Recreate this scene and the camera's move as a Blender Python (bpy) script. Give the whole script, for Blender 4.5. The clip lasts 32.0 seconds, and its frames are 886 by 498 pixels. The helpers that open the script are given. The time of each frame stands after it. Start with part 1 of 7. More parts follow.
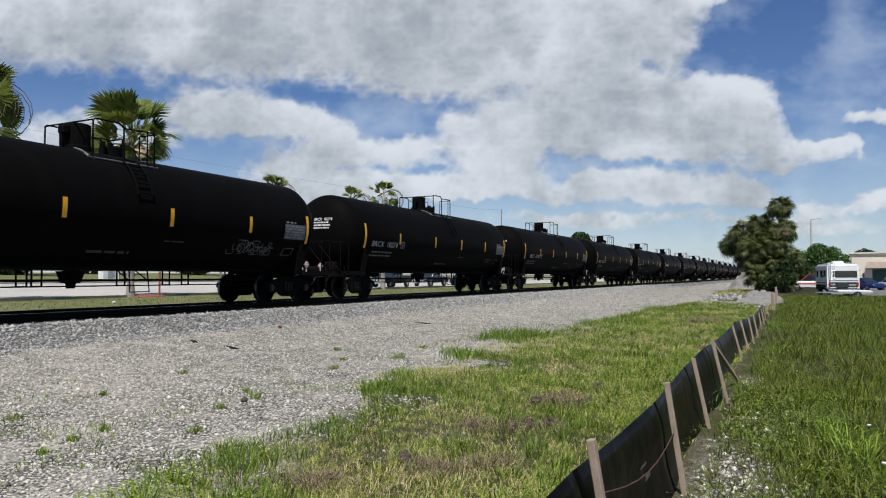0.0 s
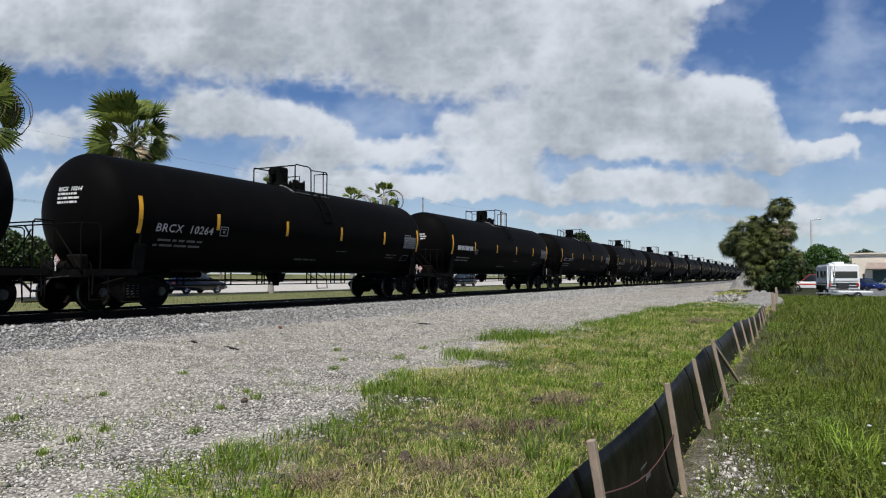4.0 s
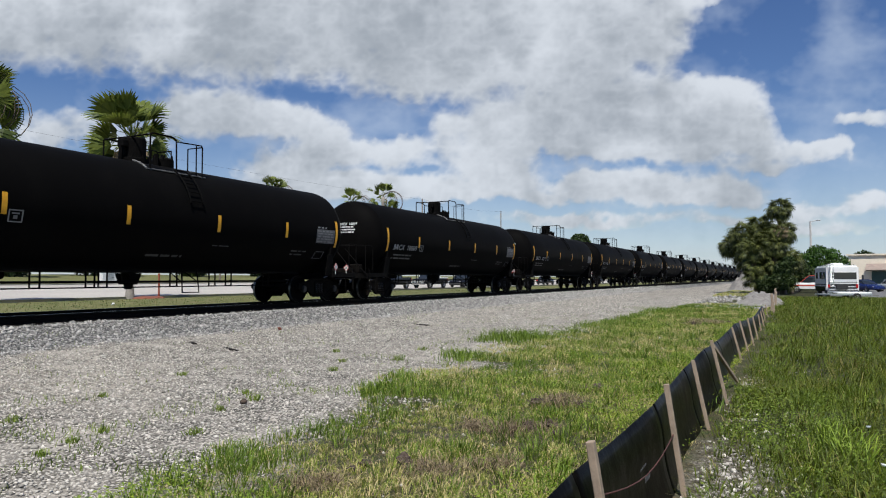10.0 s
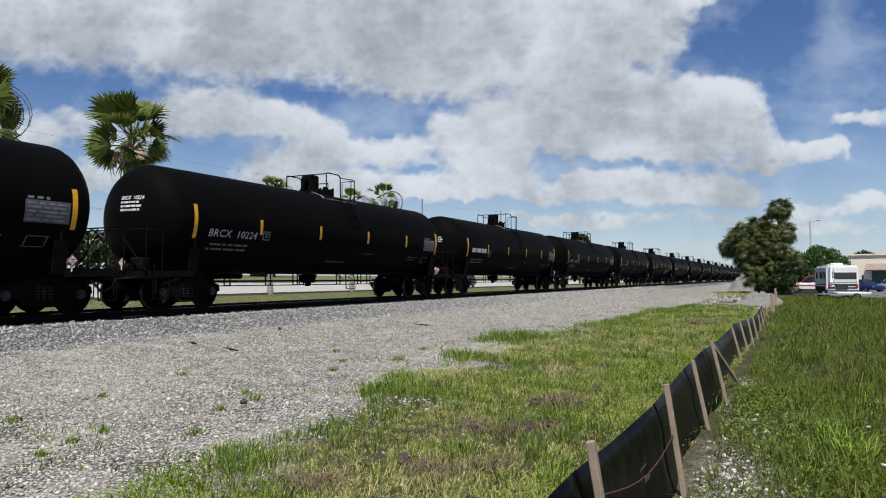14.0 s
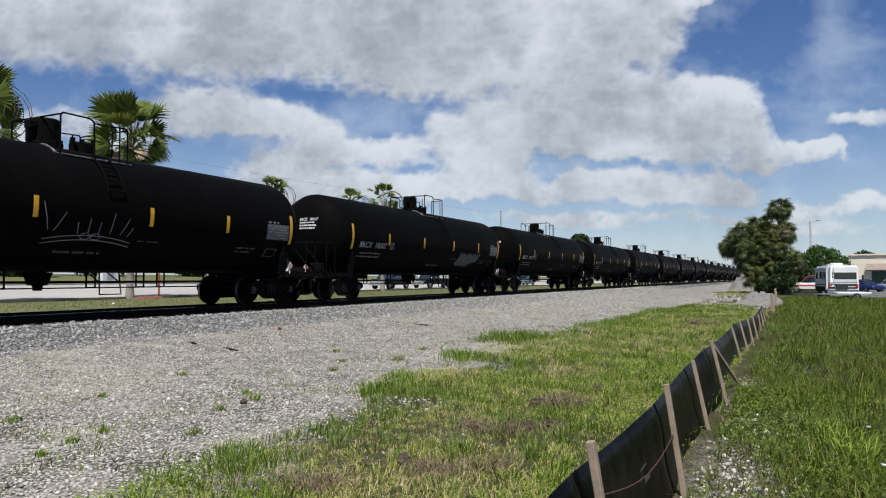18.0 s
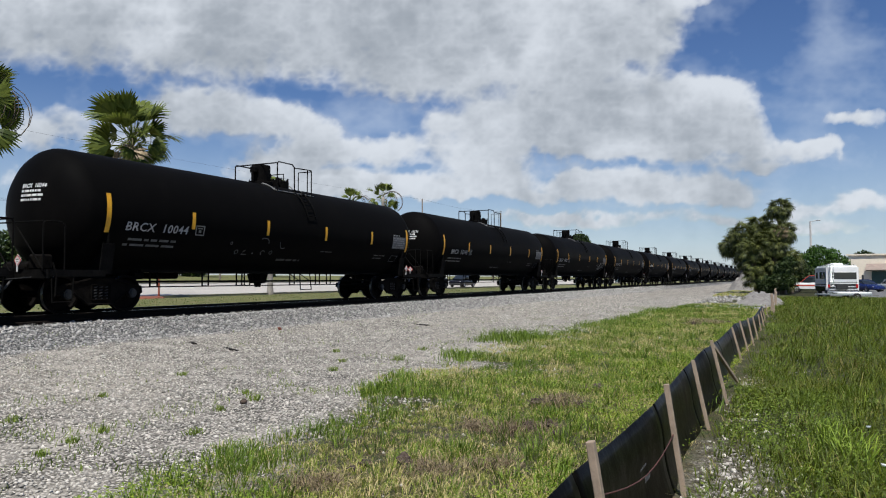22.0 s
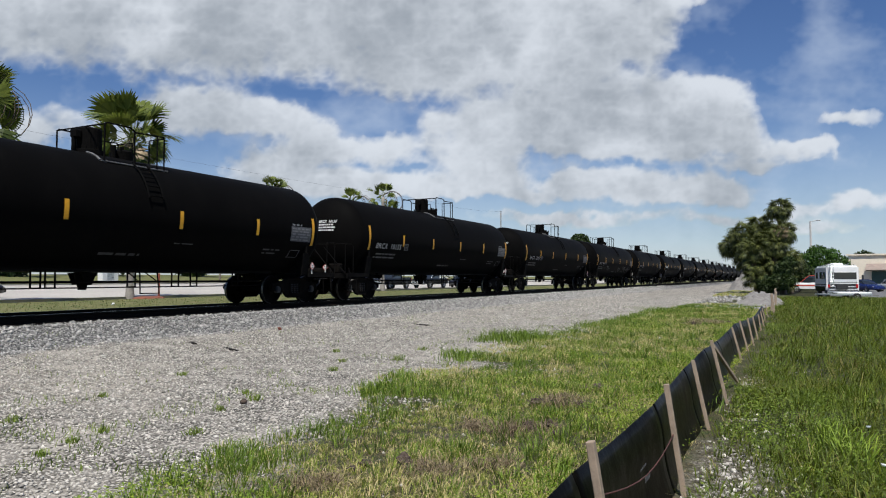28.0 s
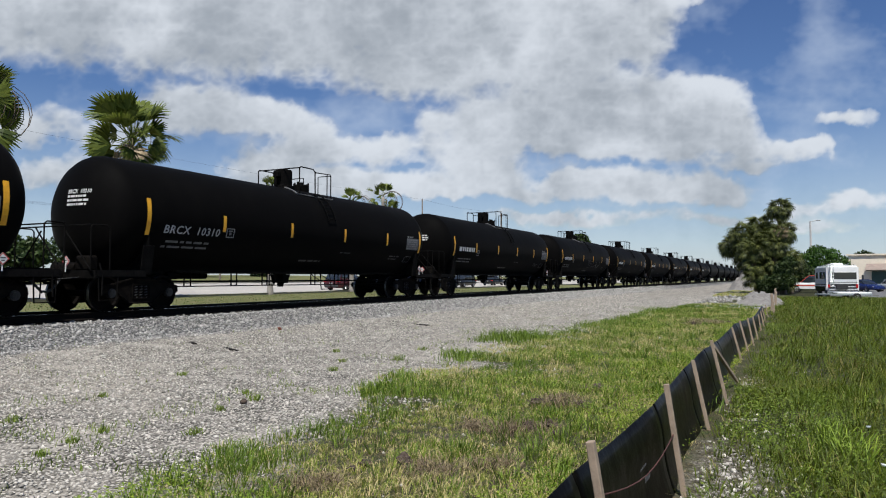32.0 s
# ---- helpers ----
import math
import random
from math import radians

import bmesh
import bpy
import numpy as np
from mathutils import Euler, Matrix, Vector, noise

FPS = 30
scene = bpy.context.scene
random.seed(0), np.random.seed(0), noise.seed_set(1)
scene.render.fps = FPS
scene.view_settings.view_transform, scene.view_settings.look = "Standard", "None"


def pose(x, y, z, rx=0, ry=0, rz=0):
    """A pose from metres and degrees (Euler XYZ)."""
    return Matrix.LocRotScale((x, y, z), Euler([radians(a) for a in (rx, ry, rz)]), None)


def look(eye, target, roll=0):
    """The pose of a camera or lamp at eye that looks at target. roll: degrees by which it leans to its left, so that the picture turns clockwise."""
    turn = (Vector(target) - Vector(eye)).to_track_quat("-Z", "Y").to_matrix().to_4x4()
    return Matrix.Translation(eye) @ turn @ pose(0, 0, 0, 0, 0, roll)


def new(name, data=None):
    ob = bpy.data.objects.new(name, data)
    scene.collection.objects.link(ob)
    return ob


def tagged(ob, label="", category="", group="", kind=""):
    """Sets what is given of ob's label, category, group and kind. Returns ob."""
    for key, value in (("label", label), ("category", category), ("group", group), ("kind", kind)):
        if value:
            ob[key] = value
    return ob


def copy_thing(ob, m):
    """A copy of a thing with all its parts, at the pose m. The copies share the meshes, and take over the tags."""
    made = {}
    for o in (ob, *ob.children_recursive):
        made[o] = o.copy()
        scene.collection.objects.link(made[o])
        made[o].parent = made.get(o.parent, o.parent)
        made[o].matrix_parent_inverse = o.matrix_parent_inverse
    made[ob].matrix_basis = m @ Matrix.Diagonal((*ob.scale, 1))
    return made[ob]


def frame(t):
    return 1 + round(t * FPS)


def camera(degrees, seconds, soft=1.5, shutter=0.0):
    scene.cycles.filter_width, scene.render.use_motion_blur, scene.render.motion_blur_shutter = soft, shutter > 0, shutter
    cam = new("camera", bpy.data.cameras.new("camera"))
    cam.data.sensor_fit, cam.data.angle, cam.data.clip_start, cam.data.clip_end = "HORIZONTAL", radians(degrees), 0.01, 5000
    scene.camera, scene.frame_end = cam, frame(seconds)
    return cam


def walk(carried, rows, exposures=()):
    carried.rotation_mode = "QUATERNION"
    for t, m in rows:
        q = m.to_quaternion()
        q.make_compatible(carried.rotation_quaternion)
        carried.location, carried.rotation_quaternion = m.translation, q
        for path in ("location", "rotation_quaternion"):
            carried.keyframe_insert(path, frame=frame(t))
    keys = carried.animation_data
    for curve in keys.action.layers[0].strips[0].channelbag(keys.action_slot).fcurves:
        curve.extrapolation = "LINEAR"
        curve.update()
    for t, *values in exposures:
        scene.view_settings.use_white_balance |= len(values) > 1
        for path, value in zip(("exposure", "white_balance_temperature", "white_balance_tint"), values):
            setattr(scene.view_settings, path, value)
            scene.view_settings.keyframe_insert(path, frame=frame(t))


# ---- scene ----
CAM_Z = 1.65
RAIL_Z = 0.81          # rail top
TRACK_X = -16.1        # centre line of the track, which runs along y
cam = camera(65.15, 32.0, soft=1.1, shutter=0.0)


def view(pitch, yaw):
    return pose(0, 0, CAM_Z, 90 + pitch, 0, yaw)


# the tripod settles a little after the first seconds
walk(cam, [(0.0, view(2.25, 26.50)), (0.4, view(2.29, 26.52)), (3.5, view(2.29, 26.52)), (5.5, view(2.389, 26.458)),
           (6.2, view(2.43, 26.458)), (7.0, view(2.389, 26.458)), (32.0, view(2.389, 26.458))],
     exposures=[(0.0, 0.22, 6200, 10), (32.0, 0.22, 6200, 10)])

# ------------------------------------------------------------------ light
SUN = Vector((0.20, -0.50, 1.0)).normalized()
world = bpy.data.worlds.new("world")
scene.world = world
world.use_nodes = True
wt = world.node_tree
sky = wt.nodes.new("ShaderNodeTexSky")
sky.sky_type = 'NISHITA'
sky.sun_disc = False
sky.sun_elevation = math.asin(SUN.z)
sky.sun_rotation = math.atan2(SUN.x, SUN.y)
sky.air_density, sky.dust_density, sky.ozone_density = 1.0, 0.15, 3.0
wt.nodes["Background"].inputs["Strength"].default_value = 0.071
rich = wt.nodes.new("ShaderNodeHueSaturation")
rich.inputs["Saturation"].default_value = 1.18
rich.inputs["Hue"].default_value = 0.512
wt.links.new(sky.outputs[0], rich.inputs["Color"])
wt.links.new(rich.outputs[0], wt.nodes["Background"].inputs["Color"])
sun = new("sun", bpy.data.lights.new("sun", "SUN"))
sun.data.energy, sun.data.angle, sun.data.color = 5.0, radians(0.6), (1.0, 0.95, 0.87)
sun.matrix_world = look(SUN * 50, (0, 0, 0))

# ------------------------------------------------------------------ materials


class Mat:
    """A small builder of node materials."""

    def __init__(self, name, color=(0.5, 0.5, 0.5), rough=0.6, metal=0.0, spec=0.5):
        self.m = bpy.data.materials.new(name)
        self.m.use_nodes = True
        self.t = self.m.node_tree
        self.b = self.t.nodes["Principled BSDF"]
        self.b.inputs["Base Color"].default_value = (*color, 1)
        self.b.inputs["Roughness"].default_value = rough
        self.b.inputs["Metallic"].default_value = metal
        self.b.inputs["Specular IOR Level"].default_value = spec
        self.co = None

    def n(self, kind, **inputs):
        node = self.t.nodes.new("ShaderNode" + kind)
        for k, v in inputs.items():
            self.put(node, k.replace("_", " "), v)
        return node

    def put(self, node, key, v):
        if isinstance(v, bpy.types.NodeSocket):
            self.t.links.new(v, node.inputs[key])
        else:
            node.inputs[key].default_value = v

    def place(self, obj=False):
        if self.co is None:
            self.co = self.n("TexCoord").outputs["Object"] if obj else self.n("NewGeometry").outputs["Position"]
        return self.co

    def noise(self, scale, detail=4.0, rough=0.55, vec=None, dist=0.0):
        node = self.n("TexNoise", Scale=scale, Detail=detail, Roughness=rough, Distortion=dist)
        self.t.links.new(vec or self.place(), node.inputs["Vector"])
        return node.outputs["Fac"]

    def ramp(self, fac, a, b):
        node = self.n("MapRange")
        self.t.links.new(fac, node.inputs["Value"])
        node.inputs["From Min"].default_value, node.inputs["From Max"].default_value = a, b
        node.interpolation_type = "SMOOTHSTEP"
        return node.outputs["Result"]

    def mix(self, fac, a, b, mode="MIX"):
        node = self.t.nodes.new("ShaderNodeMix")
        node.data_type, node.blend_type = "RGBA", mode
        for key, v in ((0, fac), (6, a), (7, b)):
            if isinstance(v, bpy.types.NodeSocket):
                self.t.links.new(v, node.inputs[key])
            elif key == 0:
                node.inputs[0].default_value = v
            else:
                node.inputs[key].default_value = (*v, 1)
        return node.outputs[2]

    def math(self, op, a, b=0.0):
        node = self.t.nodes.new("ShaderNodeMath")
        node.operation = op
        for i, v in enumerate((a, b)):
            if isinstance(v, bpy.types.NodeSocket):
                self.t.links.new(v, node.inputs[i])
            else:
                node.inputs[i].default_value = v
        return node.outputs[0]

    def color(self, sock):
        self.t.links.new(sock, self.b.inputs["Base Color"])
        return self

    def rough(self, sock):
        self.t.links.new(sock, self.b.inputs["Roughness"])
        return self

    def bump(self, fac, strength=0.3, dist=0.02):
        node = self.n("Bump", Strength=strength, Distance=dist, Height=fac)
        self.t.links.new(node.outputs[0], self.b.inputs["Normal"])
        return self


def worn(name, a, b, scale=3.0, rough=0.6, metal=0.0, bump=0.15, fine=30.0, obj=True, spec=0.5, lo=0.35, hi=0.7):
    """Two tones in patches, a fine grain over them, and slight relief."""
    m = Mat(name, a, rough, metal, spec)
    m.place(obj)
    big, small = m.noise(scale), m.noise(fine, 3)
    c = m.mix(m.ramp(big, lo, hi), a, b)
    c = m.mix(0.35, c, m.mix(m.ramp(small, 0.3, 0.7), [v * 0.6 for v in a], [min(1, v * 1.35) for v in b]))
    m.color(c)
    m.rough(m.math("ADD", rough - 0.12, m.math("MULTIPLY", big, 0.24)))
    m.bump(small, bump, 0.01)
    return m.m


def tank_paint():
    """Satin black enamel, a little dusty."""
    m = Mat("tank_black_paint", (0.005, 0.005, 0.005), 0.55, spec=0.012)
    co = m.place(True)
    info = m.n("ObjectInfo").outputs["Random"]
    sh = m.n("VectorMath")
    sh.operation = "ADD"
    m.t.links.new(co, sh.inputs[0])
    m.t.links.new(m.math("MULTIPLY", info, 40.0), sh.inputs[1])
    mp = m.n("Mapping")
    m.t.links.new(sh.outputs[0], mp.inputs["Vector"])
    mp.inputs["Scale"].default_value = (1.0, 1.6, 0.5)
    streak = m.noise(1.1, 5, 0.6, mp.outputs[0])
    dust = m.noise(0.45, 4, 0.6, sh.outputs[0])
    grain = m.noise(60, 2, 0.5, co)
    c = m.mix(m.ramp(streak, 0.42, 0.8), (0.0034, 0.0033, 0.0032), (0.0047, 0.0045, 0.0043))
    c = m.mix(m.math("MULTIPLY", m.ramp(dust, 0.5, 0.85), 0.4), c, (0.0068, 0.0065, 0.0060))
    m.color(c)
    m.b.inputs["Sheen Weight"].default_value = 0.015
    m.b.inputs["Sheen Roughness"].default_value = 0.34
    m.rough(m.math("ADD", 0.50, m.math("MULTIPLY", streak, 0.16)))
    m.bump(m.math("ADD", m.math("MULTIPLY", grain, 0.3), dust), 0.05, 0.02)
    return m.m


def ground_mat():
    """Gravel yard beside the line, grass strip, bare soil and the field, told apart by place."""
    m = Mat("ground_gravel_and_soil", rough=0.9, spec=0.2)
    pos = m.place()
    sep = m.n("SeparateXYZ", Vector=pos)
    x = sep.outputs["X"]
    big, mid, fine, tiny = m.noise(0.25, 4), m.noise(1.3, 5), m.noise(9, 4), m.noise(42, 3)
    vor = m.n("TexVoronoi", Scale=30.0)
    m.t.links.new(pos, vor.inputs["Vector"])
    stone = vor.outputs["Color"]
    dst = vor.outputs["Distance"]
    gray = m.n("SeparateColor", Color=stone).outputs[0]
    pebble = m.mix(gray, (0.21, 0.193, 0.165), (0.62, 0.578, 0.50))
    pebble = m.mix(m.ramp(dst, 0.3, 0.62), pebble, (0.055, 0.051, 0.043))
    dusty = m.mix(m.ramp(tiny, 0.3, 0.7), (0.29, 0.267, 0.225), (0.47, 0.435, 0.375))
    grav = m.mix(m.math("MULTIPLY", m.ramp(mid, 0.42, 0.75), 0.75), pebble, dusty)
    grav = m.mix(m.math("MULTIPLY", m.ramp(big, 0.45, 0.7), 0.45), grav, (0.36, 0.325, 0.265))
    # ballast: bluish grey and coarser, close to the rails stained and darkened by painted shade
    ball = m.mix(gray, (0.15, 0.146, 0.138), (0.54, 0.52, 0.48))
    ball = m.mix(m.ramp(dst, 0.2, 0.6), ball, (0.05, 0.05, 0.05))
    wob = m.math("MULTIPLY", m.math("SUBTRACT", mid, 0.5), 0.9)
    xb = m.math("ADD", x, wob)
    c = m.mix(m.ramp(xb, -12.6, -13.5), grav, ball)
    # near-black bed by the rails: stain, with the train's shadow painted into the colour
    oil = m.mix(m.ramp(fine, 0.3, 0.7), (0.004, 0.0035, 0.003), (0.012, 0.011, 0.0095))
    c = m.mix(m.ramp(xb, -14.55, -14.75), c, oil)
    c = m.mix(m.ramp(xb, -17.5, -18.2), c, grav)
    straw = m.mix(m.ramp(tiny, 0.38, 0.62), (0.016, 0.014, 0.009), (0.10, 0.085, 0.045))
    soil = m.mix(m.ramp(fine, 0.4, 0.6), straw, m.mix(m.ramp(m.noise(90, 2), 0.35, 0.65), (0.012, 0.018, 0.005), (0.06, 0.075, 0.018)))
    soil = m.mix(m.math("MULTIPLY", m.ramp(mid, 0.54, 0.72), 0.45), soil, m.mix(m.ramp(tiny, 0.35, 0.65), (0.035, 0.027, 0.02), (0.17, 0.14, 0.10)))
    lawn = m.mix(m.ramp(mid, 0.3, 0.7), m.mix(m.ramp(fine, 0.3, 0.7), (0.065, 0.085, 0.022), (0.13, 0.14, 0.05)), (0.15, 0.14, 0.06))
    bend = m.math("MULTIPLY", m.ramp(sep.outputs["Y"], 10.0, 1.5), -1.7)
    edge = m.math("ADD", m.math("ADD", x, bend), m.math("MULTIPLY", m.math("SUBTRACT", m.noise(0.45, 5, 0.65), 0.5), 3.6))
    c = m.mix(m.ramp(edge, -5.6, -5.0), c, soil)
    # field thatch, its colour darkened for the shade between the blades
    shaded_thatch = m.mix(m.ramp(tiny, 0.35, 0.65), (0.010, 0.011, 0.004), (0.048, 0.050, 0.018))
    c = m.mix(m.ramp(xb, -0.5, 0.2), c, shaded_thatch)
    verge = m.math("MULTIPLY", m.ramp(xb, -0.95, -0.7), m.math("SUBTRACT", 1.0, m.ramp(xb, -0.35, 0.1)))
    verge = m.math("MULTIPLY", verge, m.math("MAXIMUM", m.ramp(sep.outputs["Y"], 8.2, 7.0), m.ramp(mid, 0.56, 0.66)))
    c = m.mix(m.math("MULTIPLY", verge, m.ramp(fine, 0.35, 0.6)), c, m.mix(m.ramp(m.noise(60, 3), 0.4, 0.6), (0.05, 0.043, 0.034), m.mix(0.5, pebble, (0.25, 0.22, 0.18))))
    c = m.mix(m.ramp(xb, -18.6, -19.6), c, lawn)
    m.color(c)
    m.bump(m.math("ADD", m.math("MULTIPLY", dst, -0.6), m.math("MULTIPLY", fine, 0.6)), 0.4, 0.05)
    return m.m


def leaf_mat(name, a, b, dry=None, amount=0.3, trans=0.25):
    """Leaves or blades: each island has its own tone, some are dry."""
    m = Mat(name, a, 0.55, spec=0.3)
    r = m.n("NewGeometry").outputs["Random Per Island"]
    c = m.mix(r, a, b)
    if dry:
        patch = m.noise(0.55, 4)
        c = m.mix(m.math("MULTIPLY", m.ramp(m.noise(1.7, 4), 0.42, 0.62), 0.6), c, [v * k for v, k in zip(b, (0.62, 0.85, 0.6))])
        k = m.math("GREATER_THAN", m.math("ADD", m.math("MULTIPLY", r, 0.75), m.math("MULTIPLY", patch, 0.9)), 1.22 - amount)
        c = m.mix(k, c, dry)
    m.color(c)
    m.b.inputs["Transmission Weight"].default_value = 0.0
    tr = m.n("BsdfTranslucent", Color=c)
    mixer = m.t.nodes.new("ShaderNodeMixShader")
    mixer.inputs[0].default_value = trans
    m.t.links.new(m.b.outputs[0], mixer.inputs[1])
    m.t.links.new(tr.outputs[0], mixer.inputs[2])
    m.t.links.new(mixer.outputs[0], m.t.nodes["Material Output"].inputs[0])
    return m.m


def glass_mat(name, tint=(0.02, 0.025, 0.03)):
    m = Mat(name, tint, 0.06, 0.0, 0.8)
    return m.m


M_TANK = tank_paint()
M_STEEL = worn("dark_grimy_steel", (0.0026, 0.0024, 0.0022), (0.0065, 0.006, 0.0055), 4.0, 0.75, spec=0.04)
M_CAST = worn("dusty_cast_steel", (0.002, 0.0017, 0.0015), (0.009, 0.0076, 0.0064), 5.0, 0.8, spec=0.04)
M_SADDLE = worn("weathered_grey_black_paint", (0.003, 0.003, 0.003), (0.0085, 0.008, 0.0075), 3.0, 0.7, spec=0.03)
M_CAP = worn("bare_bearing_steel", (0.010, 0.010, 0.010), (0.034, 0.033, 0.033), 9.0, 0.6, 0.3)
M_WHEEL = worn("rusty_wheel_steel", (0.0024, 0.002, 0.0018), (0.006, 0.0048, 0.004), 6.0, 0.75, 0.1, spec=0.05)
M_TREAD = worn("polished_wheel_tread", (0.12, 0.115, 0.11), (0.22, 0.215, 0.21), 6.0, 0.4, 0.8)
M_YELLOW = worn("yellow_reflective_tape", (0.78, 0.40, 0.012), (0.60, 0.28, 0.008), 4.0, 0.45, bump=0.05)
M_WHITE = worn("white_stencil_paint", (0.72, 0.72, 0.70), (0.5, 0.5, 0.49), 6.0, 0.6, bump=0.05)
M_STENCIL = worn("chalky_white_stencil", (0.42, 0.42, 0.42), (0.27, 0.27, 0.28), 6.0, 0.6, bump=0.05)
M_GREYPAINT = worn("faded_grey_stencil", (0.24, 0.24, 0.24), (0.12, 0.12, 0.12), 6.0, 0.7, bump=0.05)
M_DIMPAINT = worn("dim_grey_stencil", (0.11, 0.11, 0.115), (0.06, 0.06, 0.062), 6.0, 0.7, bump=0.05)
M_RED = worn("red_placard_ink", (0.5, 0.06, 0.05), (0.38, 0.06, 0.06), 8.0, 0.5)
M_PALEGREY = worn("spilled_residue", (0.16, 0.16, 0.155), (0.06, 0.06, 0.058), 6.0, 0.7)
# near-black: the shade under the train is put into the rail's colour
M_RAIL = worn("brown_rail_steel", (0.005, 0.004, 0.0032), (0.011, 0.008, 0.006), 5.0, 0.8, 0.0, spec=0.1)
M_RAILTOP = worn("shiny_rail_head", (0.35, 0.34, 0.33), (0.5, 0.49, 0.48), 5.0, 0.25, 0.9)
# ties carry the same painted shade; the timber scraps share this tone
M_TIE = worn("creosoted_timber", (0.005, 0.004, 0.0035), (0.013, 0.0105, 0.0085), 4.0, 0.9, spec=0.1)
M_GROUND = ground_mat()
M_ROAD = worn("pale_concrete_road", (0.34, 0.315, 0.275), (0.40, 0.372, 0.33), 0.15, 0.85, bump=0.1, fine=6.0, obj=False)
M_KERB = worn("kerb_concrete", (0.38, 0.37, 0.35), (0.28, 0.27, 0.25), 1.0, 0.85, obj=False)
M_ASPHALT = worn("grey_car_park_asphalt", (0.10, 0.10, 0.10), (0.15, 0.148, 0.145), 0.3, 0.9, obj=False)
M_STAKE = worn("weathered_pine_stake", (0.36, 0.275, 0.195), (0.25, 0.19, 0.135), 7.0, 0.8, fine=60)
M_CORD = worn("red_brown_cord", (0.10, 0.03, 0.025), (0.06, 0.025, 0.02), 9.0, 0.8)
M_FABRIC = None
M_GRASS = leaf_mat("mown_grass_blades", (0.125, 0.165, 0.012), (0.43, 0.45, 0.07), (0.58, 0.48, 0.24), 0.34)
M_EDGE = leaf_mat("lush_edge_grass_blades", (0.05, 0.10, 0.006), (0.20, 0.29, 0.028))
M_CLOVER = leaf_mat("lime_clover_leaf", (0.10, 0.17, 0.012), (0.30, 0.39, 0.04))
M_CLOD = worn("dark_upturned_soil", (0.035, 0.024, 0.018), (0.095, 0.068, 0.05), 9.0, 0.95, bump=0.6, fine=40)
M_TRUCKRED = worn("bright_red_vehicle_paint", (0.55, 0.06, 0.03), (0.45, 0.05, 0.03), 2.0, 0.3, bump=0.01)
M_FIELD = leaf_mat("field_grass_blades", (0.026, 0.046, 0.003), (0.165, 0.195, 0.012), (0.26, 0.235, 0.07), 0.06)
M_WEED = leaf_mat("broadleaf_weeds", (0.075, 0.125, 0.011), (0.20, 0.265, 0.034))
M_DEAD = leaf_mat("dead_grass_clumps", (0.085, 0.06, 0.038), (0.34, 0.265, 0.155), trans=0.15)
M_PALM = leaf_mat("fan_palm_leaf", (0.028, 0.050, 0.007), (0.165, 0.20, 0.033), trans=0.30)
M_PALMDRY = leaf_mat("dry_palm_leaf", (0.20, 0.15, 0.09), (0.34, 0.26, 0.16), trans=0.2)
M_SABAL = leaf_mat("sabal_palm_leaf", (0.015, 0.026, 0.005), (0.135, 0.15, 0.035), trans=0.12)
M_TREE = leaf_mat("dark_green_tree_leaf", (0.018, 0.050, 0.006), (0.075, 0.155, 0.018), trans=0.2)
M_HEDGE = leaf_mat("roadside_tree_leaf", (0.012, 0.027, 0.006), (0.045, 0.07, 0.014), trans=0.1)
M_BARK = worn("grey_palm_bark", (0.30, 0.275, 0.24), (0.19, 0.17, 0.145), 4.0, 0.9, bump=0.5, fine=22)
M_DARKBARK = worn("brown_bark", (0.10, 0.075, 0.055), (0.16, 0.12, 0.09), 4.0, 0.9, bump=0.5, fine=22)
M_MULCH = worn("red_mulch", (0.22, 0.07, 0.035), (0.13, 0.045, 0.03), 9.0, 0.95, bump=0.5)
M_ORANGE = worn("orange_red_post", (0.30, 0.075, 0.035), (0.22, 0.06, 0.035), 5.0, 0.6)
M_CREAM = worn("cream_stucco_wall", (0.80, 0.71, 0.56), (0.74, 0.65, 0.51), 0.4, 0.9, obj=False)
M_ROOFTILE = worn("brown_awning_roof", (0.22, 0.17, 0.14), (0.30, 0.24, 0.20), 2.0, 0.85)
M_DARKGREEN = worn("dark_green_shutter", (0.03, 0.07, 0.06), (0.045, 0.09, 0.075), 2.0, 0.5)
M_CARWHITE = worn("white_vehicle_paint", (0.78, 0.78, 0.76), (0.70, 0.70, 0.68), 2.0, 0.35, bump=0.02)
M_CARBLACK = worn("black_vehicle_paint", (0.010, 0.010, 0.011), (0.014, 0.014, 0.015), 2.0, 0.18, bump=0.01)
M_CARBLUE = worn("blue_vehicle_paint", (0.008, 0.016, 0.075), (0.010, 0.02, 0.09), 2.0, 0.25, bump=0.01)
M_TRUCKBLUE = worn("bright_blue_vehicle_paint", (0.02, 0.07, 0.34), (0.025, 0.08, 0.38), 2.0, 0.3, bump=0.01)
M_CARTEAL = worn("grey_teal_vehicle_paint", (0.14, 0.22, 0.25), (0.17, 0.25, 0.28), 2.0, 0.3, 0.3, bump=0.01)
M_CARSILVER = worn("silver_vehicle_paint", (0.42, 0.45, 0.45), (0.48, 0.5, 0.5), 2.0, 0.3, 0.5, bump=0.01)
M_CARRED = worn("dark_red_vehicle_paint", (0.05, 0.012, 0.012), (0.07, 0.016, 0.016), 2.0, 0.25, bump=0.01)
M_TYRE = worn("tyre_rubber", (0.018, 0.018, 0.018), (0.03, 0.03, 0.03), 8.0, 0.85)
M_CHROME = worn("bright_alloy", (0.62, 0.62, 0.62), (0.5, 0.5, 0.5), 6.0, 0.25, 0.9, bump=0.02)
M_GLASS = glass_mat("dark_window_glass")
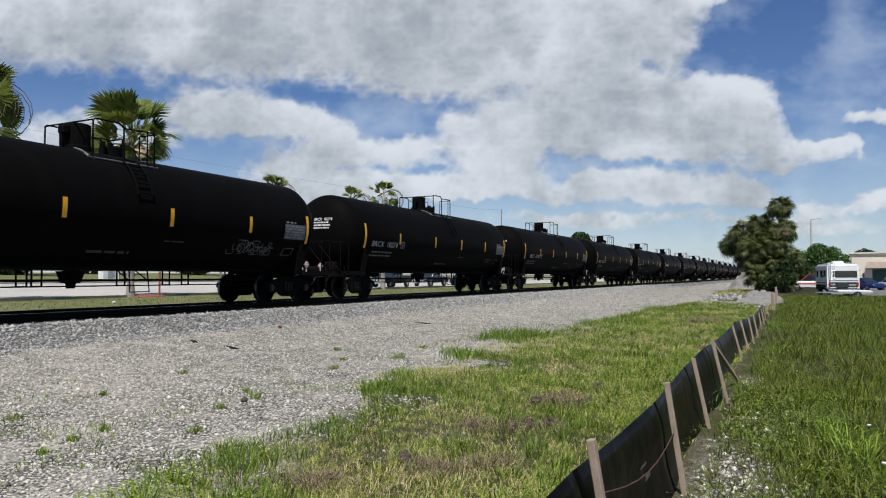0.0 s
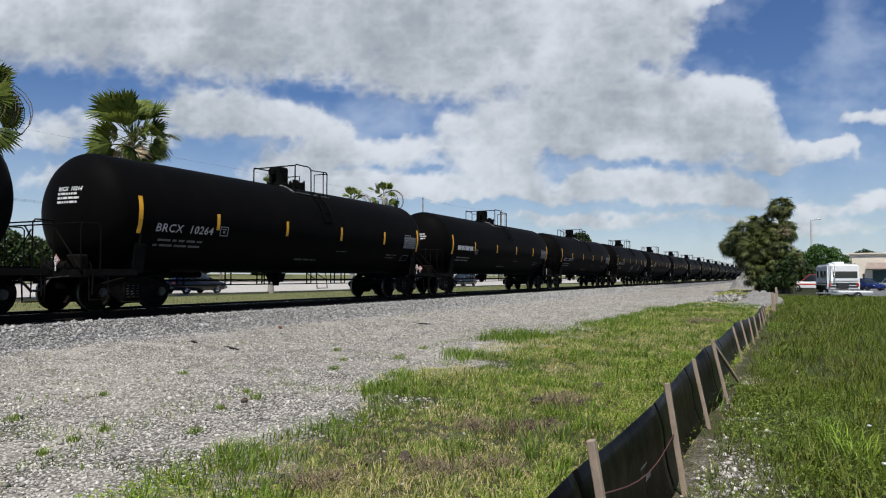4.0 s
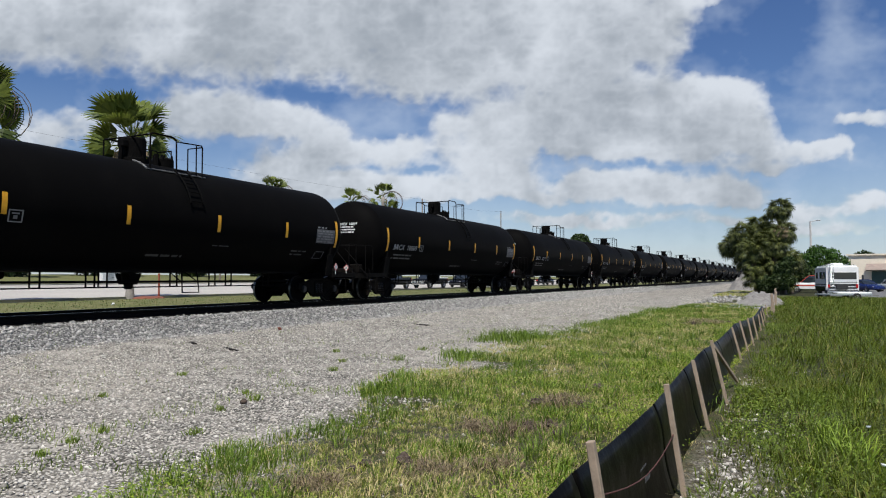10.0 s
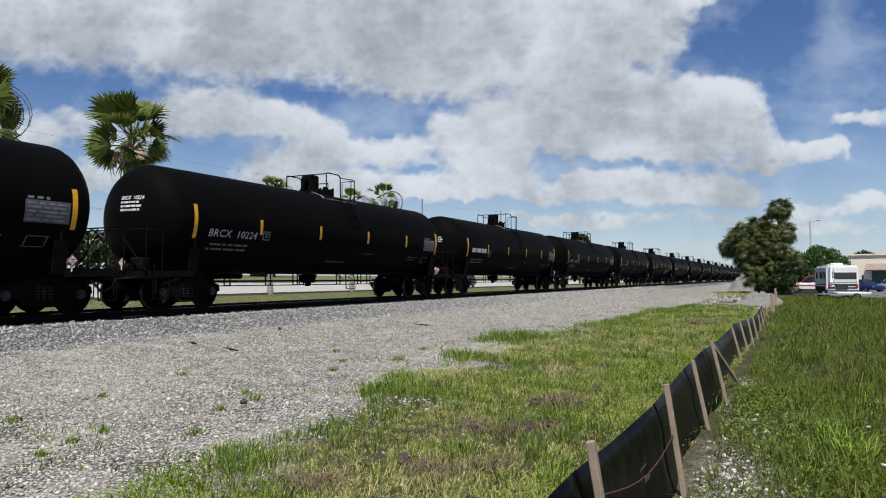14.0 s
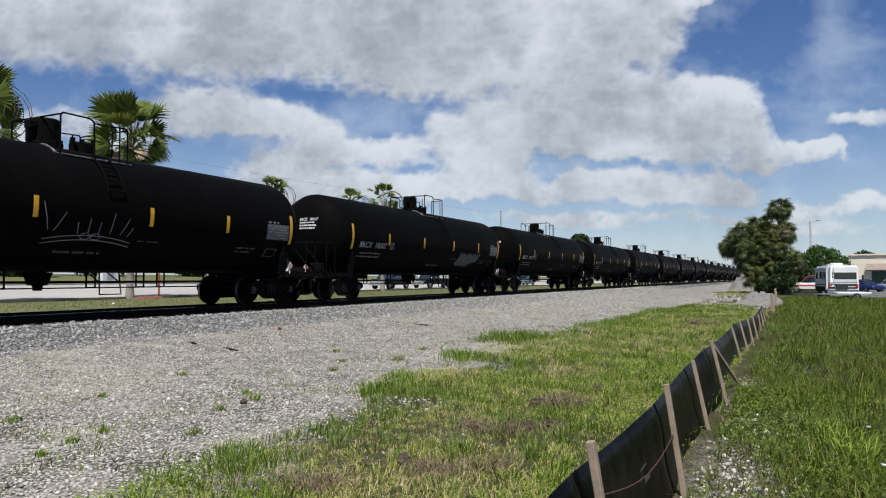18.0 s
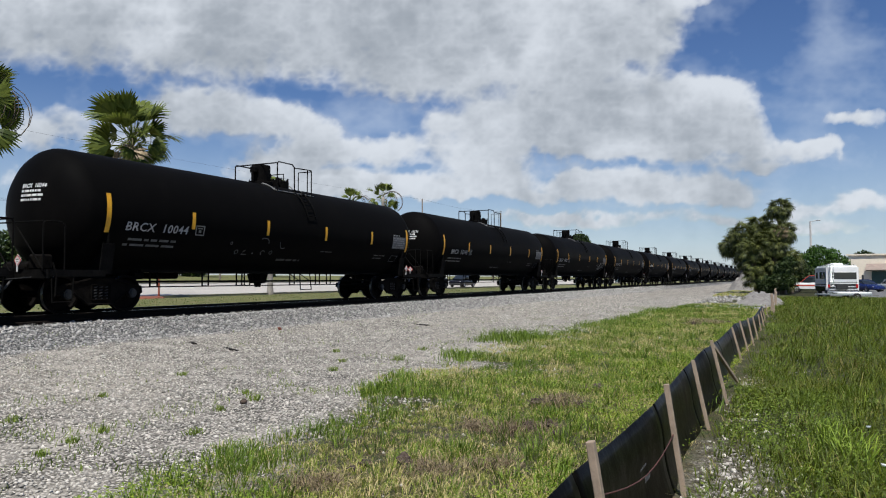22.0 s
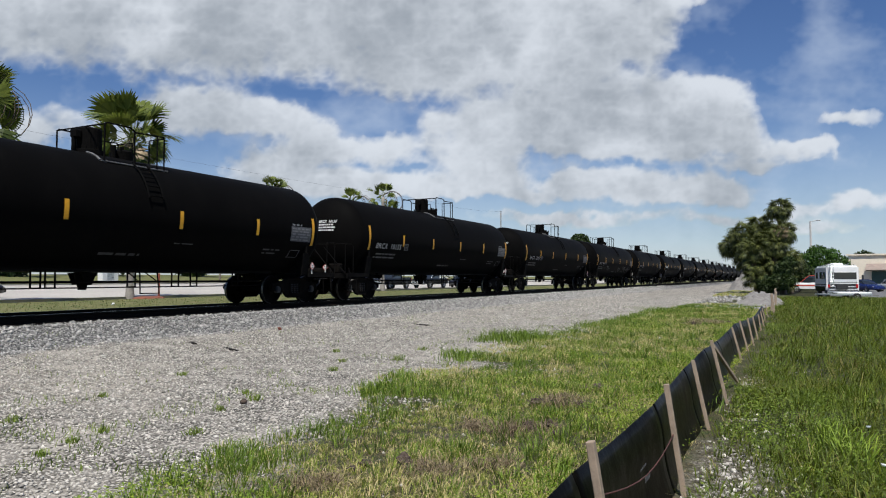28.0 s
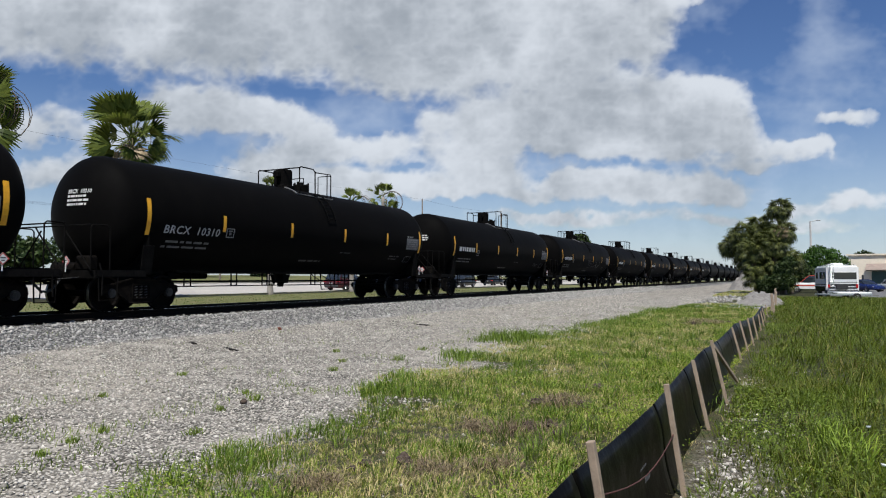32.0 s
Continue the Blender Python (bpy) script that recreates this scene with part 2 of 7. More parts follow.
M_TAIL = worn("red_tail_lamp_lens", (0.45, 0.02, 0.02), (0.4, 0.02, 0.02), 6.0, 0.25, bump=0.02)
M_PLASTIC = worn("black_trim_plastic", (0.02, 0.02, 0.02), (0.035, 0.035, 0.035), 6.0, 0.6)
M_WOODPOLE = worn("grey_utility_pole", (0.16, 0.13, 0.10), (0.24, 0.20, 0.16), 2.0, 0.9)
M_CONC = worn("pale_concrete_pole", (0.5, 0.48, 0.45), (0.42, 0.40, 0.38), 2.0, 0.85)
M_RUBBLE = worn("grey_rubble", (0.27, 0.255, 0.23), (0.13, 0.12, 0.105), 2.5, 0.95, bump=0.6, fine=14)
M_LIMB = M_DARKBARK


def stone_mat(name, dark, light):
    m = Mat(name, light, 0.9, spec=0.2)
    r = m.n("NewGeometry").outputs["Random Per Island"]
    c = m.mix(m.math("POWER", r, 1.4), dark, light)
    c = m.mix(0.3, c, m.mix(m.noise(50, 2), [v * 0.5 for v in dark], light))
    m.color(c)
    return m.m


M_STONE = stone_mat("pale_crushed_limestone", (0.09, 0.083, 0.07), (0.72, 0.675, 0.59))
M_BALLAST = stone_mat("blue_grey_ballast_stone", (0.10, 0.097, 0.09), (0.56, 0.54, 0.50))


def fabric_mat():
    m = Mat("black_silt_fence_fabric", (0.004, 0.004, 0.0045), 0.34, spec=0.03)
    big, weave = m.noise(2.2, 4), m.noise(160, 2)
    dirt = m.noise(6.5, 5, 0.65)
    m.color(m.mix(m.math("MULTIPLY", m.ramp(dirt, 0.56, 0.85), 0.25), (0.0022, 0.0021, 0.0016), (0.012, 0.011, 0.008)))
    m.rough(m.math("ADD", 0.22, m.math("MULTIPLY", dirt, 0.25)))
    m.bump(m.math("ADD", m.math("MULTIPLY", big, 2.2), m.math("MULTIPLY", weave, 0.06)), 0.16, 0.05)
    return m.m


M_FABRIC = fabric_mat()

# ------------------------------------------------------------------ mesh helpers


def part(name, bm, material, parent=None, label="", smooth=False):
    me = bm if isinstance(bm, bpy.types.Mesh) else bpy.data.meshes.new(name)
    if me is not bm:
        if smooth:
            for f in bm.faces:
                f.smooth = True
        bm.to_mesh(me)
        bm.free()
    if material and not me.materials:
        me.materials.append(material)
    ob = new(name, me)
    if parent:
        ob.parent = parent
    if label:
        ob["label"] = label
    return ob


def thing(name, label, category, group="", kind="", m=None):
    ob = tagged(new(name), label, category, group, kind)
    ob.empty_display_size = 0.2
    if m is not None:
        ob.matrix_basis = m
    return ob


def box(bm, c, s, rot=None, taper=None):
    """A box at centre c with sides s; taper: scale of its top."""
    vs = bmesh.ops.create_cube(bm, size=1.0)["verts"]
    for v in vs:
        k = taper if taper and v.co.z > 0 else (1, 1)
        p = Vector((v.co.x * s[0] * k[0], v.co.y * s[1] * k[1], v.co.z * s[2]))
        v.co = Vector(c) + (rot @ p if rot else p)
    return vs


def bbox(bm, c, s, bevel=0.02, rot=None, taper=None, seg=1):
    """A box with bevelled edges."""
    vs = box(bm, c, s, rot, taper)
    es = {e for v in vs for e in v.link_edges}
    bmesh.ops.bevel(bm, geom=list(es), offset=bevel, segments=seg, affect="EDGES", clamp_overlap=True)


def rod(bm, a, b, r, seg=8, r2=None):
    a, b = Vector(a), Vector(b)
    d = b - a
    q = Vector((0, 0, 1)).rotation_difference(d).to_matrix().to_4x4()
    mtx = Matrix.Translation((a + b) / 2) @ q
    bmesh.ops.create_cone(bm, cap_ends=True, segments=seg, radius1=r, radius2=r if r2 is None else r2, depth=d.length, matrix=mtx)


def path(bm, pts, r, seg=6):
    """A bent bar through the points, in one piece."""
    pts = [Vector(p) for p in pts]
    rings, side = [], None
    for i, p in enumerate(pts):
        d = (pts[min(i + 1, len(pts) - 1)] - p).normalized() + (p - pts[max(i - 1, 0)]).normalized()
        d.normalize()
        if side is None or abs(side.dot(d)) > 0.9:
            side = d.orthogonal()
        side = (side - d * side.dot(d)).normalized()
        up = d.cross(side)
        rings.append([bm.verts.new(p + (side * math.cos(a) + up * math.sin(a)) * r) for a in (2 * math.pi * k / seg for k in range(seg))])
    for a, b in zip(rings, rings[1:]):
        for k in range(seg):
            bm.faces.new((a[k], a[(k + 1) % seg], b[(k + 1) % seg], b[k]))
    bm.faces.new(rings[0][::-1])
    bm.faces.new(rings[-1])


def lathe(bm, prof, seg, m=None):
    """Turn (radius, height) pairs round the z axis."""
    rings = []
    for r, z in prof:
        if r < 1e-5:
            rings.append([bm.verts.new((0, 0, z))])
        else:
            rings.append([bm.verts.new((r * math.cos(2 * math.pi * i / seg), r * math.sin(2 * math.pi * i / seg), z)) for i in range(seg)])
    for a, b in zip(rings, rings[1:]):
        for i in range(seg):
            j = (i + 1) % seg
            q = [a[i % len(a)], a[j % len(a)], b[j % len(b)], b[i % len(b)]]
            q = [v for k, v in enumerate(q) if v not in q[:k]]
            if len(q) > 2:
                bm.faces.new(q)
    if m is not None:
        bmesh.ops.transform(bm, matrix=m, verts=[v for r in rings for v in r])


def slab(bm, outline, x0, x1):
    """A plate: the outline of (y, z) pairs, thick from x0 to x1."""
    a = [bm.verts.new((x0, y, z)) for y, z in outline]
    b = [bm.verts.new((x1, y, z)) for y, z in outline]
    n = len(outline)
    bm.faces.new(a[::-1])
    bm.faces.new(b)
    for i in range(n):
        bm.faces.new((a[i], a[(i + 1) % n], b[(i + 1) % n], b[i]))
    bmesh.ops.recalc_face_normals(bm, faces=bm.faces)


def mesh_of(name, verts, faces, material):
    """A mesh from arrays: verts (n, 3), faces all triangles (m, 3) or quads (m, 4)."""
    verts, faces = np.asarray(verts, np.float32), np.asarray(faces, np.int32)
    me = bpy.data.meshes.new(name)
    me.vertices.add(len(verts))
    me.vertices.foreach_set("co", verts.ravel())
    k = faces.shape[1]
    me.loops.add(faces.size)
    me.loops.foreach_set("vertex_index", faces.ravel())
    me.polygons.add(len(faces))
    me.polygons.foreach_set("loop_start", np.arange(0, faces.size, k, dtype=np.int32))
    me.update(calc_edges=True)
    me.materials.append(material)
    return me


def fbm(x, y, scale, seed=0, octaves=4):
    """Smooth value noise on arrays, about 0 to 1."""
    out, amp, tot = 0, 1.0, 0
    for o in range(octaves):
        sx, sy = np.asarray(x) * scale + seed * 17.3, np.asarray(y) * scale - seed * 9.1
        ix, iy = np.floor(sx), np.floor(sy)
        fx, fy = sx - ix, sy - iy
        fx, fy = fx * fx * (3 - 2 * fx), fy * fy * (3 - 2 * fy)

        def h(a, b):
            v = np.sin(a * 127.1 + b * 311.7 + seed * 74.7 + o * 13.3) * 43758.5453
            return v - np.floor(v)
        out = out + amp * ((h(ix, iy) * (1 - fx) + h(ix + 1, iy) * fx) * (1 - fy) + (h(ix, iy + 1) * (1 - fx) + h(ix + 1, iy + 1) * fx) * fy)
        tot += amp
        amp *= 0.5
        scale *= 2.03
    return out / tot


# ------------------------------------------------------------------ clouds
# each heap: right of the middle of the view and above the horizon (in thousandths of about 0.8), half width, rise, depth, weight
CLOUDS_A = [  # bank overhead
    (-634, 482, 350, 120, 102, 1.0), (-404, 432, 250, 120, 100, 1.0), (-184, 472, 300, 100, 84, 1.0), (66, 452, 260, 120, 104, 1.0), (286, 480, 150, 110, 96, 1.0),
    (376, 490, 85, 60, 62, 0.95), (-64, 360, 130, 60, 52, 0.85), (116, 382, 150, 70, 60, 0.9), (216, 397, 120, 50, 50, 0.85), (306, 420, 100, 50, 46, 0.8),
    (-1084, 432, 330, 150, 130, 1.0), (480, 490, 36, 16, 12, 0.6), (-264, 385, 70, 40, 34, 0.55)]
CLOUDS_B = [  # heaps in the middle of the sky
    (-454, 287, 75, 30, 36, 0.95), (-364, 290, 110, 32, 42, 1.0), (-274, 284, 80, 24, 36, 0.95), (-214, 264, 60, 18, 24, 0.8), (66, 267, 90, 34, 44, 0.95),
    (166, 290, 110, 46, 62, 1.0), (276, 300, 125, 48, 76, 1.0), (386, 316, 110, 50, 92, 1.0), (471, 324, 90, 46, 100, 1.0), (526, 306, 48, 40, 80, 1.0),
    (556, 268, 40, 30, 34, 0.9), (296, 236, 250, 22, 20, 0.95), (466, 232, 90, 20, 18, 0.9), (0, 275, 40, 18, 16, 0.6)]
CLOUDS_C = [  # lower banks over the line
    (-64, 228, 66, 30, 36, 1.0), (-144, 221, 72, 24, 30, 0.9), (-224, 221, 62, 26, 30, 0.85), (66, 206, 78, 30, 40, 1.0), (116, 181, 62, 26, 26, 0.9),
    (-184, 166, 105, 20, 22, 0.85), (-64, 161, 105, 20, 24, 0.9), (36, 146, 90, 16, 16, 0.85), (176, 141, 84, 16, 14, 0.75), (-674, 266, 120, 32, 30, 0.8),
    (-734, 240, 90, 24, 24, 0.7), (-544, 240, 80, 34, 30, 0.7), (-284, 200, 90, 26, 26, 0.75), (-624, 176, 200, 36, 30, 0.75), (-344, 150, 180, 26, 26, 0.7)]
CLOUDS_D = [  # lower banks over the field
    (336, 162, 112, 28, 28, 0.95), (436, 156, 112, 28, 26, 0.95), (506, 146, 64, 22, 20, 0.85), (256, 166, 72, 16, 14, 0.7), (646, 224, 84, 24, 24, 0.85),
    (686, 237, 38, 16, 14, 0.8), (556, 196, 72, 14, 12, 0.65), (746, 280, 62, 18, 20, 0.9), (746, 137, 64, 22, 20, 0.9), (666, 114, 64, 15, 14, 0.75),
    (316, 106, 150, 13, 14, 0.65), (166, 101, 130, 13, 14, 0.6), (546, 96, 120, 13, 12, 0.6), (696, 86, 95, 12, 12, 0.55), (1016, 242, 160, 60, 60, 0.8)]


def clouds():
    """A far shell of broken cloud over the part of the sky that the place looks at: lit from above, grey below; it drifts slowly."""
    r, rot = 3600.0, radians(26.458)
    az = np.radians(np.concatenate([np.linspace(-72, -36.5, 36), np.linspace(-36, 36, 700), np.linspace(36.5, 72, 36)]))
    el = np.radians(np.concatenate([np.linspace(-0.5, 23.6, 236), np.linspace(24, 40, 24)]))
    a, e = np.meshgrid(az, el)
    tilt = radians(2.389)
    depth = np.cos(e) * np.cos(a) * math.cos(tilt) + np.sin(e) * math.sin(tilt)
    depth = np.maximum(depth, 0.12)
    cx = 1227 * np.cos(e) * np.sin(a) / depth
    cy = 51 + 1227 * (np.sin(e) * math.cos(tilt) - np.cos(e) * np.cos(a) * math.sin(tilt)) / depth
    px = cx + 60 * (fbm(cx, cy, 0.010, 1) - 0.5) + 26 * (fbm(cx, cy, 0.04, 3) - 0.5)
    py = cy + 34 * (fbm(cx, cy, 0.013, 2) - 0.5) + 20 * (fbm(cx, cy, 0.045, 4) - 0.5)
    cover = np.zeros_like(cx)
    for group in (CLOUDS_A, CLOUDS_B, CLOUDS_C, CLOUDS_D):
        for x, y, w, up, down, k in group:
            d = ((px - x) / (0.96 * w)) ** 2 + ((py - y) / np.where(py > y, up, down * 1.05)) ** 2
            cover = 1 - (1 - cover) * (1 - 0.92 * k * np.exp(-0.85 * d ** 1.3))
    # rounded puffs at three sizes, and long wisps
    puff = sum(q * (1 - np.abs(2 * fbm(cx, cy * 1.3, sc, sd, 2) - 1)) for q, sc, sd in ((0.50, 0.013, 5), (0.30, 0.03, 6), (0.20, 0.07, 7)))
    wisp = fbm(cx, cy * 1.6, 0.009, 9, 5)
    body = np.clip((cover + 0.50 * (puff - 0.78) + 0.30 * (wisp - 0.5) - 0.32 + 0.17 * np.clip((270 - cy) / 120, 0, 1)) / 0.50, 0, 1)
    body = body * body * (3 - 2 * body)
    # light from above fades on the way down through the cloud
    depthin, shade = np.zeros(len(az)), np.zeros_like(cx)
    for i in range(len(el) - 1, -1, -1):
        dy = (el[min(i + 1, len(el) - 1)] - el[i]) * 1227
        depthin = depthin * math.exp(-dy / 55) + body[i] * dy * (0.2 + 1.3 * puff[i] * puff[i]) * 0.9
        shade[i] = depthin
    shade = 1 - np.exp(-(shade / 44) ** 1.6)
    shade = np.clip(shade - 0.9 * (fbm(cx, cy, 0.007, 12, 3) - 0.5) - 0.7 * (puff - 0.78) - 0.05, 0, 1)
    veil = np.clip((wisp + 0.2 * (puff - 0.78) - 0.36) / 0.45, 0, 1) * 0.55
    x = -np.sin(rot - a) * np.cos(e) * r
    y = np.cos(rot - a) * np.cos(e) * r
    z = np.sin(e) * r
    idx = np.arange(a.size).reshape(a.shape)
    faces = np.stack([idx[:-1, :-1], idx[:-1, 1:], idx[1:, 1:], idx[1:, :-1]], -1).reshape(-1, 4)
    m = Mat("cloud_vapour")
    m.t.nodes.remove(m.b)
    co = m.n("TexCoord").outputs["Object"]
    mp = m.n("Mapping")
    m.t.links.new(co, mp.inputs["Vector"])
    mp.inputs["Scale"].default_value = (0.001, 0.001, 0.0017)
    vec = mp.outputs[0]
    att = m.n("Attribute")
    att.attribute_name = "cover"
    att2 = m.n("Attribute")
    att2.attribute_name = "underside"
    n1 = m.noise(7.0, 5, 0.5, vec, 0.2)
    n2 = m.noise(26.0, 5, 0.55, vec, 0.2)
    cov = att.outputs["Fac"]
    soft = m.math("ADD", m.math("MULTIPLY", m.math("SUBTRACT", n1, 0.5), 0.20), m.math("MULTIPLY", m.math("SUBTRACT", n2, 0.5), 0.12))
    edge = m.math("MULTIPLY", m.math("MULTIPLY", cov, m.math("SUBTRACT", 1.0, cov)), 4.0)
    dens = m.math("MULTIPLY", m.math("ADD", cov, m.math("MULTIPLY", edge, soft)), 0.96)
    att3 = m.n("Attribute")
    att3.attribute_name = "veil"
    up = m.n("SeparateXYZ", Vector=co).outputs["Z"]
    mist = m.math("MULTIPLY", m.math("SUBTRACT", 1.0, m.ramp(up, -100.0, 950.0)), 0.62)
    dens = m.math("MAXIMUM", dens, m.math("MAXIMUM", att3.outputs["Fac"], mist))
    gloom = m.ramp(m.math("ADD", att2.outputs["Fac"], m.math("MULTIPLY", soft, -0.55)), 0.0, 1.0)
    col = m.mix(gloom, (0.875, 0.905, 0.935), (0.435, 0.470, 0.505))
    col = m.mix(m.math("MULTIPLY", m.ramp(cov, 0.5, 0.0), 0.6), col, (0.50, 0.64, 0.85))
    em = m.n("Emission", Color=col, Strength=0.715)
    tr = m.n("BsdfTransparent")
    mx = m.t.nodes.new("ShaderNodeMixShader")
    m.t.links.new(dens, mx.inputs[0])
    m.t.links.new(tr.outputs[0], mx.inputs[1])
    m.t.links.new(em.outputs[0], mx.inputs[2])
    m.t.links.new(mx.outputs[0], m.t.nodes["Material Output"].inputs[0])
    me = mesh_of("clouds", np.stack([x, y, z], -1).reshape(-1, 3), faces, m.m)
    for name, arr in (("cover", body), ("underside", shade), ("veil", veil)):
        me.attributes.new(name, "FLOAT", "POINT").data.foreach_set("value", arr.astype(np.float32).ravel())
    me.polygons.foreach_set("use_smooth", np.ones(len(faces), bool))
    return tagged(new("clouds", me), "broken white and grey cumulus clouds in a blue sky", "clouds", kind="stuff")


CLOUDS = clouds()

# ------------------------------------------------------------------ ground
PROFILE = [(-3000, 0.0), (-3, 0.0), (1.0, 0.0), (6, 0.03), (11, 0.12), (13.3, 0.25), (14.45, 0.60), (17.75, 0.60), (18.9, 0.30), (22, 0.38),
           (33.4, 0.47), (33.9, 0.44), (34.5, 0.40), (60, 0.60), (74, 0.78), (75, 0.90), (90, 2.0), (110, 2.3), (3000, 2.3)]


def ground_z(x):
    return np.interp(-np.asarray(x), [p[0] for p in PROFILE], [p[1] for p in PROFILE])


def ground_h(x, y):
    x, y = np.asarray(x, float), np.asarray(y, float)
    near = np.clip((-x + 40) / 10, 0, 1) * np.clip((x + 14.3) / 1.0, 0, 1)
    return ground_z(x) + near * (0.09 * (fbm(x, y, 0.35, 5, 3) - 0.5) + 0.03 * (fbm(x, y, 2.2, 6, 2) - 0.5))


def ground():
    xs = np.concatenate([-np.geomspace(3000, 80, 14), -np.arange(79, 20, -1.5), -np.arange(20, 13, -0.22), -np.arange(13, -7, -0.3),
                         np.arange(7.5, 40, 2), np.geomspace(42, 3000, 14)])
    ys = np.concatenate([-np.geomspace(3000, 12, 12), np.arange(-10, 30, 0.4), np.arange(30.5, 90, 1.5), np.geomspace(92, 3500, 24)])
    gx, gy = np.meshgrid(xs, ys)
    gz = ground_h(gx, gy)
    idx = np.arange(gx.size).reshape(gx.shape)
    faces = np.stack([idx[:-1, :-1], idx[:-1, 1:], idx[1:, 1:], idx[1:, :-1]], -1).reshape(-1, 4)
    me = mesh_of("ground", np.stack([gx, gy, gz], -1).reshape(-1, 3), faces, M_GROUND)
    me.polygons.foreach_set("use_smooth", np.ones(len(faces), bool))
    return tagged(new("ground", me), "crushed stone yard, grass strip and field beside a railway", "ground", kind="structure")


ground()


def strip(name, l0, l1, y0, y1, lift, material, label, category):
    """A paved strip along the line, between two distances from the camera's own line."""
    ls = np.linspace(l0, l1, 12)
    v, f = [], []
    for k, l in enumerate(ls):
        z = float(ground_z(-l)) + lift
        v += [(-l, y0, z), (-l, y1, z)]
        if k:
            f.append((2 * k - 2, 2 * k - 1, 2 * k + 1, 2 * k))
    n = len(v)
    v += [(x, y, z - 0.25) for x, y, z in (v[0], v[1], v[-1], v[-2])]
    f += [(0, 1, n + 1, n), (n - 1, n - 2, n + 3, n + 2)]
    return tagged(new(name, mesh_of(name, v, f, material)), label, category, kind="structure")


strip("road", 34.4, 73.5, -400, 900, 0.09, M_ROAD, "wide pale concrete road beyond the railway", "road")
strip("kerb", 33.95, 34.38, -400, 900, 0.14, M_KERB, "low concrete kerb along the road", "kerb")
strip("kerb", 73.52, 73.9, -400, 900, 0.22, M_KERB, "low concrete kerb along the far side of the road", "kerb")
strip("pavement", -26, -3.2, 66, 130, 0.02, M_ASPHALT, "grey asphalt car park at the end of the field", "car park")

# ------------------------------------------------------------------ the line


def track():
    t = tagged(thing("railway_track", "", ""), "single railway track on stone ballast", "railway track", kind="structure")
    for side in (-1, 1):
        bm = bmesh.new()
        x = TRACK_X + side * 0.7535
        prof = [(-0.07, -0.18), (0.07, -0.18), (0.07, -0.165), (0.012, -0.145), (0.010, -0.045), (0.036, -0.035), (0.036, -0.006),
                (0.028, 0.0), (-0.028, 0.0), (-0.036, -0.006), (-0.036, -0.035), (-0.010, -0.045), (-0.012, -0.145), (-0.07, -0.165)]
        a = [bm.verts.new((x + px, -60, RAIL_Z + pz)) for px, pz in prof]
        b = [bm.verts.new((x + px, 1800, RAIL_Z + pz)) for px, pz in prof]
        for i in range(len(prof)):
            j = (i + 1) % len(prof)
            f = bm.faces.new((a[i], a[j], b[j], b[i]))
            f.material_index = 1 if i == 7 else 0
        bmesh.ops.recalc_face_normals(bm, faces=bm.faces)
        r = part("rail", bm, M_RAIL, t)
        r.data.materials.append(M_RAILTOP)
    bm = bmesh.new()
    bbox(bm, (0, 0, 0), (2.6, 0.23, 0.18), 0.012)
    me = bpy.data.meshes.new("tie")
    bm.to_mesh(me)
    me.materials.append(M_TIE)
    for i in range(210):
        o = part("tie", me, None, t)
        o.matrix_basis = pose(TRACK_X + random.uniform(-0.03, 0.03), -12 + i * 0.53, RAIL_Z - 0.27, 0, 0, random.uniform(-0.8, 0.8))


track()

# ------------------------------------------------------------------ tank cars
PITCH = 18.146
R_TANK, Z_TANK, HALF = 1.525, 2.50, 8.28     # shell radius, height of its axis over the rail, half its length
TRUCK_Y, AXLE = 6.98, 0.889
R_WHEEL = 0.457


def on_tank(y, ang, lift=0.004):
    """A point on the near side of the shell; ang: degrees above the middle."""
    a = radians(ang)
    r = R_TANK + lift
    return Vector((r * math.cos(a), y, Z_TANK + r * math.sin(a)))


def tank_patch(bm, y0, y1, a0, a1, lift=0.005, n=6, slant=0.0):
    """A thin painted or taped patch that follows the shell."""
    rows = []
    for i in range(n + 1):
        a = a0 + (a1 - a0) * i / n
        s = slant * (i / n)
        rows.append((bm.verts.new(on_tank(y0 + s, a, lift)), bm.verts.new(on_tank(y1 + s, a, lift))))
    for p, q in zip(rows, rows[1:]):
        bm.faces.new((p[0], p[1], q[1], q[0]))


def head_radius(y):
    """Radius of the shell at y: a long barrel with elliptical heads."""
    depth = 0.80
    k = abs(y) - (HALF - depth)
    return R_TANK if k <= 0 else R_TANK * math.sqrt(max(0.0, 1 - (k / depth) ** 2))


def shell_mesh(seg=56):
    bm = bmesh.new()
    depth = 0.80
    ys = [-(HALF - depth) - depth * math.sin(radians(a)) for a in (90, 84, 76, 66, 54, 42, 30, 18, 8, 0)]
    body = [-4.9, -2.45, 0, 2.45, 4.9]
    prof = []
    for y in ys + body + [-y for y in ys[::-1]]:
        prof.append((head_radius(y), y))
    lathe(bm, prof, seg, Matrix.Translation((0, 0, Z_TANK)) @ Matrix.Rotation(radians(-90), 4, "X"))
    bmesh.ops.recalc_face_normals(bm, faces=bm.faces)
    return bm


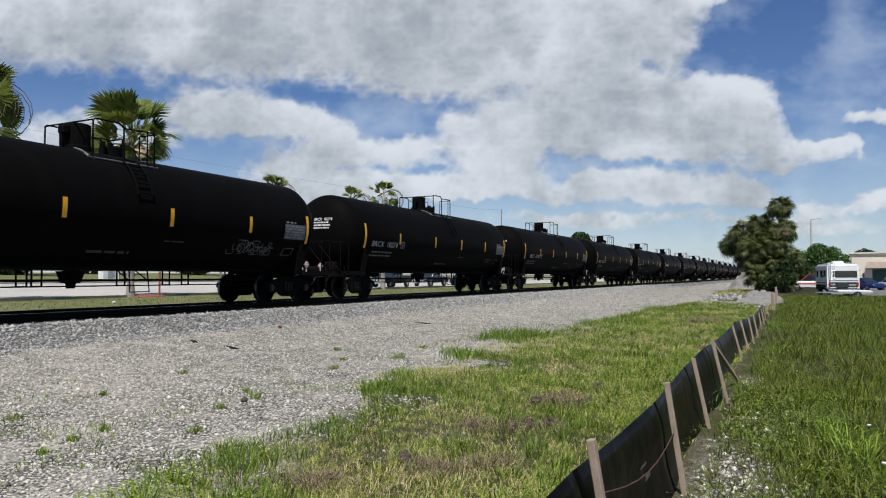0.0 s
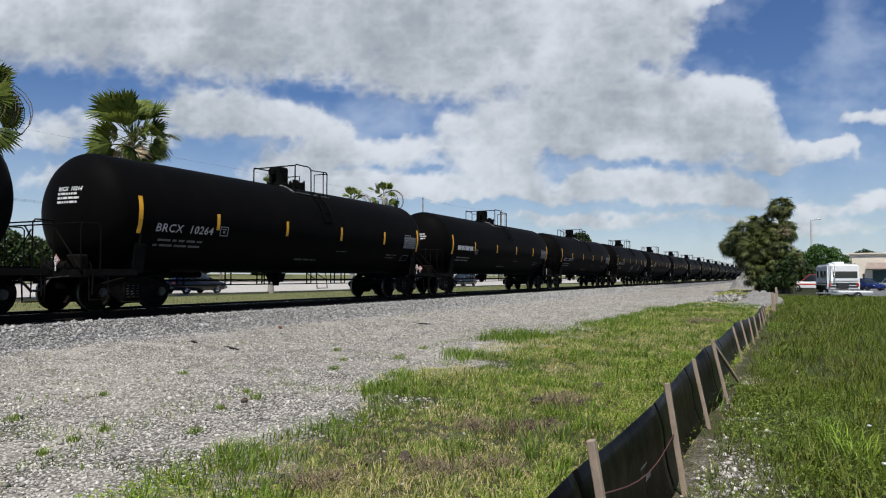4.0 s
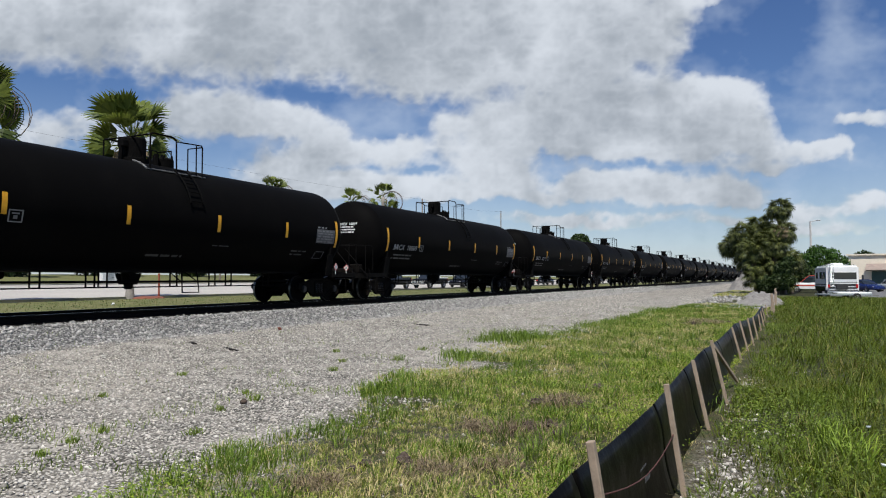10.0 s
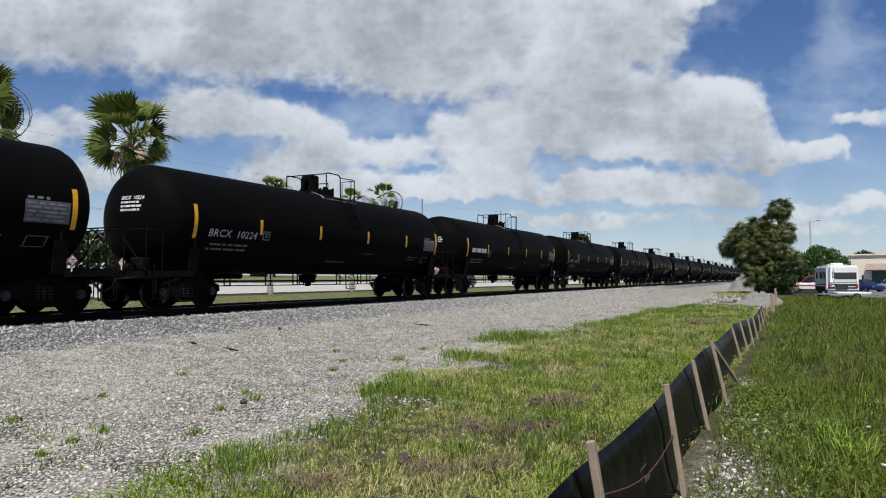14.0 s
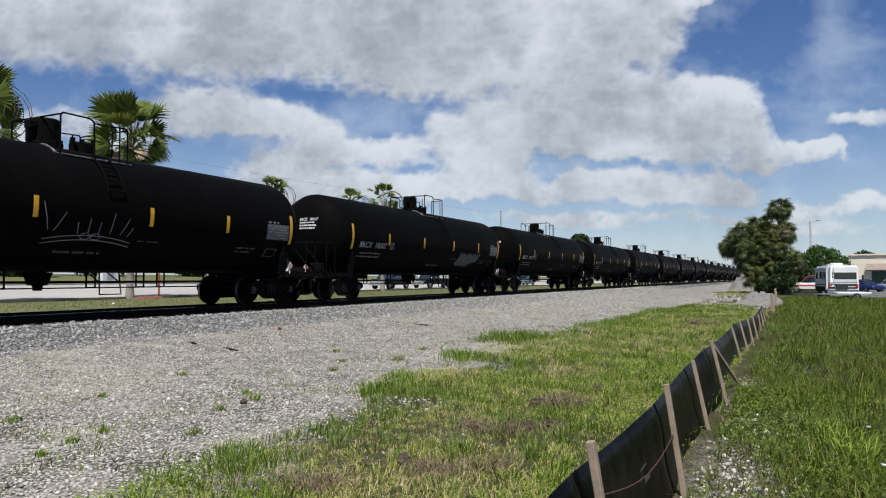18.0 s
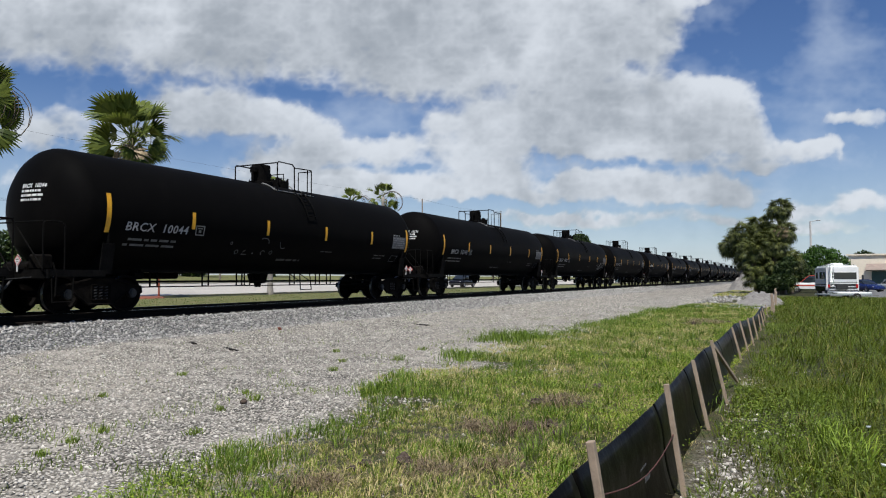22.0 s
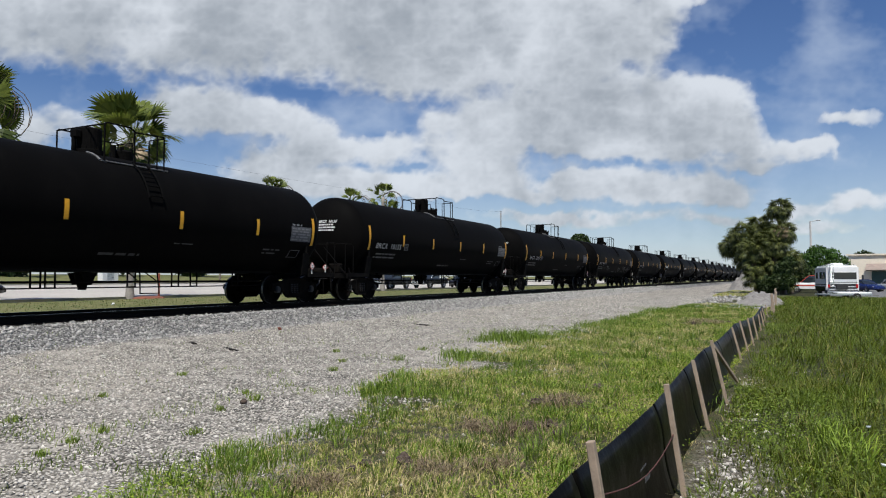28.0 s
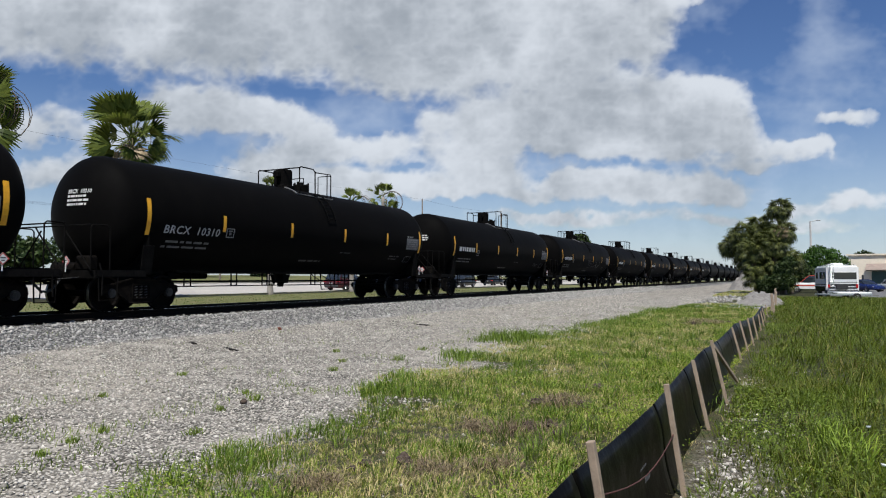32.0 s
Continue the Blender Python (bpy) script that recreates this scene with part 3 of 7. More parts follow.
def side_frame(bm, x):
    """A cast truck side: arch bars, window for the springs, pedestals over the bearings."""
    zc = R_WHEEL
    out = [(-1.18, zc + 0.02), (-1.15, zc + 0.17), (-0.92, zc + 0.21), (-0.55, zc + 0.30), (-0.30, zc + 0.36), (0.30, zc + 0.36), (0.55, zc + 0.30),
           (0.92, zc + 0.21), (1.15, zc + 0.17), (1.18, zc + 0.02), (1.06, zc - 0.02), (0.72, zc + 0.02), (0.50, zc - 0.14), (0.36, zc - 0.26),
           (-0.36, zc - 0.26), (-0.50, zc - 0.14), (-0.72, zc + 0.02), (-1.06, zc - 0.02)]
    hole = [(-0.26, zc + 0.22), (0.26, zc + 0.22), (0.26, zc - 0.15), (-0.26, zc - 0.15)]
    slab(bm, out, x - 0.05, x + 0.05)
    # rims that make the casting look hollow
    for (y0, z0), (y1, z1) in zip(out, out[1:] + out[:1]):
        rod(bm, (x + 0.05, y0, z0), (x + 0.05, y1, z1), 0.028, 5)
    for (y0, z0), (y1, z1) in zip(hole, hole[1:] + hole[:1]):
        rod(bm, (x + 0.055, y0, z0), (x + 0.055, y1, z1), 0.022, 5)


def wheelset_mesh():
    bm = bmesh.new()
    axis = Matrix.Rotation(radians(90), 4, "Y")
    for s in (-1, 1):
        prof = [(0.0, 0.0), (0.10, 0.0), (0.115, -0.02), (0.17, -0.045), (0.36, -0.02), (0.395, 0.03), (0.455, 0.03), (0.457, -0.06), (0.483, -0.085),
                (0.480, -0.11), (0.40, -0.115), (0.35, -0.07), (0.16, -0.09), (0.10, -0.12), (0.0, -0.12)]
        lathe(bm, [(r, s * z) for r, z in prof], 24, Matrix.Translation((s * 0.80, 0, 0)) @ axis)
        rod(bm, (s * 0.74, 0, 0), (s * 1.06, 0, 0), 0.075, 12)
        # three bolts of the bearing cap turn with the axle
        for k in range(3):
            a = 2 * math.pi * k / 3
            rod(bm, (s * 1.06, 0.05 * math.cos(a), 0.05 * math.sin(a)), (s * 1.085, 0.05 * math.cos(a), 0.05 * math.sin(a)), 0.014, 6)
    rod(bm, (-0.72, 0, 0), (0.72, 0, 0), 0.085, 12)
    bmesh.ops.recalc_face_normals(bm, faces=bm.faces)
    for f in bm.faces:
        r = math.hypot(f.calc_center_median().y, f.calc_center_median().z)
        if r > 0.44 and abs(f.calc_center_median().x) > 0.77:
            f.material_index = 1
    return bm


def truck(car, y):
    bm = bmesh.new()
    bbox(bm, (0, y, 0.52), (2.0, 0.36, 0.24), 0.03)
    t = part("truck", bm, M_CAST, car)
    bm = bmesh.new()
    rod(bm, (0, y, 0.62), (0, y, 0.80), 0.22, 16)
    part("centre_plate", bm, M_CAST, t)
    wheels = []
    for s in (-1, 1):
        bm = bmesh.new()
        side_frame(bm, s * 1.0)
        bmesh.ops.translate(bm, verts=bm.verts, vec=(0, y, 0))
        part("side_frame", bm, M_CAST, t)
        for k in range(-1, 2):
            bm = bmesh.new()
            turns = [2 * math.pi * j / 8 for j in range(37)]
            path(bm, [(s * 1.0 + 0.058 * math.cos(a), y + k * 0.15 + 0.058 * math.sin(a), 0.335 + 0.0112 * a) for a in turns], 0.016, 5)
            part("spring", bm, M_CAP, t, "worn steel coil spring")
        for e in (-1, 1):
            bm = bmesh.new()
            rod(bm, (s * 0.98, y + e * AXLE, R_WHEEL), (s * 1.10, y + e * AXLE, R_WHEEL), 0.115, 16)
            rod(bm, (s * 1.10, y + e * AXLE, R_WHEEL), (s * 1.12, y + e * AXLE, R_WHEEL), 0.08, 12)
            part("bearing", bm, M_CAP, t, "round pale bearing cap")
    for e in (-1, 1):
        bm = bmesh.new()
        rod(bm, (-0.85, y + e * 0.42, 0.40), (0.85, y + e * 0.42, 0.40), 0.05, 6)
        bbox(bm, (0.76, y + e * 0.40, 0.44), (0.09, 0.10, 0.34), 0.02)
        bbox(bm, (-0.76, y + e * 0.40, 0.44), (0.09, 0.10, 0.34), 0.02)
        part("brake_beam", bm, M_STEEL, t)
        w = part("wheelset", WHEEL, None, t)
        w.matrix_basis = pose(0, y + e * AXLE, R_WHEEL)
        wheels.append(w)
    return wheels


bm = wheelset_mesh()
WHEEL = bpy.data.meshes.new("wheelset")
bm.to_mesh(WHEEL)
bm.free()
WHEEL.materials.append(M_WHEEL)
WHEEL.materials.append(M_TREAD)


def bars(bm, rows, lift=0.006):
    """Rows of unreadable stencil: (y0, y1, angle, height in degrees), broken into word-long bars."""
    for y0, y1, a, h in rows:
        y = y0
        while y < y1 - 0.05:
            w = min(random.choice((0.14, 0.2, 0.3, 0.42)), y1 - y)
            tank_patch(bm, y, y + w, a - h / 2, a + h / 2, lift, 1)
            y += w + 0.07


def car_end(car, e):
    """Stub sill, platform, steps, rails, coupler and placard at one end; e = -1 at the leading end."""
    bm = bmesh.new()
    bbox(bm, (0, e * 7.55, 0.93), (0.62, 3.3, 0.30), 0.02)
    bbox(bm, (0, e * 6.1, 1.02), (0.9, 0.9, 0.22), 0.05)
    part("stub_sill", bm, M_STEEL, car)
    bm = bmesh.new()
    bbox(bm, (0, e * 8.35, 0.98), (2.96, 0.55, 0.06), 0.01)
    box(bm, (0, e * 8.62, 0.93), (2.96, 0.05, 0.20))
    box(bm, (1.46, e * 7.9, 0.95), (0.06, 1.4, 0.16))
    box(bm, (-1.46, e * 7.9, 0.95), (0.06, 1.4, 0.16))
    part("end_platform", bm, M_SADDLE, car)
    # saddle plates that carry the shell over the truck
    for s in (-1, 1):
        bm = bmesh.new()
        c0, c1 = radians(-58), radians(-22)
        pts = []
        for k in range(6):
            a = c0 + (c1 - c0) * k / 5
            pts.append((R_TANK * math.cos(a), Z_TANK + R_TANK * math.sin(a)))
        pts = [(0.35, 1.02)] + pts + [(R_TANK * math.cos(c1) + 0.06, Z_TANK + R_TANK * math.sin(c1)), (1.42, 1.35), (1.36, 1.0)]
        a = [bm.verts.new((s * px, e * (TRUCK_Y + 0.10), pz)) for px, pz in pts]
        b = [bm.verts.new((s * px, e * (TRUCK_Y + 0.14), pz)) for px, pz in pts]
        bm.faces.new(a)
        bm.faces.new(b[::-1])
        for i in range(len(pts)):
            j = (i + 1) % len(pts)
            bm.faces.new((a[i], b[i], b[j], a[j]))
        bmesh.ops.recalc_face_normals(bm, faces=bm.faces)
        box(bm, (s * 1.40, e * (TRUCK_Y + 0.12), 1.30), (0.035, 0.34, 0.75), Matrix.Rotation(radians(s * 8), 3, "Y"))
        part("saddle", bm, M_SADDLE, car, "weathered grey saddle plate")
    for s in (-1, 1):
        for name, r, pts in (("side_rail", 0.018, [(s * 1.44, e * 8.74, 1.0), (s * 1.44, e * 8.74, 2.04), (s * 1.44, e * 8.70, 2.10), (s * 1.44, e * 8.32, 2.10), (s * 1.46, e * 8.24, 2.04), (s * 1.46, e * 8.24, 0.95)]),
                             ("brace", 0.018, [(s * 0.45, e * 8.71, 2.0), (s * 1.44, e * 8.70, 0.98)]),
                             ("grab_iron", 0.022, [(s * 1.43, e * 8.50, 1.2), (s * 1.48, e * 8.44, 0.88), (s * 1.48, e * 8.46, 0.42)]),
                             ("step", 0.02, [(s * 1.47, e * 8.55, 0.95), (s * 1.47, e * 8.52, 0.30), (s * 1.47, e * 8.04, 0.30), (s * 1.47, e * 8.01, 0.95)])):
            bm = bmesh.new()
            path(bm, pts, r)
            part(name, bm, M_STEEL, car)
    bm = bmesh.new()
    path(bm, [(-1.44, e * 8.74, 2.10), (1.44, e * 8.74, 2.10)], 0.018)
    part("end_rail", bm, M_STEEL, car)
    bm = bmesh.new()
    bbox(bm, (0, e * 8.83, 0.88), (0.26, 0.62, 0.24), 0.04)
    bbox(bm, (0.05 * e, e * 9.0, 0.88), (0.36, 0.26, 0.30), 0.06)
    box(bm, (0, e * 8.72, 0.72), (0.5, 0.1, 0.07))
    part("coupler", bm, M_CAST, car, "heavy cast knuckle coupler")
    bm = bmesh.new()
    path(bm, [(0.28, e * 8.7, 0.80), (0.32, e * 8.86, 0.62), (0.28, e * 9.0, 0.50), (0.20, e * 9.06, 0.52)], 0.03)
    path(bm, [(0.9, e * 8.62, 0.86), (0.9, e * 8.85, 0.84), (0.35, e * 8.95, 0.80)], 0.014)
    part("air_hose", bm, M_PLASTIC, car)
    spots = ((0.55, -8.74, Matrix.Rotation(radians(-90), 3, "Z")),) if e < 0 else ((1.53, 7.32, Matrix.Identity(3)), (-1.53, 7.32, Matrix.Rotation(radians(180), 3, "Z")))
    for px, py, turn in spots:
        bm = bmesh.new()
        for k, (r, x) in enumerate(((0.19, 0.0), (0.145, 0.006))):
            vs = [bm.verts.new((x, r * dy, r * dz)) for dy, dz in ((0, 1), (1, 0), (0, -1), (-1, 0))]
            bm.faces.new(vs).material_index = 1 - k
            if k == 0:
                vb = [bm.verts.new(v.co - Vector((0.012, 0, 0))) for v in vs]
                bm.faces.new(vb)
                for i in range(4):
                    bm.faces.new((vs[i], vs[(i + 1) % 4], vb[(i + 1) % 4], vb[i]))
        for z, w in ((0.03, 0.15), (-0.05, 0.10)):
            n0 = len(bm.faces)
            box(bm, (0.008, 0, z), (0.004, w, 0.03))
            bm.faces.ensure_lookup_table()
            for f in bm.faces[n0:]:
                f.material_index = 2
        bmesh.ops.scale(bm, vec=(0.72, 0.72, 0.72), verts=bm.verts)
        bmesh.ops.rotate(bm, cent=(0, 0, 0), matrix=turn, verts=bm.verts)
        bmesh.ops.translate(bm, vec=(px, py, 1.24), verts=bm.verts)
        rod(bm, (px * 0.985, py, 0.98), (px * 0.985, py, 1.2), 0.015, 5)
        p = part("placard", bm, M_WHITE, car, "white diamond placard with a red border")
        p.data.materials.append(M_RED)
        p.data.materials.append(M_PLASTIC)
    # brake gear on the trailing end, a lever on the other
    bm = bmesh.new()
    if e > 0:
        lathe(bm, [(0.27, -0.02), (0.29, 0), (0.27, 0.02), (0.25, 0)], 20, Matrix.Translation((-0.75, e * 8.7, 1.75)) @ Matrix.Rotation(radians(90), 4, "X"))
        for k in range(4):
            a = math.pi * k / 4
            rod(bm, (-0.75 - 0.27 * math.cos(a), e * 8.7, 1.75 - 0.27 * math.sin(a)), (-0.75 + 0.27 * math.cos(a), e * 8.7, 1.75 + 0.27 * math.sin(a)), 0.012, 5)
        bbox(bm, (-0.75, e * 8.58, 1.7), (0.4, 0.2, 0.5), 0.04)
        part("brake_wheel", bm, M_STEEL, car)
    else:
        bbox(bm, (0.7, e * 8.3, 1.2), (0.5, 0.3, 0.38), 0.05)
        rod(bm, (0.4, e * 8.3, 1.1), (-0.5, e * 8.3, 1.1), 0.13, 12)
        part("brake_cylinder", bm, M_CAST, car)


def top_gear(car):
    """Valve housing, manway, platform, rails and side ladders on top of the shell."""
    zt = Z_TANK + R_TANK
    bm = bmesh.new()
    lathe(bm, [(0.0, 0.66), (0.29, 0.66), (0.32, 0.62), (0.32, 0.10), (0.40, 0.08), (0.40, -0.06)], 24, Matrix.Translation((0, -0.10, zt)))
    for k in range(8):
        a = 2 * math.pi * k / 8
        rod(bm, (0.37 * math.cos(a), -0.10 + 0.37 * math.sin(a), zt + 0.07), (0.37 * math.cos(a), -0.10 + 0.37 * math.sin(a), zt + 0.16), 0.025, 6)
    h = part("valve_housing", bm, M_STEEL, car, smooth=False)
    bm = bmesh.new()
    bbox(bm, (0.05, -0.50, zt + 0.46), (0.22, 0.20, 0.22), 0.03)
    rod(bm, (0.05, -0.56, zt + 0.05), (0.05, -0.56, zt + 0.40), 0.05, 8)
    part("hinge", bm, M_STEEL, h)
    bm = bmesh.new()
    lathe(bm, [(0.0, 0.24), (0.25, 0.24), (0.30, 0.19), (0.30, -0.06)], 20, Matrix.Translation((0.05, 0.85, zt)))
    rod(bm, (0.05, 0.85, zt + 0.24), (0.05, 0.85, zt + 0.34), 0.06, 8)
    rod(bm, (-0.2, 1.20, zt - 0.05), (-0.2, 1.20, zt + 0.24), 0.07, 8)
    rod(bm, (0.25, 0.45, zt - 0.05), (0.25, 0.45, zt + 0.30), 0.06, 8)
    path(bm, [(-0.2, 1.20, zt + 0.17), (0.25, 0.45, zt + 0.17)], 0.035)
    for k in range(6):
        a = 2 * math.pi * k / 6 + 0.3
        rod(bm, (0.05 + 0.28 * math.cos(a), 0.85 + 0.28 * math.sin(a), zt + 0.15), (0.05 + 0.28 * math.cos(a), 0.85 + 0.28 * math.sin(a), zt + 0.30), 0.03, 6)
    part("manway", bm, M_STEEL, car)
    bm = bmesh.new()
    for s in (-1, 1):
        bbox(bm, (s * 0.76, 0.62, zt - 0.27), (0.34, 2.06, 0.035), 0.008)
        for y in (-0.3, 0.6, 1.5):
            box(bm, (s * 0.74, y, zt - 0.36), (0.36, 0.05, 0.16))
    bbox(bm, (0, 1.50, zt - 0.10), (1.2, 0.24, 0.035), 0.008)
    part("walkway", bm, M_PALEGREY, car, "pale dusty walkway plates")
    bm = bmesh.new()
    arc = []
    for k in range(9):
        a = radians(88 - 33 * k / 8)
        arc.append(((R_TANK + 0.02) * math.cos(a), -0.34 - 0.08 * k / 8, Z_TANK + (R_TANK + 0.02) * math.sin(a)))
    path(bm, arc, 0.03, 6)
    path(bm, [(-p[0], p[1], p[2]) for p in arc], 0.03, 6)
    part("edge_angle", bm, M_PALEGREY, car, "pale edge strip across the shell")
    bm = bmesh.new()
    top = zt + 0.70
    for s in (-1, 1):
        path(bm, [(s * 0.92, -0.34, zt - 0.27), (s * 0.92, -0.34, top - 0.05), (s * 0.92, -0.28, top), (s * 0.92, 0.42, top), (s * 0.92, 0.54, top - 0.08), (s * 0.92, 0.56, zt - 0.27)], 0.023)
        path(bm, [(s * 0.92, 0.56, top - 0.10), (s * 0.92, 1.46, top - 0.06), (s * 0.92, 1.50, top - 0.12), (s * 0.92, 1.50, zt - 0.27)], 0.021)
        path(bm, [(s * 0.92, 1.27, top - 0.07), (s * 0.92, 1.27, zt - 0.27)], 0.018)
    path(bm, [(-0.92, -0.34, top - 0.04), (0.92, -0.34, top - 0.04)], 0.021)
    path(bm, [(-0.92, 1.50, top - 0.10), (-0.34, 1.50, top - 0.10), (-0.34, 1.50, zt - 0.1)], 0.02)
    path(bm, [(0.92, 1.50, top - 0.10), (0.34, 1.50, top - 0.10), (0.34, 1.50, zt - 0.1)], 0.02)
    part("guard_rail", bm, M_STEEL, car)
    for s in (-1, 1):
        bm = bmesh.new()
        q = R_TANK + 0.08
        for dy in (-0.22, 0.22):
            pts = [(s * q * math.cos(radians(a)), 0.72 + dy, Z_TANK + q * math.sin(radians(a))) for a in range(14, 58, 5)]
            path(bm, pts, 0.024, 6)
        for a in range(16, 58, 10):
            x, z = s * q * math.cos(radians(a)), Z_TANK + q * math.sin(radians(a))
            rod(bm, (x, 0.50, z), (x, 0.94, z), 0.018, 6)
        part("side_ladder", bm, M_TANK, car)


def under_gear(car):
    """Outlet valve, brake reservoir, rods and hangers below the shell."""
    bm = bmesh.new()
    lathe(bm, [(0.0, -0.44), (0.10, -0.44), (0.12, -0.34), (0.18, -0.18), (0.22, 0.1)], 16, Matrix.Translation((0, -0.2, Z_TANK - R_TANK)))
    for x in (-0.28, 0.22):
        slab(bm, [(-0.42, 0.97), (0.02, 0.97), (-0.12, 0.66), (-0.28, 0.66)], x, x + 0.04)
    part("outlet_valve", bm, M_STEEL, car)
    bm = bmesh.new()
    rod(bm, (-0.35, -4.6, 0.92), (-0.35, -3.4, 0.92), 0.11, 14)
    for y in (-4.3, -3.7):
        box(bm, (-0.35, y, 0.96), (0.26, 0.06, 0.22))
    part("air_reservoir", bm, M_STEEL, car)
    bm = bmesh.new()
    bbox(bm, (0.3, -5.45, 0.90), (0.5, 0.36, 0.20), 0.04)
    part("control_valve", bm, M_STEEL, car)
    bm = bmesh.new()
    rod(bm, (0.75, -5.9, 0.74), (0.75, 5.9, 0.74), 0.030, 8)
    part("brake_pipe", bm, M_STEEL, car)
    bm = bmesh.new()
    rod(bm, (0.80, -5.6, 0.60), (0.80, 5.6, 0.60), 0.016, 6)
    part("brake_rod", bm, M_STEEL, car)
    for y in (-5.2, -3.35, -1.95, -1.6, 0.62, 2.06, 2.73, 4.4):
        bm = bmesh.new()
        for d in (-0.12, 0.12):
            path(bm, [(0.80, y + d, 1.06), (0.80, y + d, 0.60)], 0.022)
        path(bm, [(0.80, y - 0.12, 0.61), (0.80, y + 0.12, 0.61)], 0.015)
        part("hanger", bm, M_STEEL, car)
    for y in (0.85,):
        bm = bmesh.new()
        path(bm, [(1.15, y - 0.27, 1.10), (1.22, y - 0.30, 0.44), (1.22, y + 0.30, 0.44), (1.15, y + 0.27, 1.10)], 0.02)
        path(bm, [(0.7, y - 0.27, 1.0), (1.20, y - 0.29, 0.72)], 0.016)
        path(bm, [(0.7, y + 0.27, 1.0), (1.20, y + 0.29, 0.72)], 0.016)
        part("sill_step", bm, M_STEEL, car)
    for s in (-1, 1):
        bm = bmesh.new()
        box(bm, (s * 0.98, 0, 1.02), (0.10, 11.6, 0.05))
        part("side_runner", bm, M_STEEL, car)


M_FAINT = worn("faint_grey_stencil", (0.05, 0.05, 0.052), (0.03, 0.03, 0.031), 6.0, 0.7, bump=0.05)
STRIPES = ((-7.16, 0.13, 14.5, -21.5), (-4.50, 0.12, 5.0, -12.4), (-1.45, 0.12, 5.0, -12.6), (1.60, 0.12, 5.0, -13.0), (4.60, 0.12, 5.5, -13.0), (7.36, 0.13, 14.0, -21.5))


def markings(car):
    """Tape, stencils and panels on the near side."""
    for y, w, a0, a1 in STRIPES:
        bm = bmesh.new()
        tank_patch(bm, y - w / 2, y + w / 2, a1, a0, 0.008, 8)
        part("reflector_strip", bm, M_YELLOW, car, "orange-yellow reflective strip")
    # low stencils: dimmer grey paints in the shade of the lower shell
    bm = bmesh.new()
    bars(bm, [(-6.5, -4.98, -26.8, 2.4), (-6.6, -5.0, -32.6, 2.4)])
    tagged(part("weight_stencil", bm, M_DIMPAINT, car, "two lines of faded stencil, unreadable"), kind="stuff")
    bm = bmesh.new()
    for y0, y1, a0, a1 in ((-4.40, -4.08, -9.0, -8.0), (-4.40, -4.08, -18.4, -17.4), (-4.40, -4.37, -17.4, -9.0), (-4.11, -4.08, -17.4, -9.0), (-4.33, -4.16, -11.6, -10.4), (-4.29, -4.20, -15.6, -12.6)):
        tank_patch(bm, y0, y1, a0, a1, 0.006, 1)
    part("square_mark", bm, M_GREYPAINT, car, "small square outline stencil")
    bm = bmesh.new()
    tank_patch(bm, 6.2, 7.25, -17, 1.5, 0.005, 5)
    p = part("data_panel", bm, M_DIMPAINT, car, "grey stencilled data panel")
    bm = bmesh.new()
    bars(bm, [(6.25, 6.75, 3.5, 2.0), (6.25, 7.2, -1.0, 1.8), (6.25, 7.2, -4.4, 1.6), (6.25, 7.2, -7.8, 1.6), (6.25, 7.2, -11.2, 1.6), (6.25, 7.2, -14.6, 1.6)], 0.008)
    tagged(part("panel_text", bm, M_GREYPAINT, p), kind="stuff")
    # fainter still, with more shade in the colour towards the underside
    bm = bmesh.new()
    bars(bm, [(1.5, 2.16, -28.5, 1.2), (5.05, 5.9, -29.8, 1.8), (5.05, 5.8, -34.6, 1.8), (-0.6, 0.6, -44, 3.0)])
    tagged(part("small_stencil", bm, M_FAINT, car, "dim small stencils low on the shell"), kind="stuff")
    bm = bmesh.new()
    for y0, y1, a0, a1 in ((6.38, 6.88, -29.4, -28.6), (6.30, 6.80, -39.6, -38.8), (6.35, 6.38, -38.8, -29.4), (6.82, 6.85, -38.8, -29.4)):
        tank_patch(bm, y0, y1, a0, a1, 0.006, 1)
    part("plate_mark", bm, M_DIMPAINT, car)
    # capacity stencil on the leading head
    bm = bmesh.new()
    for k, w in enumerate((0.70, 0.72, 0.66)):
        z, x0 = 2.86 - k * 0.105, -0.12
        while x0 < w - 0.17:
            ww = min(random.choice((0.05, 0.09, 0.15)), w - 0.12 - x0)
            bm.faces.new([bm.verts.new(on_head(x0 + u * ww, z + h * 0.055)) for u, h in ((0, 0), (1, 0), (1, 1), (0, 1))])
            x0 += ww + 0.03
    tagged(part("capacity_stencil", bm, M_WHITE, car, "three lines of white stencil on the end of the shell, unreadable"), kind="stuff")


def on_head(x, z, lift=0.008):
    """A point on the leading head, over (x, z)."""
    r = math.hypot(x, z - Z_TANK) / R_TANK
    return Vector((x, -(HALF - 0.80) - 0.80 * math.sqrt(max(0.0, 1 - r * r)) - lift, z))


def text_mesh(words, size, name):
    cu = bpy.data.curves.new(name, "FONT")
    cu.body, cu.size, cu.resolution_u = words, size, 2
    cu.space_character, cu.shear, cu.offset = 1.08, 0.16, 0.004
    ob = bpy.data.objects.new(name, cu)
    scene.collection.objects.link(ob)
    dg = bpy.context.evaluated_depsgraph_get()
    me = bpy.data.meshes.new_from_object(ob.evaluated_get(dg))
    bpy.data.objects.remove(ob)
    bpy.data.curves.remove(cu)
    return me


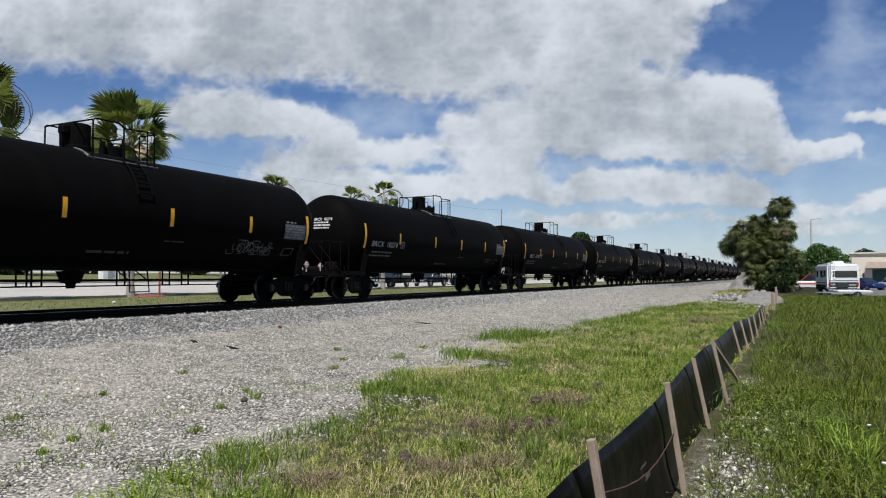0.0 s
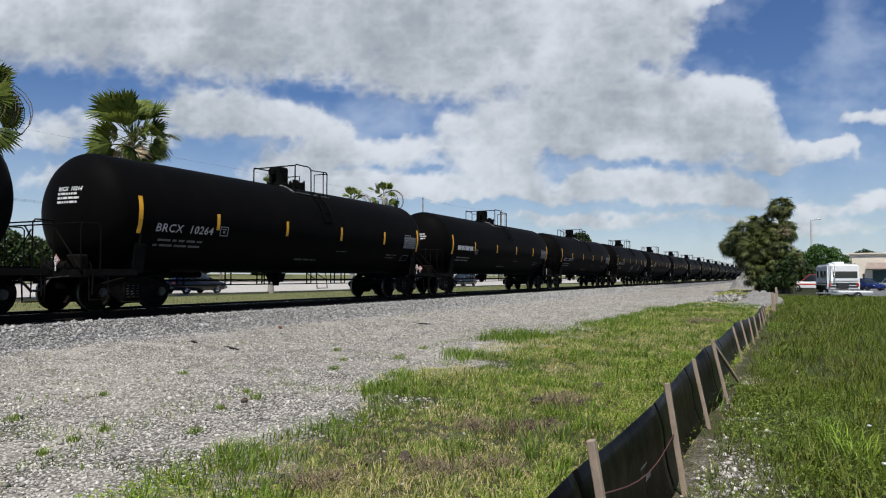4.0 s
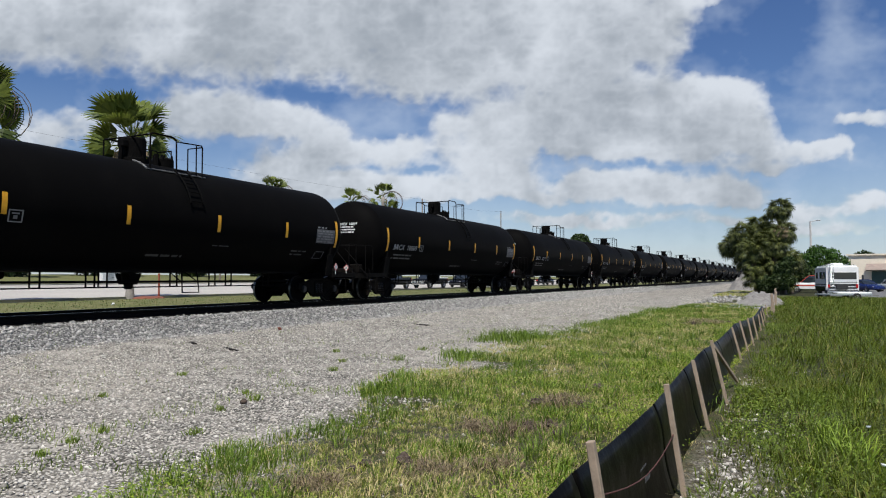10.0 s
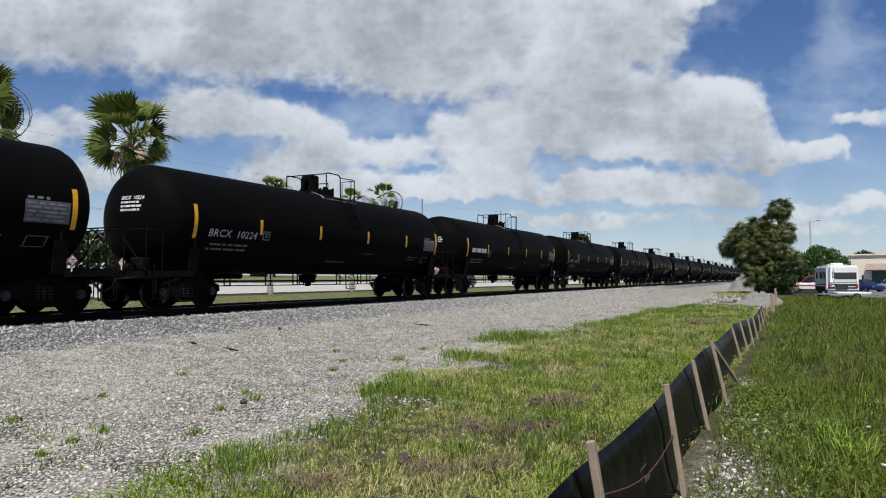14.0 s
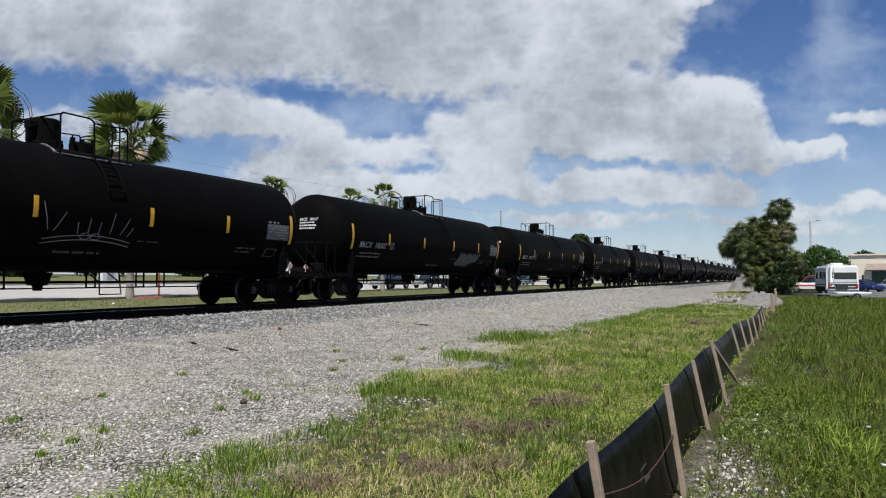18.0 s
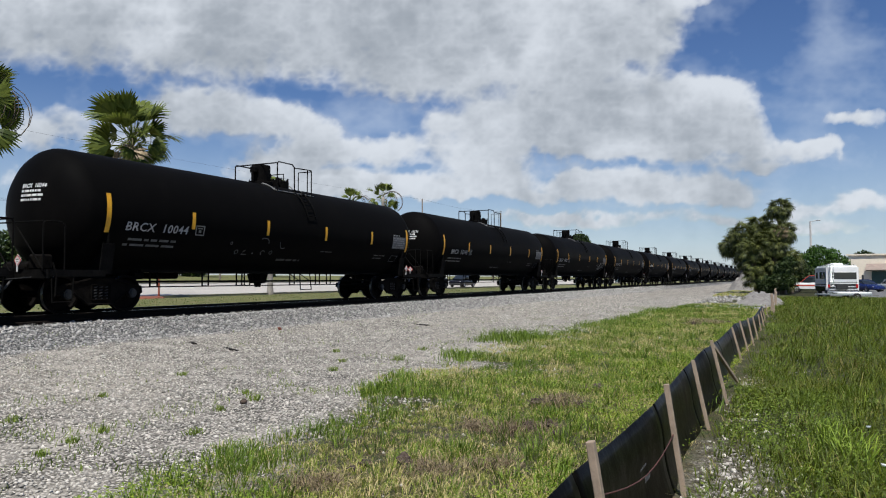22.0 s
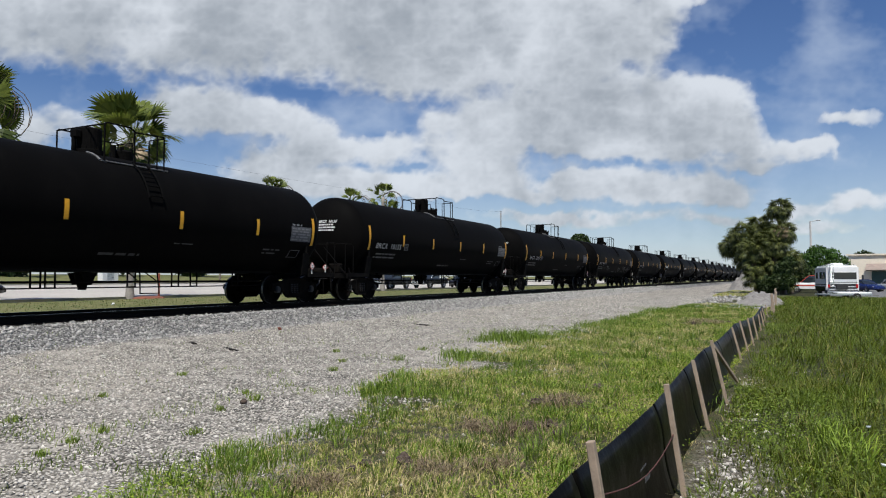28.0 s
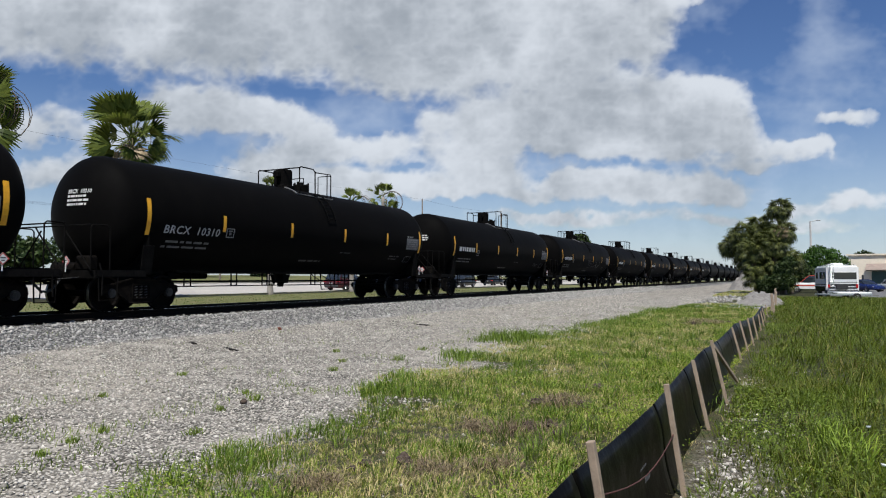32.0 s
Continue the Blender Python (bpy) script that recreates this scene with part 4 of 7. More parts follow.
def number(car, words, y0=-6.65, width=1.99, ang=-18.0, size=0.31):
    """The car's mark and number, wrapped on the shell."""
    me = text_mesh(words, size, "car_number")
    co = np.empty(len(me.vertices) * 3, np.float32)
    me.vertices.foreach_get("co", co)
    co = co.reshape(-1, 3)
    x0, x1 = co[:, 0].min(), co[:, 0].max()
    y = y0 + (co[:, 0] - x0) * width / (x1 - x0)
    a = radians(ang) + co[:, 1] / R_TANK
    out = np.stack([(R_TANK + 0.007) * np.cos(a), y, Z_TANK + (R_TANK + 0.007) * np.sin(a)], -1)
    me.vertices.foreach_set("co", out.astype(np.float32).ravel())
    me.update()
    me.materials.append(M_STENCIL)
    o = new("car_number", me)
    o.parent = car
    o["label"] = "white mark and number stencilled on the shell"
    me = text_mesh(words, 0.14, "end_number")
    me.vertices.foreach_get("co", co := np.empty(len(me.vertices) * 3, np.float32))
    co = co.reshape(-1, 3)
    k = 0.77 / (co[:, 0].max() - co[:, 0].min())
    out = [on_head(-0.12 + (c[0] - co[:, 0].min()) * k, 2.965 + c[1]) for c in co]
    me.vertices.foreach_set("co", np.array(out, np.float32).ravel())
    me.update()
    me.materials.append(M_WHITE)
    o = new("end_number", me)
    o.parent = car
    o["label"] = "white mark and number on the end of the shell"


def graffiti(car, seed, y0, y1, a0, a1, dense=24, material=None):
    """A scrawl of thin painted strokes on the shell."""
    rng = random.Random(seed)
    bm = bmesh.new()
    for k in range(dense):
        y = y0 + (y1 - y0) * (k + rng.random()) / dense
        a = rng.uniform(a0, a1)
        turn, dy, da = rng.choice((-1, 1)) * rng.uniform(0.1, 0.75), rng.uniform(-0.05, 0.05), rng.uniform(-3, 3)
        pts = []
        for j in range(10):
            pts.append((y, a))
            y, a = y + dy, min(a1 + 2, max(a0 - 2, a + da))
            c, s = math.cos(turn), math.sin(turn)
            dy, da = dy * c - da * 0.026 * s, (dy * s + da * 0.026 * c) / 0.026
        w = 0.010
        for (ya, aa), (yb, ab) in zip(pts, pts[1:]):
            d = Vector((yb - ya, (ab - aa) * 0.026))
            if d.length < 1e-4:
                continue
            n = Vector((-d.y, d.x)).normalized() * w
            vs = [bm.verts.new(on_tank(ya + n.x * q, aa + n.y * q / 0.026, 0.009)) for q in (-1, 1)]
            vt = [bm.verts.new(on_tank(yb + n.x * q, ab + n.y * q / 0.026, 0.009)) for q in (1, -1)]
            bm.faces.new(vs + vt)
    return tagged(part("graffiti", bm, material or M_GREYPAINT, car, "scrawled pale grey spray paint"), kind="stuff")


def near_car():
    car = thing("tank_car", "black railway tank car with yellow reflective strips, in a moving train", "railway car", "cars of the oil train")
    part("tank_shell", shell_mesh(), M_TANK, car, smooth=True)
    for e in (-1, 1):
        car_end(car, e)
    wheels = []
    for e in (-1, 1):
        wheels += truck(car, e * TRUCK_Y)
    top_gear(car)
    under_gear(car)
    markings(car)
    return car, wheels


def far_car():
    """The same car as it shows from afar."""
    car = thing("tank_car", "black railway tank car far along a moving train", "railway car", "cars of the oil train")
    part("tank_shell", shell_mesh(32), M_TANK, car, smooth=True)
    zt = Z_TANK + R_TANK
    for e in (-1, 1):
        bm = bmesh.new()
        bbox(bm, (0, e * 7.55, 0.93), (0.62, 3.3, 0.30), 0.02)
        box(bm, (0, e * 8.35, 0.98), (2.96, 0.55, 0.10))
        box(bm, (0, e * 8.83, 0.88), (0.3, 0.7, 0.26))
        part("stub_sill", bm, M_STEEL, car)
        bm = bmesh.new()
        for s in (-1, 1):
            side_frame(bm, s)
            for y in (-AXLE, AXLE):
                rod(bm, (s * 0.74, y, R_WHEEL), (s * 0.86, y, R_WHEEL), R_WHEEL, 16)
        bmesh.ops.translate(bm, verts=bm.verts, vec=(0, e * TRUCK_Y, 0))
        part("truck", bm, M_CAST, car)
        bm = bmesh.new()
        for s in (-1, 1):
            box(bm, (s * 1.2, e * (TRUCK_Y + 0.12), 1.35), (0.4, 0.2, 0.8))
        part("saddle", bm, M_SADDLE, car)
    bm = bmesh.new()
    lathe(bm, [(0.0, 0.66), (0.33, 0.62), (0.42, -0.06)], 12, Matrix.Translation((0, -0.10, zt)))
    part("valve_housing", bm, M_STEEL, car)
    bm = bmesh.new()
    for s in (-1, 1):
        path(bm, [(s * 0.92, -0.34, zt - 0.27), (s * 0.92, -0.34, zt + 0.70), (s * 0.92, 1.50, zt + 0.70), (s * 0.92, 1.50, zt - 0.27)], 0.03, 5)
        box(bm, (s * 0.76, 0.62, zt - 0.27), (0.34, 2.06, 0.05))
    part("guard_rail", bm, M_STEEL, car)
    return car


NUMBERS = {1: "10274", 2: "10193", 3: "10246", 4: "10264", 6: "10079", 7: "10254", 8: "10046", 9: "10082", 10: "10009", 11: "10232", 12: "10165",
           13: "10224", 15: "10244", 16: "10024", 17: "10307", 18: "10135", 19: "10175", 20: "10044", 21: "10191", 22: "10027", 23: "10132",
           25: "10233", 26: "10155", 27: "10192", 28: "10196", 29: "10310"}
# some cars carry their number or their strips a little further along
NUMBER_SHIFT = {2: 0.43, 21: 0.34, 27: 0.22, 28: 0.27}
STRIP_SHIFT = {1: {2: 0.22}, 2: {1: 0.27}, 8: {3: -0.48, 4: -0.54}, 21: {1: 0.20, 4: 0.24}, 16: {2: 0.18, 3: 0.20, 4: -0.10}, 22: {4: -0.50}, 25: {2: -0.28}, 26: {2: -0.30, 3: -0.41, 4: -0.48},
               27: {1: 0.07, 2: -0.30, 3: -0.30}, 28: {1: 0.16, 2: -0.10, 3: -0.12}}
CARS = {}
first, FIRST_WHEELS = near_car()
CARS[-1] = first
for k in range(0, 37):
    CARS[k] = copy_thing(first, pose(0, 0, 0))
other = far_car()
CARS[37] = other
for k in range(38, 85):
    CARS[k] = copy_thing(other, pose(0, 0, 0))
for k, shifts in STRIP_SHIFT.items():
    strips = [o for o in CARS[k].children if o.name.startswith("reflector_strip")]
    strips.sort(key=lambda o: o.data.vertices[0].co.y)
    for i, dy in shifts.items():
        strips[i].location.y += dy
    for o in CARS[k].children:
        if o.name.startswith("square_mark"):
            o.location.y += max(0.0, shifts.get(1, 0.0))
for k, car in CARS.items():
    if k in NUMBERS:
        number(car, "BRCX  " + NUMBERS[k], -6.65 + NUMBER_SHIFT.get(k, 0.0), 1.86 if k in NUMBER_SHIFT else 1.99)
    elif k < 37:
        bm = bmesh.new()
        bars(bm, [(-6.6, -4.75, -8.0, 8.0)])
        tagged(part("car_number", bm, M_WHITE, car, "white stencilled mark, unreadable"), kind="stuff")
def ribbon(bm, pts, w, lift=0.010):
    """A painted stroke on the shell through (y, angle) pairs; w: half its width, or one for each end."""
    w0, w1 = w if isinstance(w, tuple) else (w, w)
    prev = None
    for k, (y, a) in enumerate(pts):
        y1, a1 = pts[min(k + 1, len(pts) - 1)]
        y0, a0 = pts[max(k - 1, 0)]
        n = Vector((-(a1 - a0) * 0.0266, y1 - y0)).normalized() * (w0 + (w1 - w0) * k / (len(pts) - 1))
        cur = [bm.verts.new(on_tank(y + q * n.x, a + q * n.y / 0.0266, lift)) for q in (-1, 1)]
        if prev:
            bm.faces.new((prev[0], prev[1], cur[1], cur[0]))
        prev = cur


def fan_tag(car, yc, ac, size):
    """A scrawl of rays that spread over two bowed lines, with loops between."""
    bm = bmesh.new()
    deg = size / 0.0266
    for d in (0.0, -0.10):
        ribbon(bm, [(yc + size * (u - 0.5) * 2.0, ac + deg * (d + 0.10 - 0.5 * (u - 0.5) ** 2)) for u in np.linspace(0, 1, 12)], 0.011)
    for u, ln, slant in ((-0.92, 0.62, -0.25), (-0.85, 0.45, 0.55), (-0.30, 0.26, -0.10), (-0.08, 0.36, 0.06), (0.16, 0.30, 0.10), (0.42, 0.50, 0.16), (0.66, 0.42, 0.50), (0.85, 0.22, 0.6)):
        ribbon(bm, [(yc + size * (u + slant * q * ln), ac + deg * (0.10 + q * ln)) for q in (0.12, 0.5, 1.0)], 0.011)
    for u in (-0.12, 0.12):
        ribbon(bm, [(yc + size * (u + 0.11 * math.cos(b)), ac + deg * (0.08 + 0.07 * math.sin(b))) for b in np.linspace(0, 2 * math.pi, 13)], 0.010)
    tagged(part("graffiti", bm, M_GREYPAINT, car, "pale scrawl of rays over a bowed line"), kind="stuff")


def block_tag(car, y0, y1, a0, a1, seed):
    """A patch of broad, uneven, slanting strokes in dull grey."""
    rng = random.Random(seed)
    for layer, mat in ((0, M_FAINT), (1, M_DIMPAINT)):
        bm = bmesh.new()
        n = 12
        for k in range(n):
            y = y0 + (y1 - y0) * (k + 0.5) / n
            top, low = a1 - rng.uniform(0, 5), a0 + rng.uniform(0, 9) + (8 if k > 8 else 0)
            bow, slant = rng.uniform(-0.06, 0.06), rng.uniform(0.15, 0.4)
            pts = [(y + slant * (q - 0.5) + bow * math.sin(math.pi * q), low + (top - low) * q) for q in np.linspace(0, 1, 8)]
            ribbon(bm, pts, (0.13, 0.09) if layer == 0 else (0.05, 0.03), 0.009 + 0.003 * layer + 0.0002 * k)
        tagged(part("graffiti", bm, mat, car, "dull grey block of spray paint"), kind="stuff")


fan_tag(CARS[16], 0.15, -30.0, 1.15)
fan_tag(CARS[16], -3.6, -26.0, 0.7)
block_tag(CARS[17], 2.4, 4.8, -44, -14, 3)
for k, y0, y1, a0, a1, dense in ((0, 4.1, 5.7, -38, -24, 26), (7, -0.5, 0.65, -44, -20, 40), (7, 3.2, 4.25, -37, -19, 18),
                                 (22, 4.7, 6.0, -38, -16, 34), (22, 6.1, 6.8, -28, -18, 9), (28, 1.2, 2.4, -44, -28, 14), (28, 3.2, 6.0, -44, -22, 44), (28, -3.6, -2.3, -36, -24, 12), (20, -3.0, -0.6, -36, -18, 8), (2, 2.0, 5.0, -38, -26, 10),
                                 (31, 0, 4, -30, -8, 24), (34, -3, 2, -30, -10, 24)):
    graffiti(CARS[k], k * 7 + dense, y0, y1, a0, a1, dense, M_DIMPAINT if k not in (7, 22) else M_GREYPAINT)


def train_y(t):
    """Where the train's first reference stands at t seconds."""
    drift = float(np.interp(t, [0, 1.0, 2.0, 3.5, 5.7, 14.0, 20.0, 28.0, 30.0, 31.0, 32.0], [-0.19, -0.20, -0.37, -0.37, 0.18, 0.16, -0.04, -0.21, -0.09, -0.30, -0.34]))
    return 4.545 - 16.189 * t + drift

# ------------------------------------------------------------------ silt fence


def fence():
    f = thing("silt_fence", "low black silt fence on leaning wooden stakes", "fence")
    # each stake: its foot along the fence and across it, its head across and up
    stakes = [(-0.6, -0.72, -0.86, 0.85), (1.3, -0.70, -0.86, 0.85), (3.42, -0.74, -0.90, 0.85), (5.58, -0.73, -0.87, 0.835), (8.08, -0.79, -0.97, 0.75),
              (9.76, -0.72, -0.935, 0.83), (12.6, -0.80, -1.03, 0.68), (15.6, -0.88, -1.08, 0.625), (17.25, -0.83, -1.03, 0.675), (18.8, -0.78, -0.94, 0.65),
              (20.7, -0.75, -0.905, 0.60), (23.6, -0.77, -0.87, 0.52), (26.0, -0.76, -0.88, 0.52), (28.4, -0.76, -0.91, 0.52), (31.8, -0.76, -0.90, 0.55)]
    ys = [k[0] for k in stakes]
    tops = []
    for i, (y, x0, x1, h) in enumerate(stakes):
        foot = Vector((x0, y, float(ground_h(x0, y)) - 0.15))
        head = Vector((x1, y + random.uniform(-0.02, 0.02), h))
        tops.append((foot, head))
        if i == 6:
            continue
        stake(f, foot, head)
    stake(f, Vector((-0.72, 11.75, -0.02)), Vector((-0.93, 9.95, 0.74)))
    for i in range(len(ys) - 1):
        (f0, h0), (f1, h1) = tops[i], tops[i + 1]
        nu, nv = 22, 12
        v, q = [], []
        sag = 0.03 if i < 6 else 0.02
        d0, d1 = (0.19 if k < 4 else 0.14 if k < 8 else 0.10 for k in (i, i + 1))
        for a in range(nu + 1):
            u = a / nu
            for b in range(nv + 1):
                w = b / nv
                foot, head = f0.lerp(f1, u), h0.lerp(h1, u)
                arc = math.sin(math.pi * u) ** 2
                drop = d0 + (d1 - d0) * u + sag * arc
                p = foot.lerp(head, 0.02 + w * (1 - drop))
                belly = math.sin(math.pi * w) * 0.06 + arc * (0.06 if i < 6 else 0.03) * (1 - 0.6 * w)
                wr = 0.005 * (float(fbm(u * 4 + i * 7, w * 2.5, 1.2, 8, 3)) - 0.5)
                fold = 0.085 * max(0.0, (w - 0.66) / 0.34) ** 2
                v.append((p.x - 0.025 - belly + wr - fold, p.y, p.z))
        for a in range(nu):
            for b in range(nv):
                o = a * (nv + 1) + b
                q.append((o, o + nv + 1, o + nv + 2, o + 1))
        me = mesh_of("fabric", v, q, M_FABRIC)
        me.polygons.foreach_set("use_smooth", np.ones(len(q), bool))
        o = part("fabric", me, None, f, "slack black woven fabric")
        sol = o.modifiers.new("thickness", "SOLIDIFY")
        sol.thickness = 0.004
    bm = bmesh.new()
    (f0, h0), (f1, h1) = tops[2], tops[3]
    pts = []
    for k in range(9):
        u = k / 8
        p = f0.lerp(f1, u).lerp(h0.lerp(h1, u), 0.74 - 0.12 * u - 0.10 * math.sin(math.pi * u))
        pts.append((p.x + 0.012, p.y, p.z))
    path(bm, pts, 0.004, 5)
    part("cord", bm, M_CORD, f, "thin slack reddish cord")
    # pale lettering on one panel cannot be read: bars
    bm = bmesh.new()
    for y, z, w, h in ((4.55, 0.43, 0.20, 0.022), (4.60, 0.36, 0.17, 0.06)):
        for j in range(4):
            box(bm, (-0.865 + (0.45 - z) * 0.28, y + j * w / 4, z), (0.003, w / 8, h * 0.6))
    part("print", bm, M_DIMPAINT, f, "faded unreadable print")
    return f


def stake(f, foot, head):
    bm = bmesh.new()
    d = head - foot
    q = Vector((0, 0, 1)).rotation_difference(d).to_matrix()
    bbox(bm, (foot + head) / 2 + Vector((0.015, 0, 0)), (0.040, 0.050, d.length), 0.004, q)
    part("stake", bm, M_STAKE, f, "weathered square pine stake")


fence()


def old_posts():
    """Grey-brown timber posts that carry on the fence line beside the gravel heap."""
    for y in (36, 38.5, 41, 43.5, 46, 49, 52):
        h = random.uniform(0.75, 1.0)
        t = thing("fence_post", "weathered brown timber post beside the gravel heap", "post", "posts on the fence line", m=pose(-0.75 + random.uniform(-0.1, 0.1), y, 0))
        bm = bmesh.new()
        bbox(bm, (0, 0, h / 2 - 0.1), (0.10, 0.10, h + 0.2), 0.012, Matrix.Rotation(radians(random.uniform(-6, 6)), 3, "Y"))
        part("post", bm, M_STAKE, t)


old_posts()


def heap(name, label, x, y, rx, ry, h, seed):
    """A dumped heap of stone with a lumpy outline."""
    n = 40
    v, q = [], []
    for i in range(n + 1):
        for j in range(n + 1):
            u, w = i / n * 2 - 1, j / n * 2 - 1
            r = math.hypot(u, w)
            k = max(0.0, 1 - r * r) ** 1.3
            k *= 0.35 + 1.3 * float(fbm(u * 3, w * 3, 1.2, seed, 3))
            px, py = x + u * rx, y + w * ry
            v.append((px, py, float(ground_h(px, py)) - 0.03 + h * k + 0.30 * k * float(fbm(u * 11, w * 11, 1.0, seed + 2, 2))))
    for i in range(n):
        for j in range(n):
            o = i * (n + 1) + j
            q.append((o, o + n + 1, o + n + 2, o + 1))
    return tagged(new(name, mesh_of(name, v, q, M_RUBBLE)), label, "heap", kind="stuff")


heap("gravel_heap", "low grey gravel heap by the fence", -1.6, 50, 1.6, 9, 0.42, 3)
heap("rubble_heap", "grey heap of rubble beside the railway", -4.6, 100, 2.6, 9, 2.2, 4)
heap("rubble_heap", "low scatter of broken stone by the trees", -2.4, 66, 1.2, 4, 0.25, 6)

# ------------------------------------------------------------------ plants


def fan_leaf(radius, n=15, droop=0.35, seed=0, reach=0.9, finger=0.085, half=100):
    """One fan leaf: stalk along +x, then a pleated fan of narrow fingers that droop at the tips."""
    rng = random.Random(seed)
    bm = bmesh.new()
    stalk = radius * reach
    rod(bm, (0, 0, 0), (stalk, 0, 0), 0.022, 5, 0.012)
    for i in range(n):
        a = radians(-half + 2 * half * i / (n - 1))
        ln = radius * (0.72 + 0.28 * math.cos(a)) * rng.uniform(0.9, 1.08)
        w = radius * finger
        dx, dy = math.cos(a), math.sin(a)
        nx, ny = -dy, dx
        prev = None
        for k, (s, ww) in enumerate(((0.05, 0.35), (0.5, 1.0), (0.8, 0.6), (1.0, 0.05))):
            z = -droop * ln * s ** 2.4 + 0.03 * (1 if i % 2 else -1) + 0.30 * ln * s * abs(math.sin(a))
            c = Vector((stalk + dx * ln * s, dy * ln * s, z))
            off = Vector((nx, ny, 0)) * w * ww
            cur = (bm.verts.new(c - off), bm.verts.new(c + off))
            if prev:
                bm.faces.new((prev[0], cur[0], cur[1], prev[1]))
            prev = cur
    me = bpy.data.meshes.new("frond")
    bm.to_mesh(me)
    bm.free()
    return me


FANS = []
for s in range(6):
    me = fan_leaf(0.85, 15, 0.10 + 0.13 * s, s, 1.25, 0.075, 44 + 5 * (s % 3))
    me.materials.append(M_PALM)
    FANS.append(me)
DRYFANS = []
for s in range(2):
    me = fan_leaf(0.85, 12, 0.75, 10 + s)
    me.materials.append(M_PALMDRY)
    DRYFANS.append(me)


def trunk_mesh(h, r0, r1, bend=(0, 0), flare=1.5, seg=12, rings=18):
    bm = bmesh.new()
    prev = None
    for i in range(rings + 1):
        t = i / rings
        r = r1 + (r0 - r1) * (1 - t)
        if t < 0.12:
            r *= 1 + (flare - 1) * (1 - t / 0.12) ** 2
        r *= 1 + 0.04 * math.sin(i * 2.4)
        c = Vector((bend[0] * t * t, bend[1] * t * t, -0.2 + (h + 0.2) * t))
        ring = [bm.verts.new(c + Vector((r * math.cos(2 * math.pi * j / seg), r * math.sin(2 * math.pi * j / seg), 0))) for j in range(seg)]
        if prev:
            for j in range(seg):
                bm.faces.new((prev[j], prev[(j + 1) % seg], ring[(j + 1) % seg], ring[j]))
        prev = ring
    bm.faces.new(prev)
    return bm


def fan_palm(x, y, h, crown=1.0, n=34, label="", seed=0, wind=(0.25, 0.25), stalks=7, far=2.0):
    rng = random.Random(seed)
    z = float(ground_h(x, y))
    t = thing("palm_tree", label, "palm tree", "row of palms along the road", m=pose(x, y, z))
    part("trunk", trunk_mesh(h, 0.21, 0.15, (rng.uniform(-0.2, 0.2), 0)), M_BARK, t, "grey ringed trunk", smooth=True)
    for i in range(n):
        tilt = radians(86 - 154 * ((i + 0.5) / n) ** 1.02)
        az = i * 2.399 + rng.uniform(-0.45, 0.45)
        d = Vector((math.cos(az) * math.cos(tilt), math.sin(az) * math.cos(tilt), math.sin(tilt)))
        d = (d + Vector((wind[0], wind[1], 0.12)) * rng.uniform(0.3, 1.3)).normalized()
        dry = tilt < -0.8 and rng.random() < 0.35
        me = rng.choice(DRYFANS if dry else FANS)
        o = part("frond", me, None, t, "dry brown frond" if dry else "")
        q = d.to_track_quat("X", "Z").to_matrix().to_4x4()
        k = crown * rng.uniform(0.70, 1.18) * (1.15 if tilt > 0.8 else 1.0)
        o.matrix_basis = Matrix.Translation((0, 0, h + rng.uniform(-0.6, 0.15))) @ q @ Matrix.Rotation(rng.uniform(-1.5, 1.5), 4, "X") @ Matrix.Diagonal((k, k, k, 1))
    for i in range(stalks):
        az, size = rng.uniform(0.1, 1.5), far * rng.uniform(0.55, 1.0)
        end = rng.uniform(-70, -20)
        bm = bmesh.new()
        pts = []
        for k in range(11):
            a = radians(150 + (end - 150) * k / 10)
            out = size * 0.5 * (0.87 + math.cos(a)) * 1.05
            pts.append((math.cos(az) * out, math.sin(az) * out, h + 0.05 + size * 0.52 * (math.sin(a) - 0.5)))
        path(bm, pts, 0.02, 5)
        part("seed_stalk", bm, M_DARKBARK, t, "bare arching flower stalk")
    return t


PALM = "tall fan palm with a ragged wind-blown crown on the road verge"
fan_palm(-34.0, 18.7, 9.7, 1.35, 60, PALM, 2, (-0.15, -0.05), 14, 2.8)
fan_palm(-34.0, 27.8, 9.4, 1.42, 66, PALM, 1, (-0.20, -0.10), 3)
fan_palm(-34.0, 39.9, 7.6, 0.66, 26, "slender fan palm on the road verge", 3, (0.1, 0.2))
fan_palm(-34.0, 50.5, 7.9, 0.72, 26, "slender fan palm on the road verge", 4, (0.1, 0.25))
fan_palm(-34.0, 55.6, 8.8, 0.8, 28, "slender fan palm on the road verge", 5, (0.1, 0.25))


def mulch_ring():
    bm = bmesh.new()
    lathe(bm, [(1.0, -0.05), (0.9, 0.05), (0.5, 0.10), (0.0, 0.12)], 24)
    for v in bm.verts:
        v.co.z += 0.03 * math.sin(v.co.x * 23) * math.cos(v.co.y * 19)
    o = tagged(part("mulch_ring", bm, M_MULCH), "ring of red mulch round a palm", "mulch")
    o.matrix_basis = pose(-33.6, 28.7, float(ground_h(-33.4, 28.7)))


mulch_ring()


def marker_post():
    t = thing("marker_post", "thin orange-red marker post in the verge", "marker post", m=pose(-33.7, 29.6, float(ground_h(-33.7, 29.6))))
    bm = bmesh.new()
    bbox(bm, (0, 0, 0.65), (0.09, 0.09, 1.5), 0.01)
    part("post", bm, M_ORANGE, t)
    bm = bmesh.new()
    bbox(bm, (0, 0, 1.42), (0.11, 0.11, 0.10), 0.02)
    part("cap", bm, M_ORANGE, t)


marker_post()


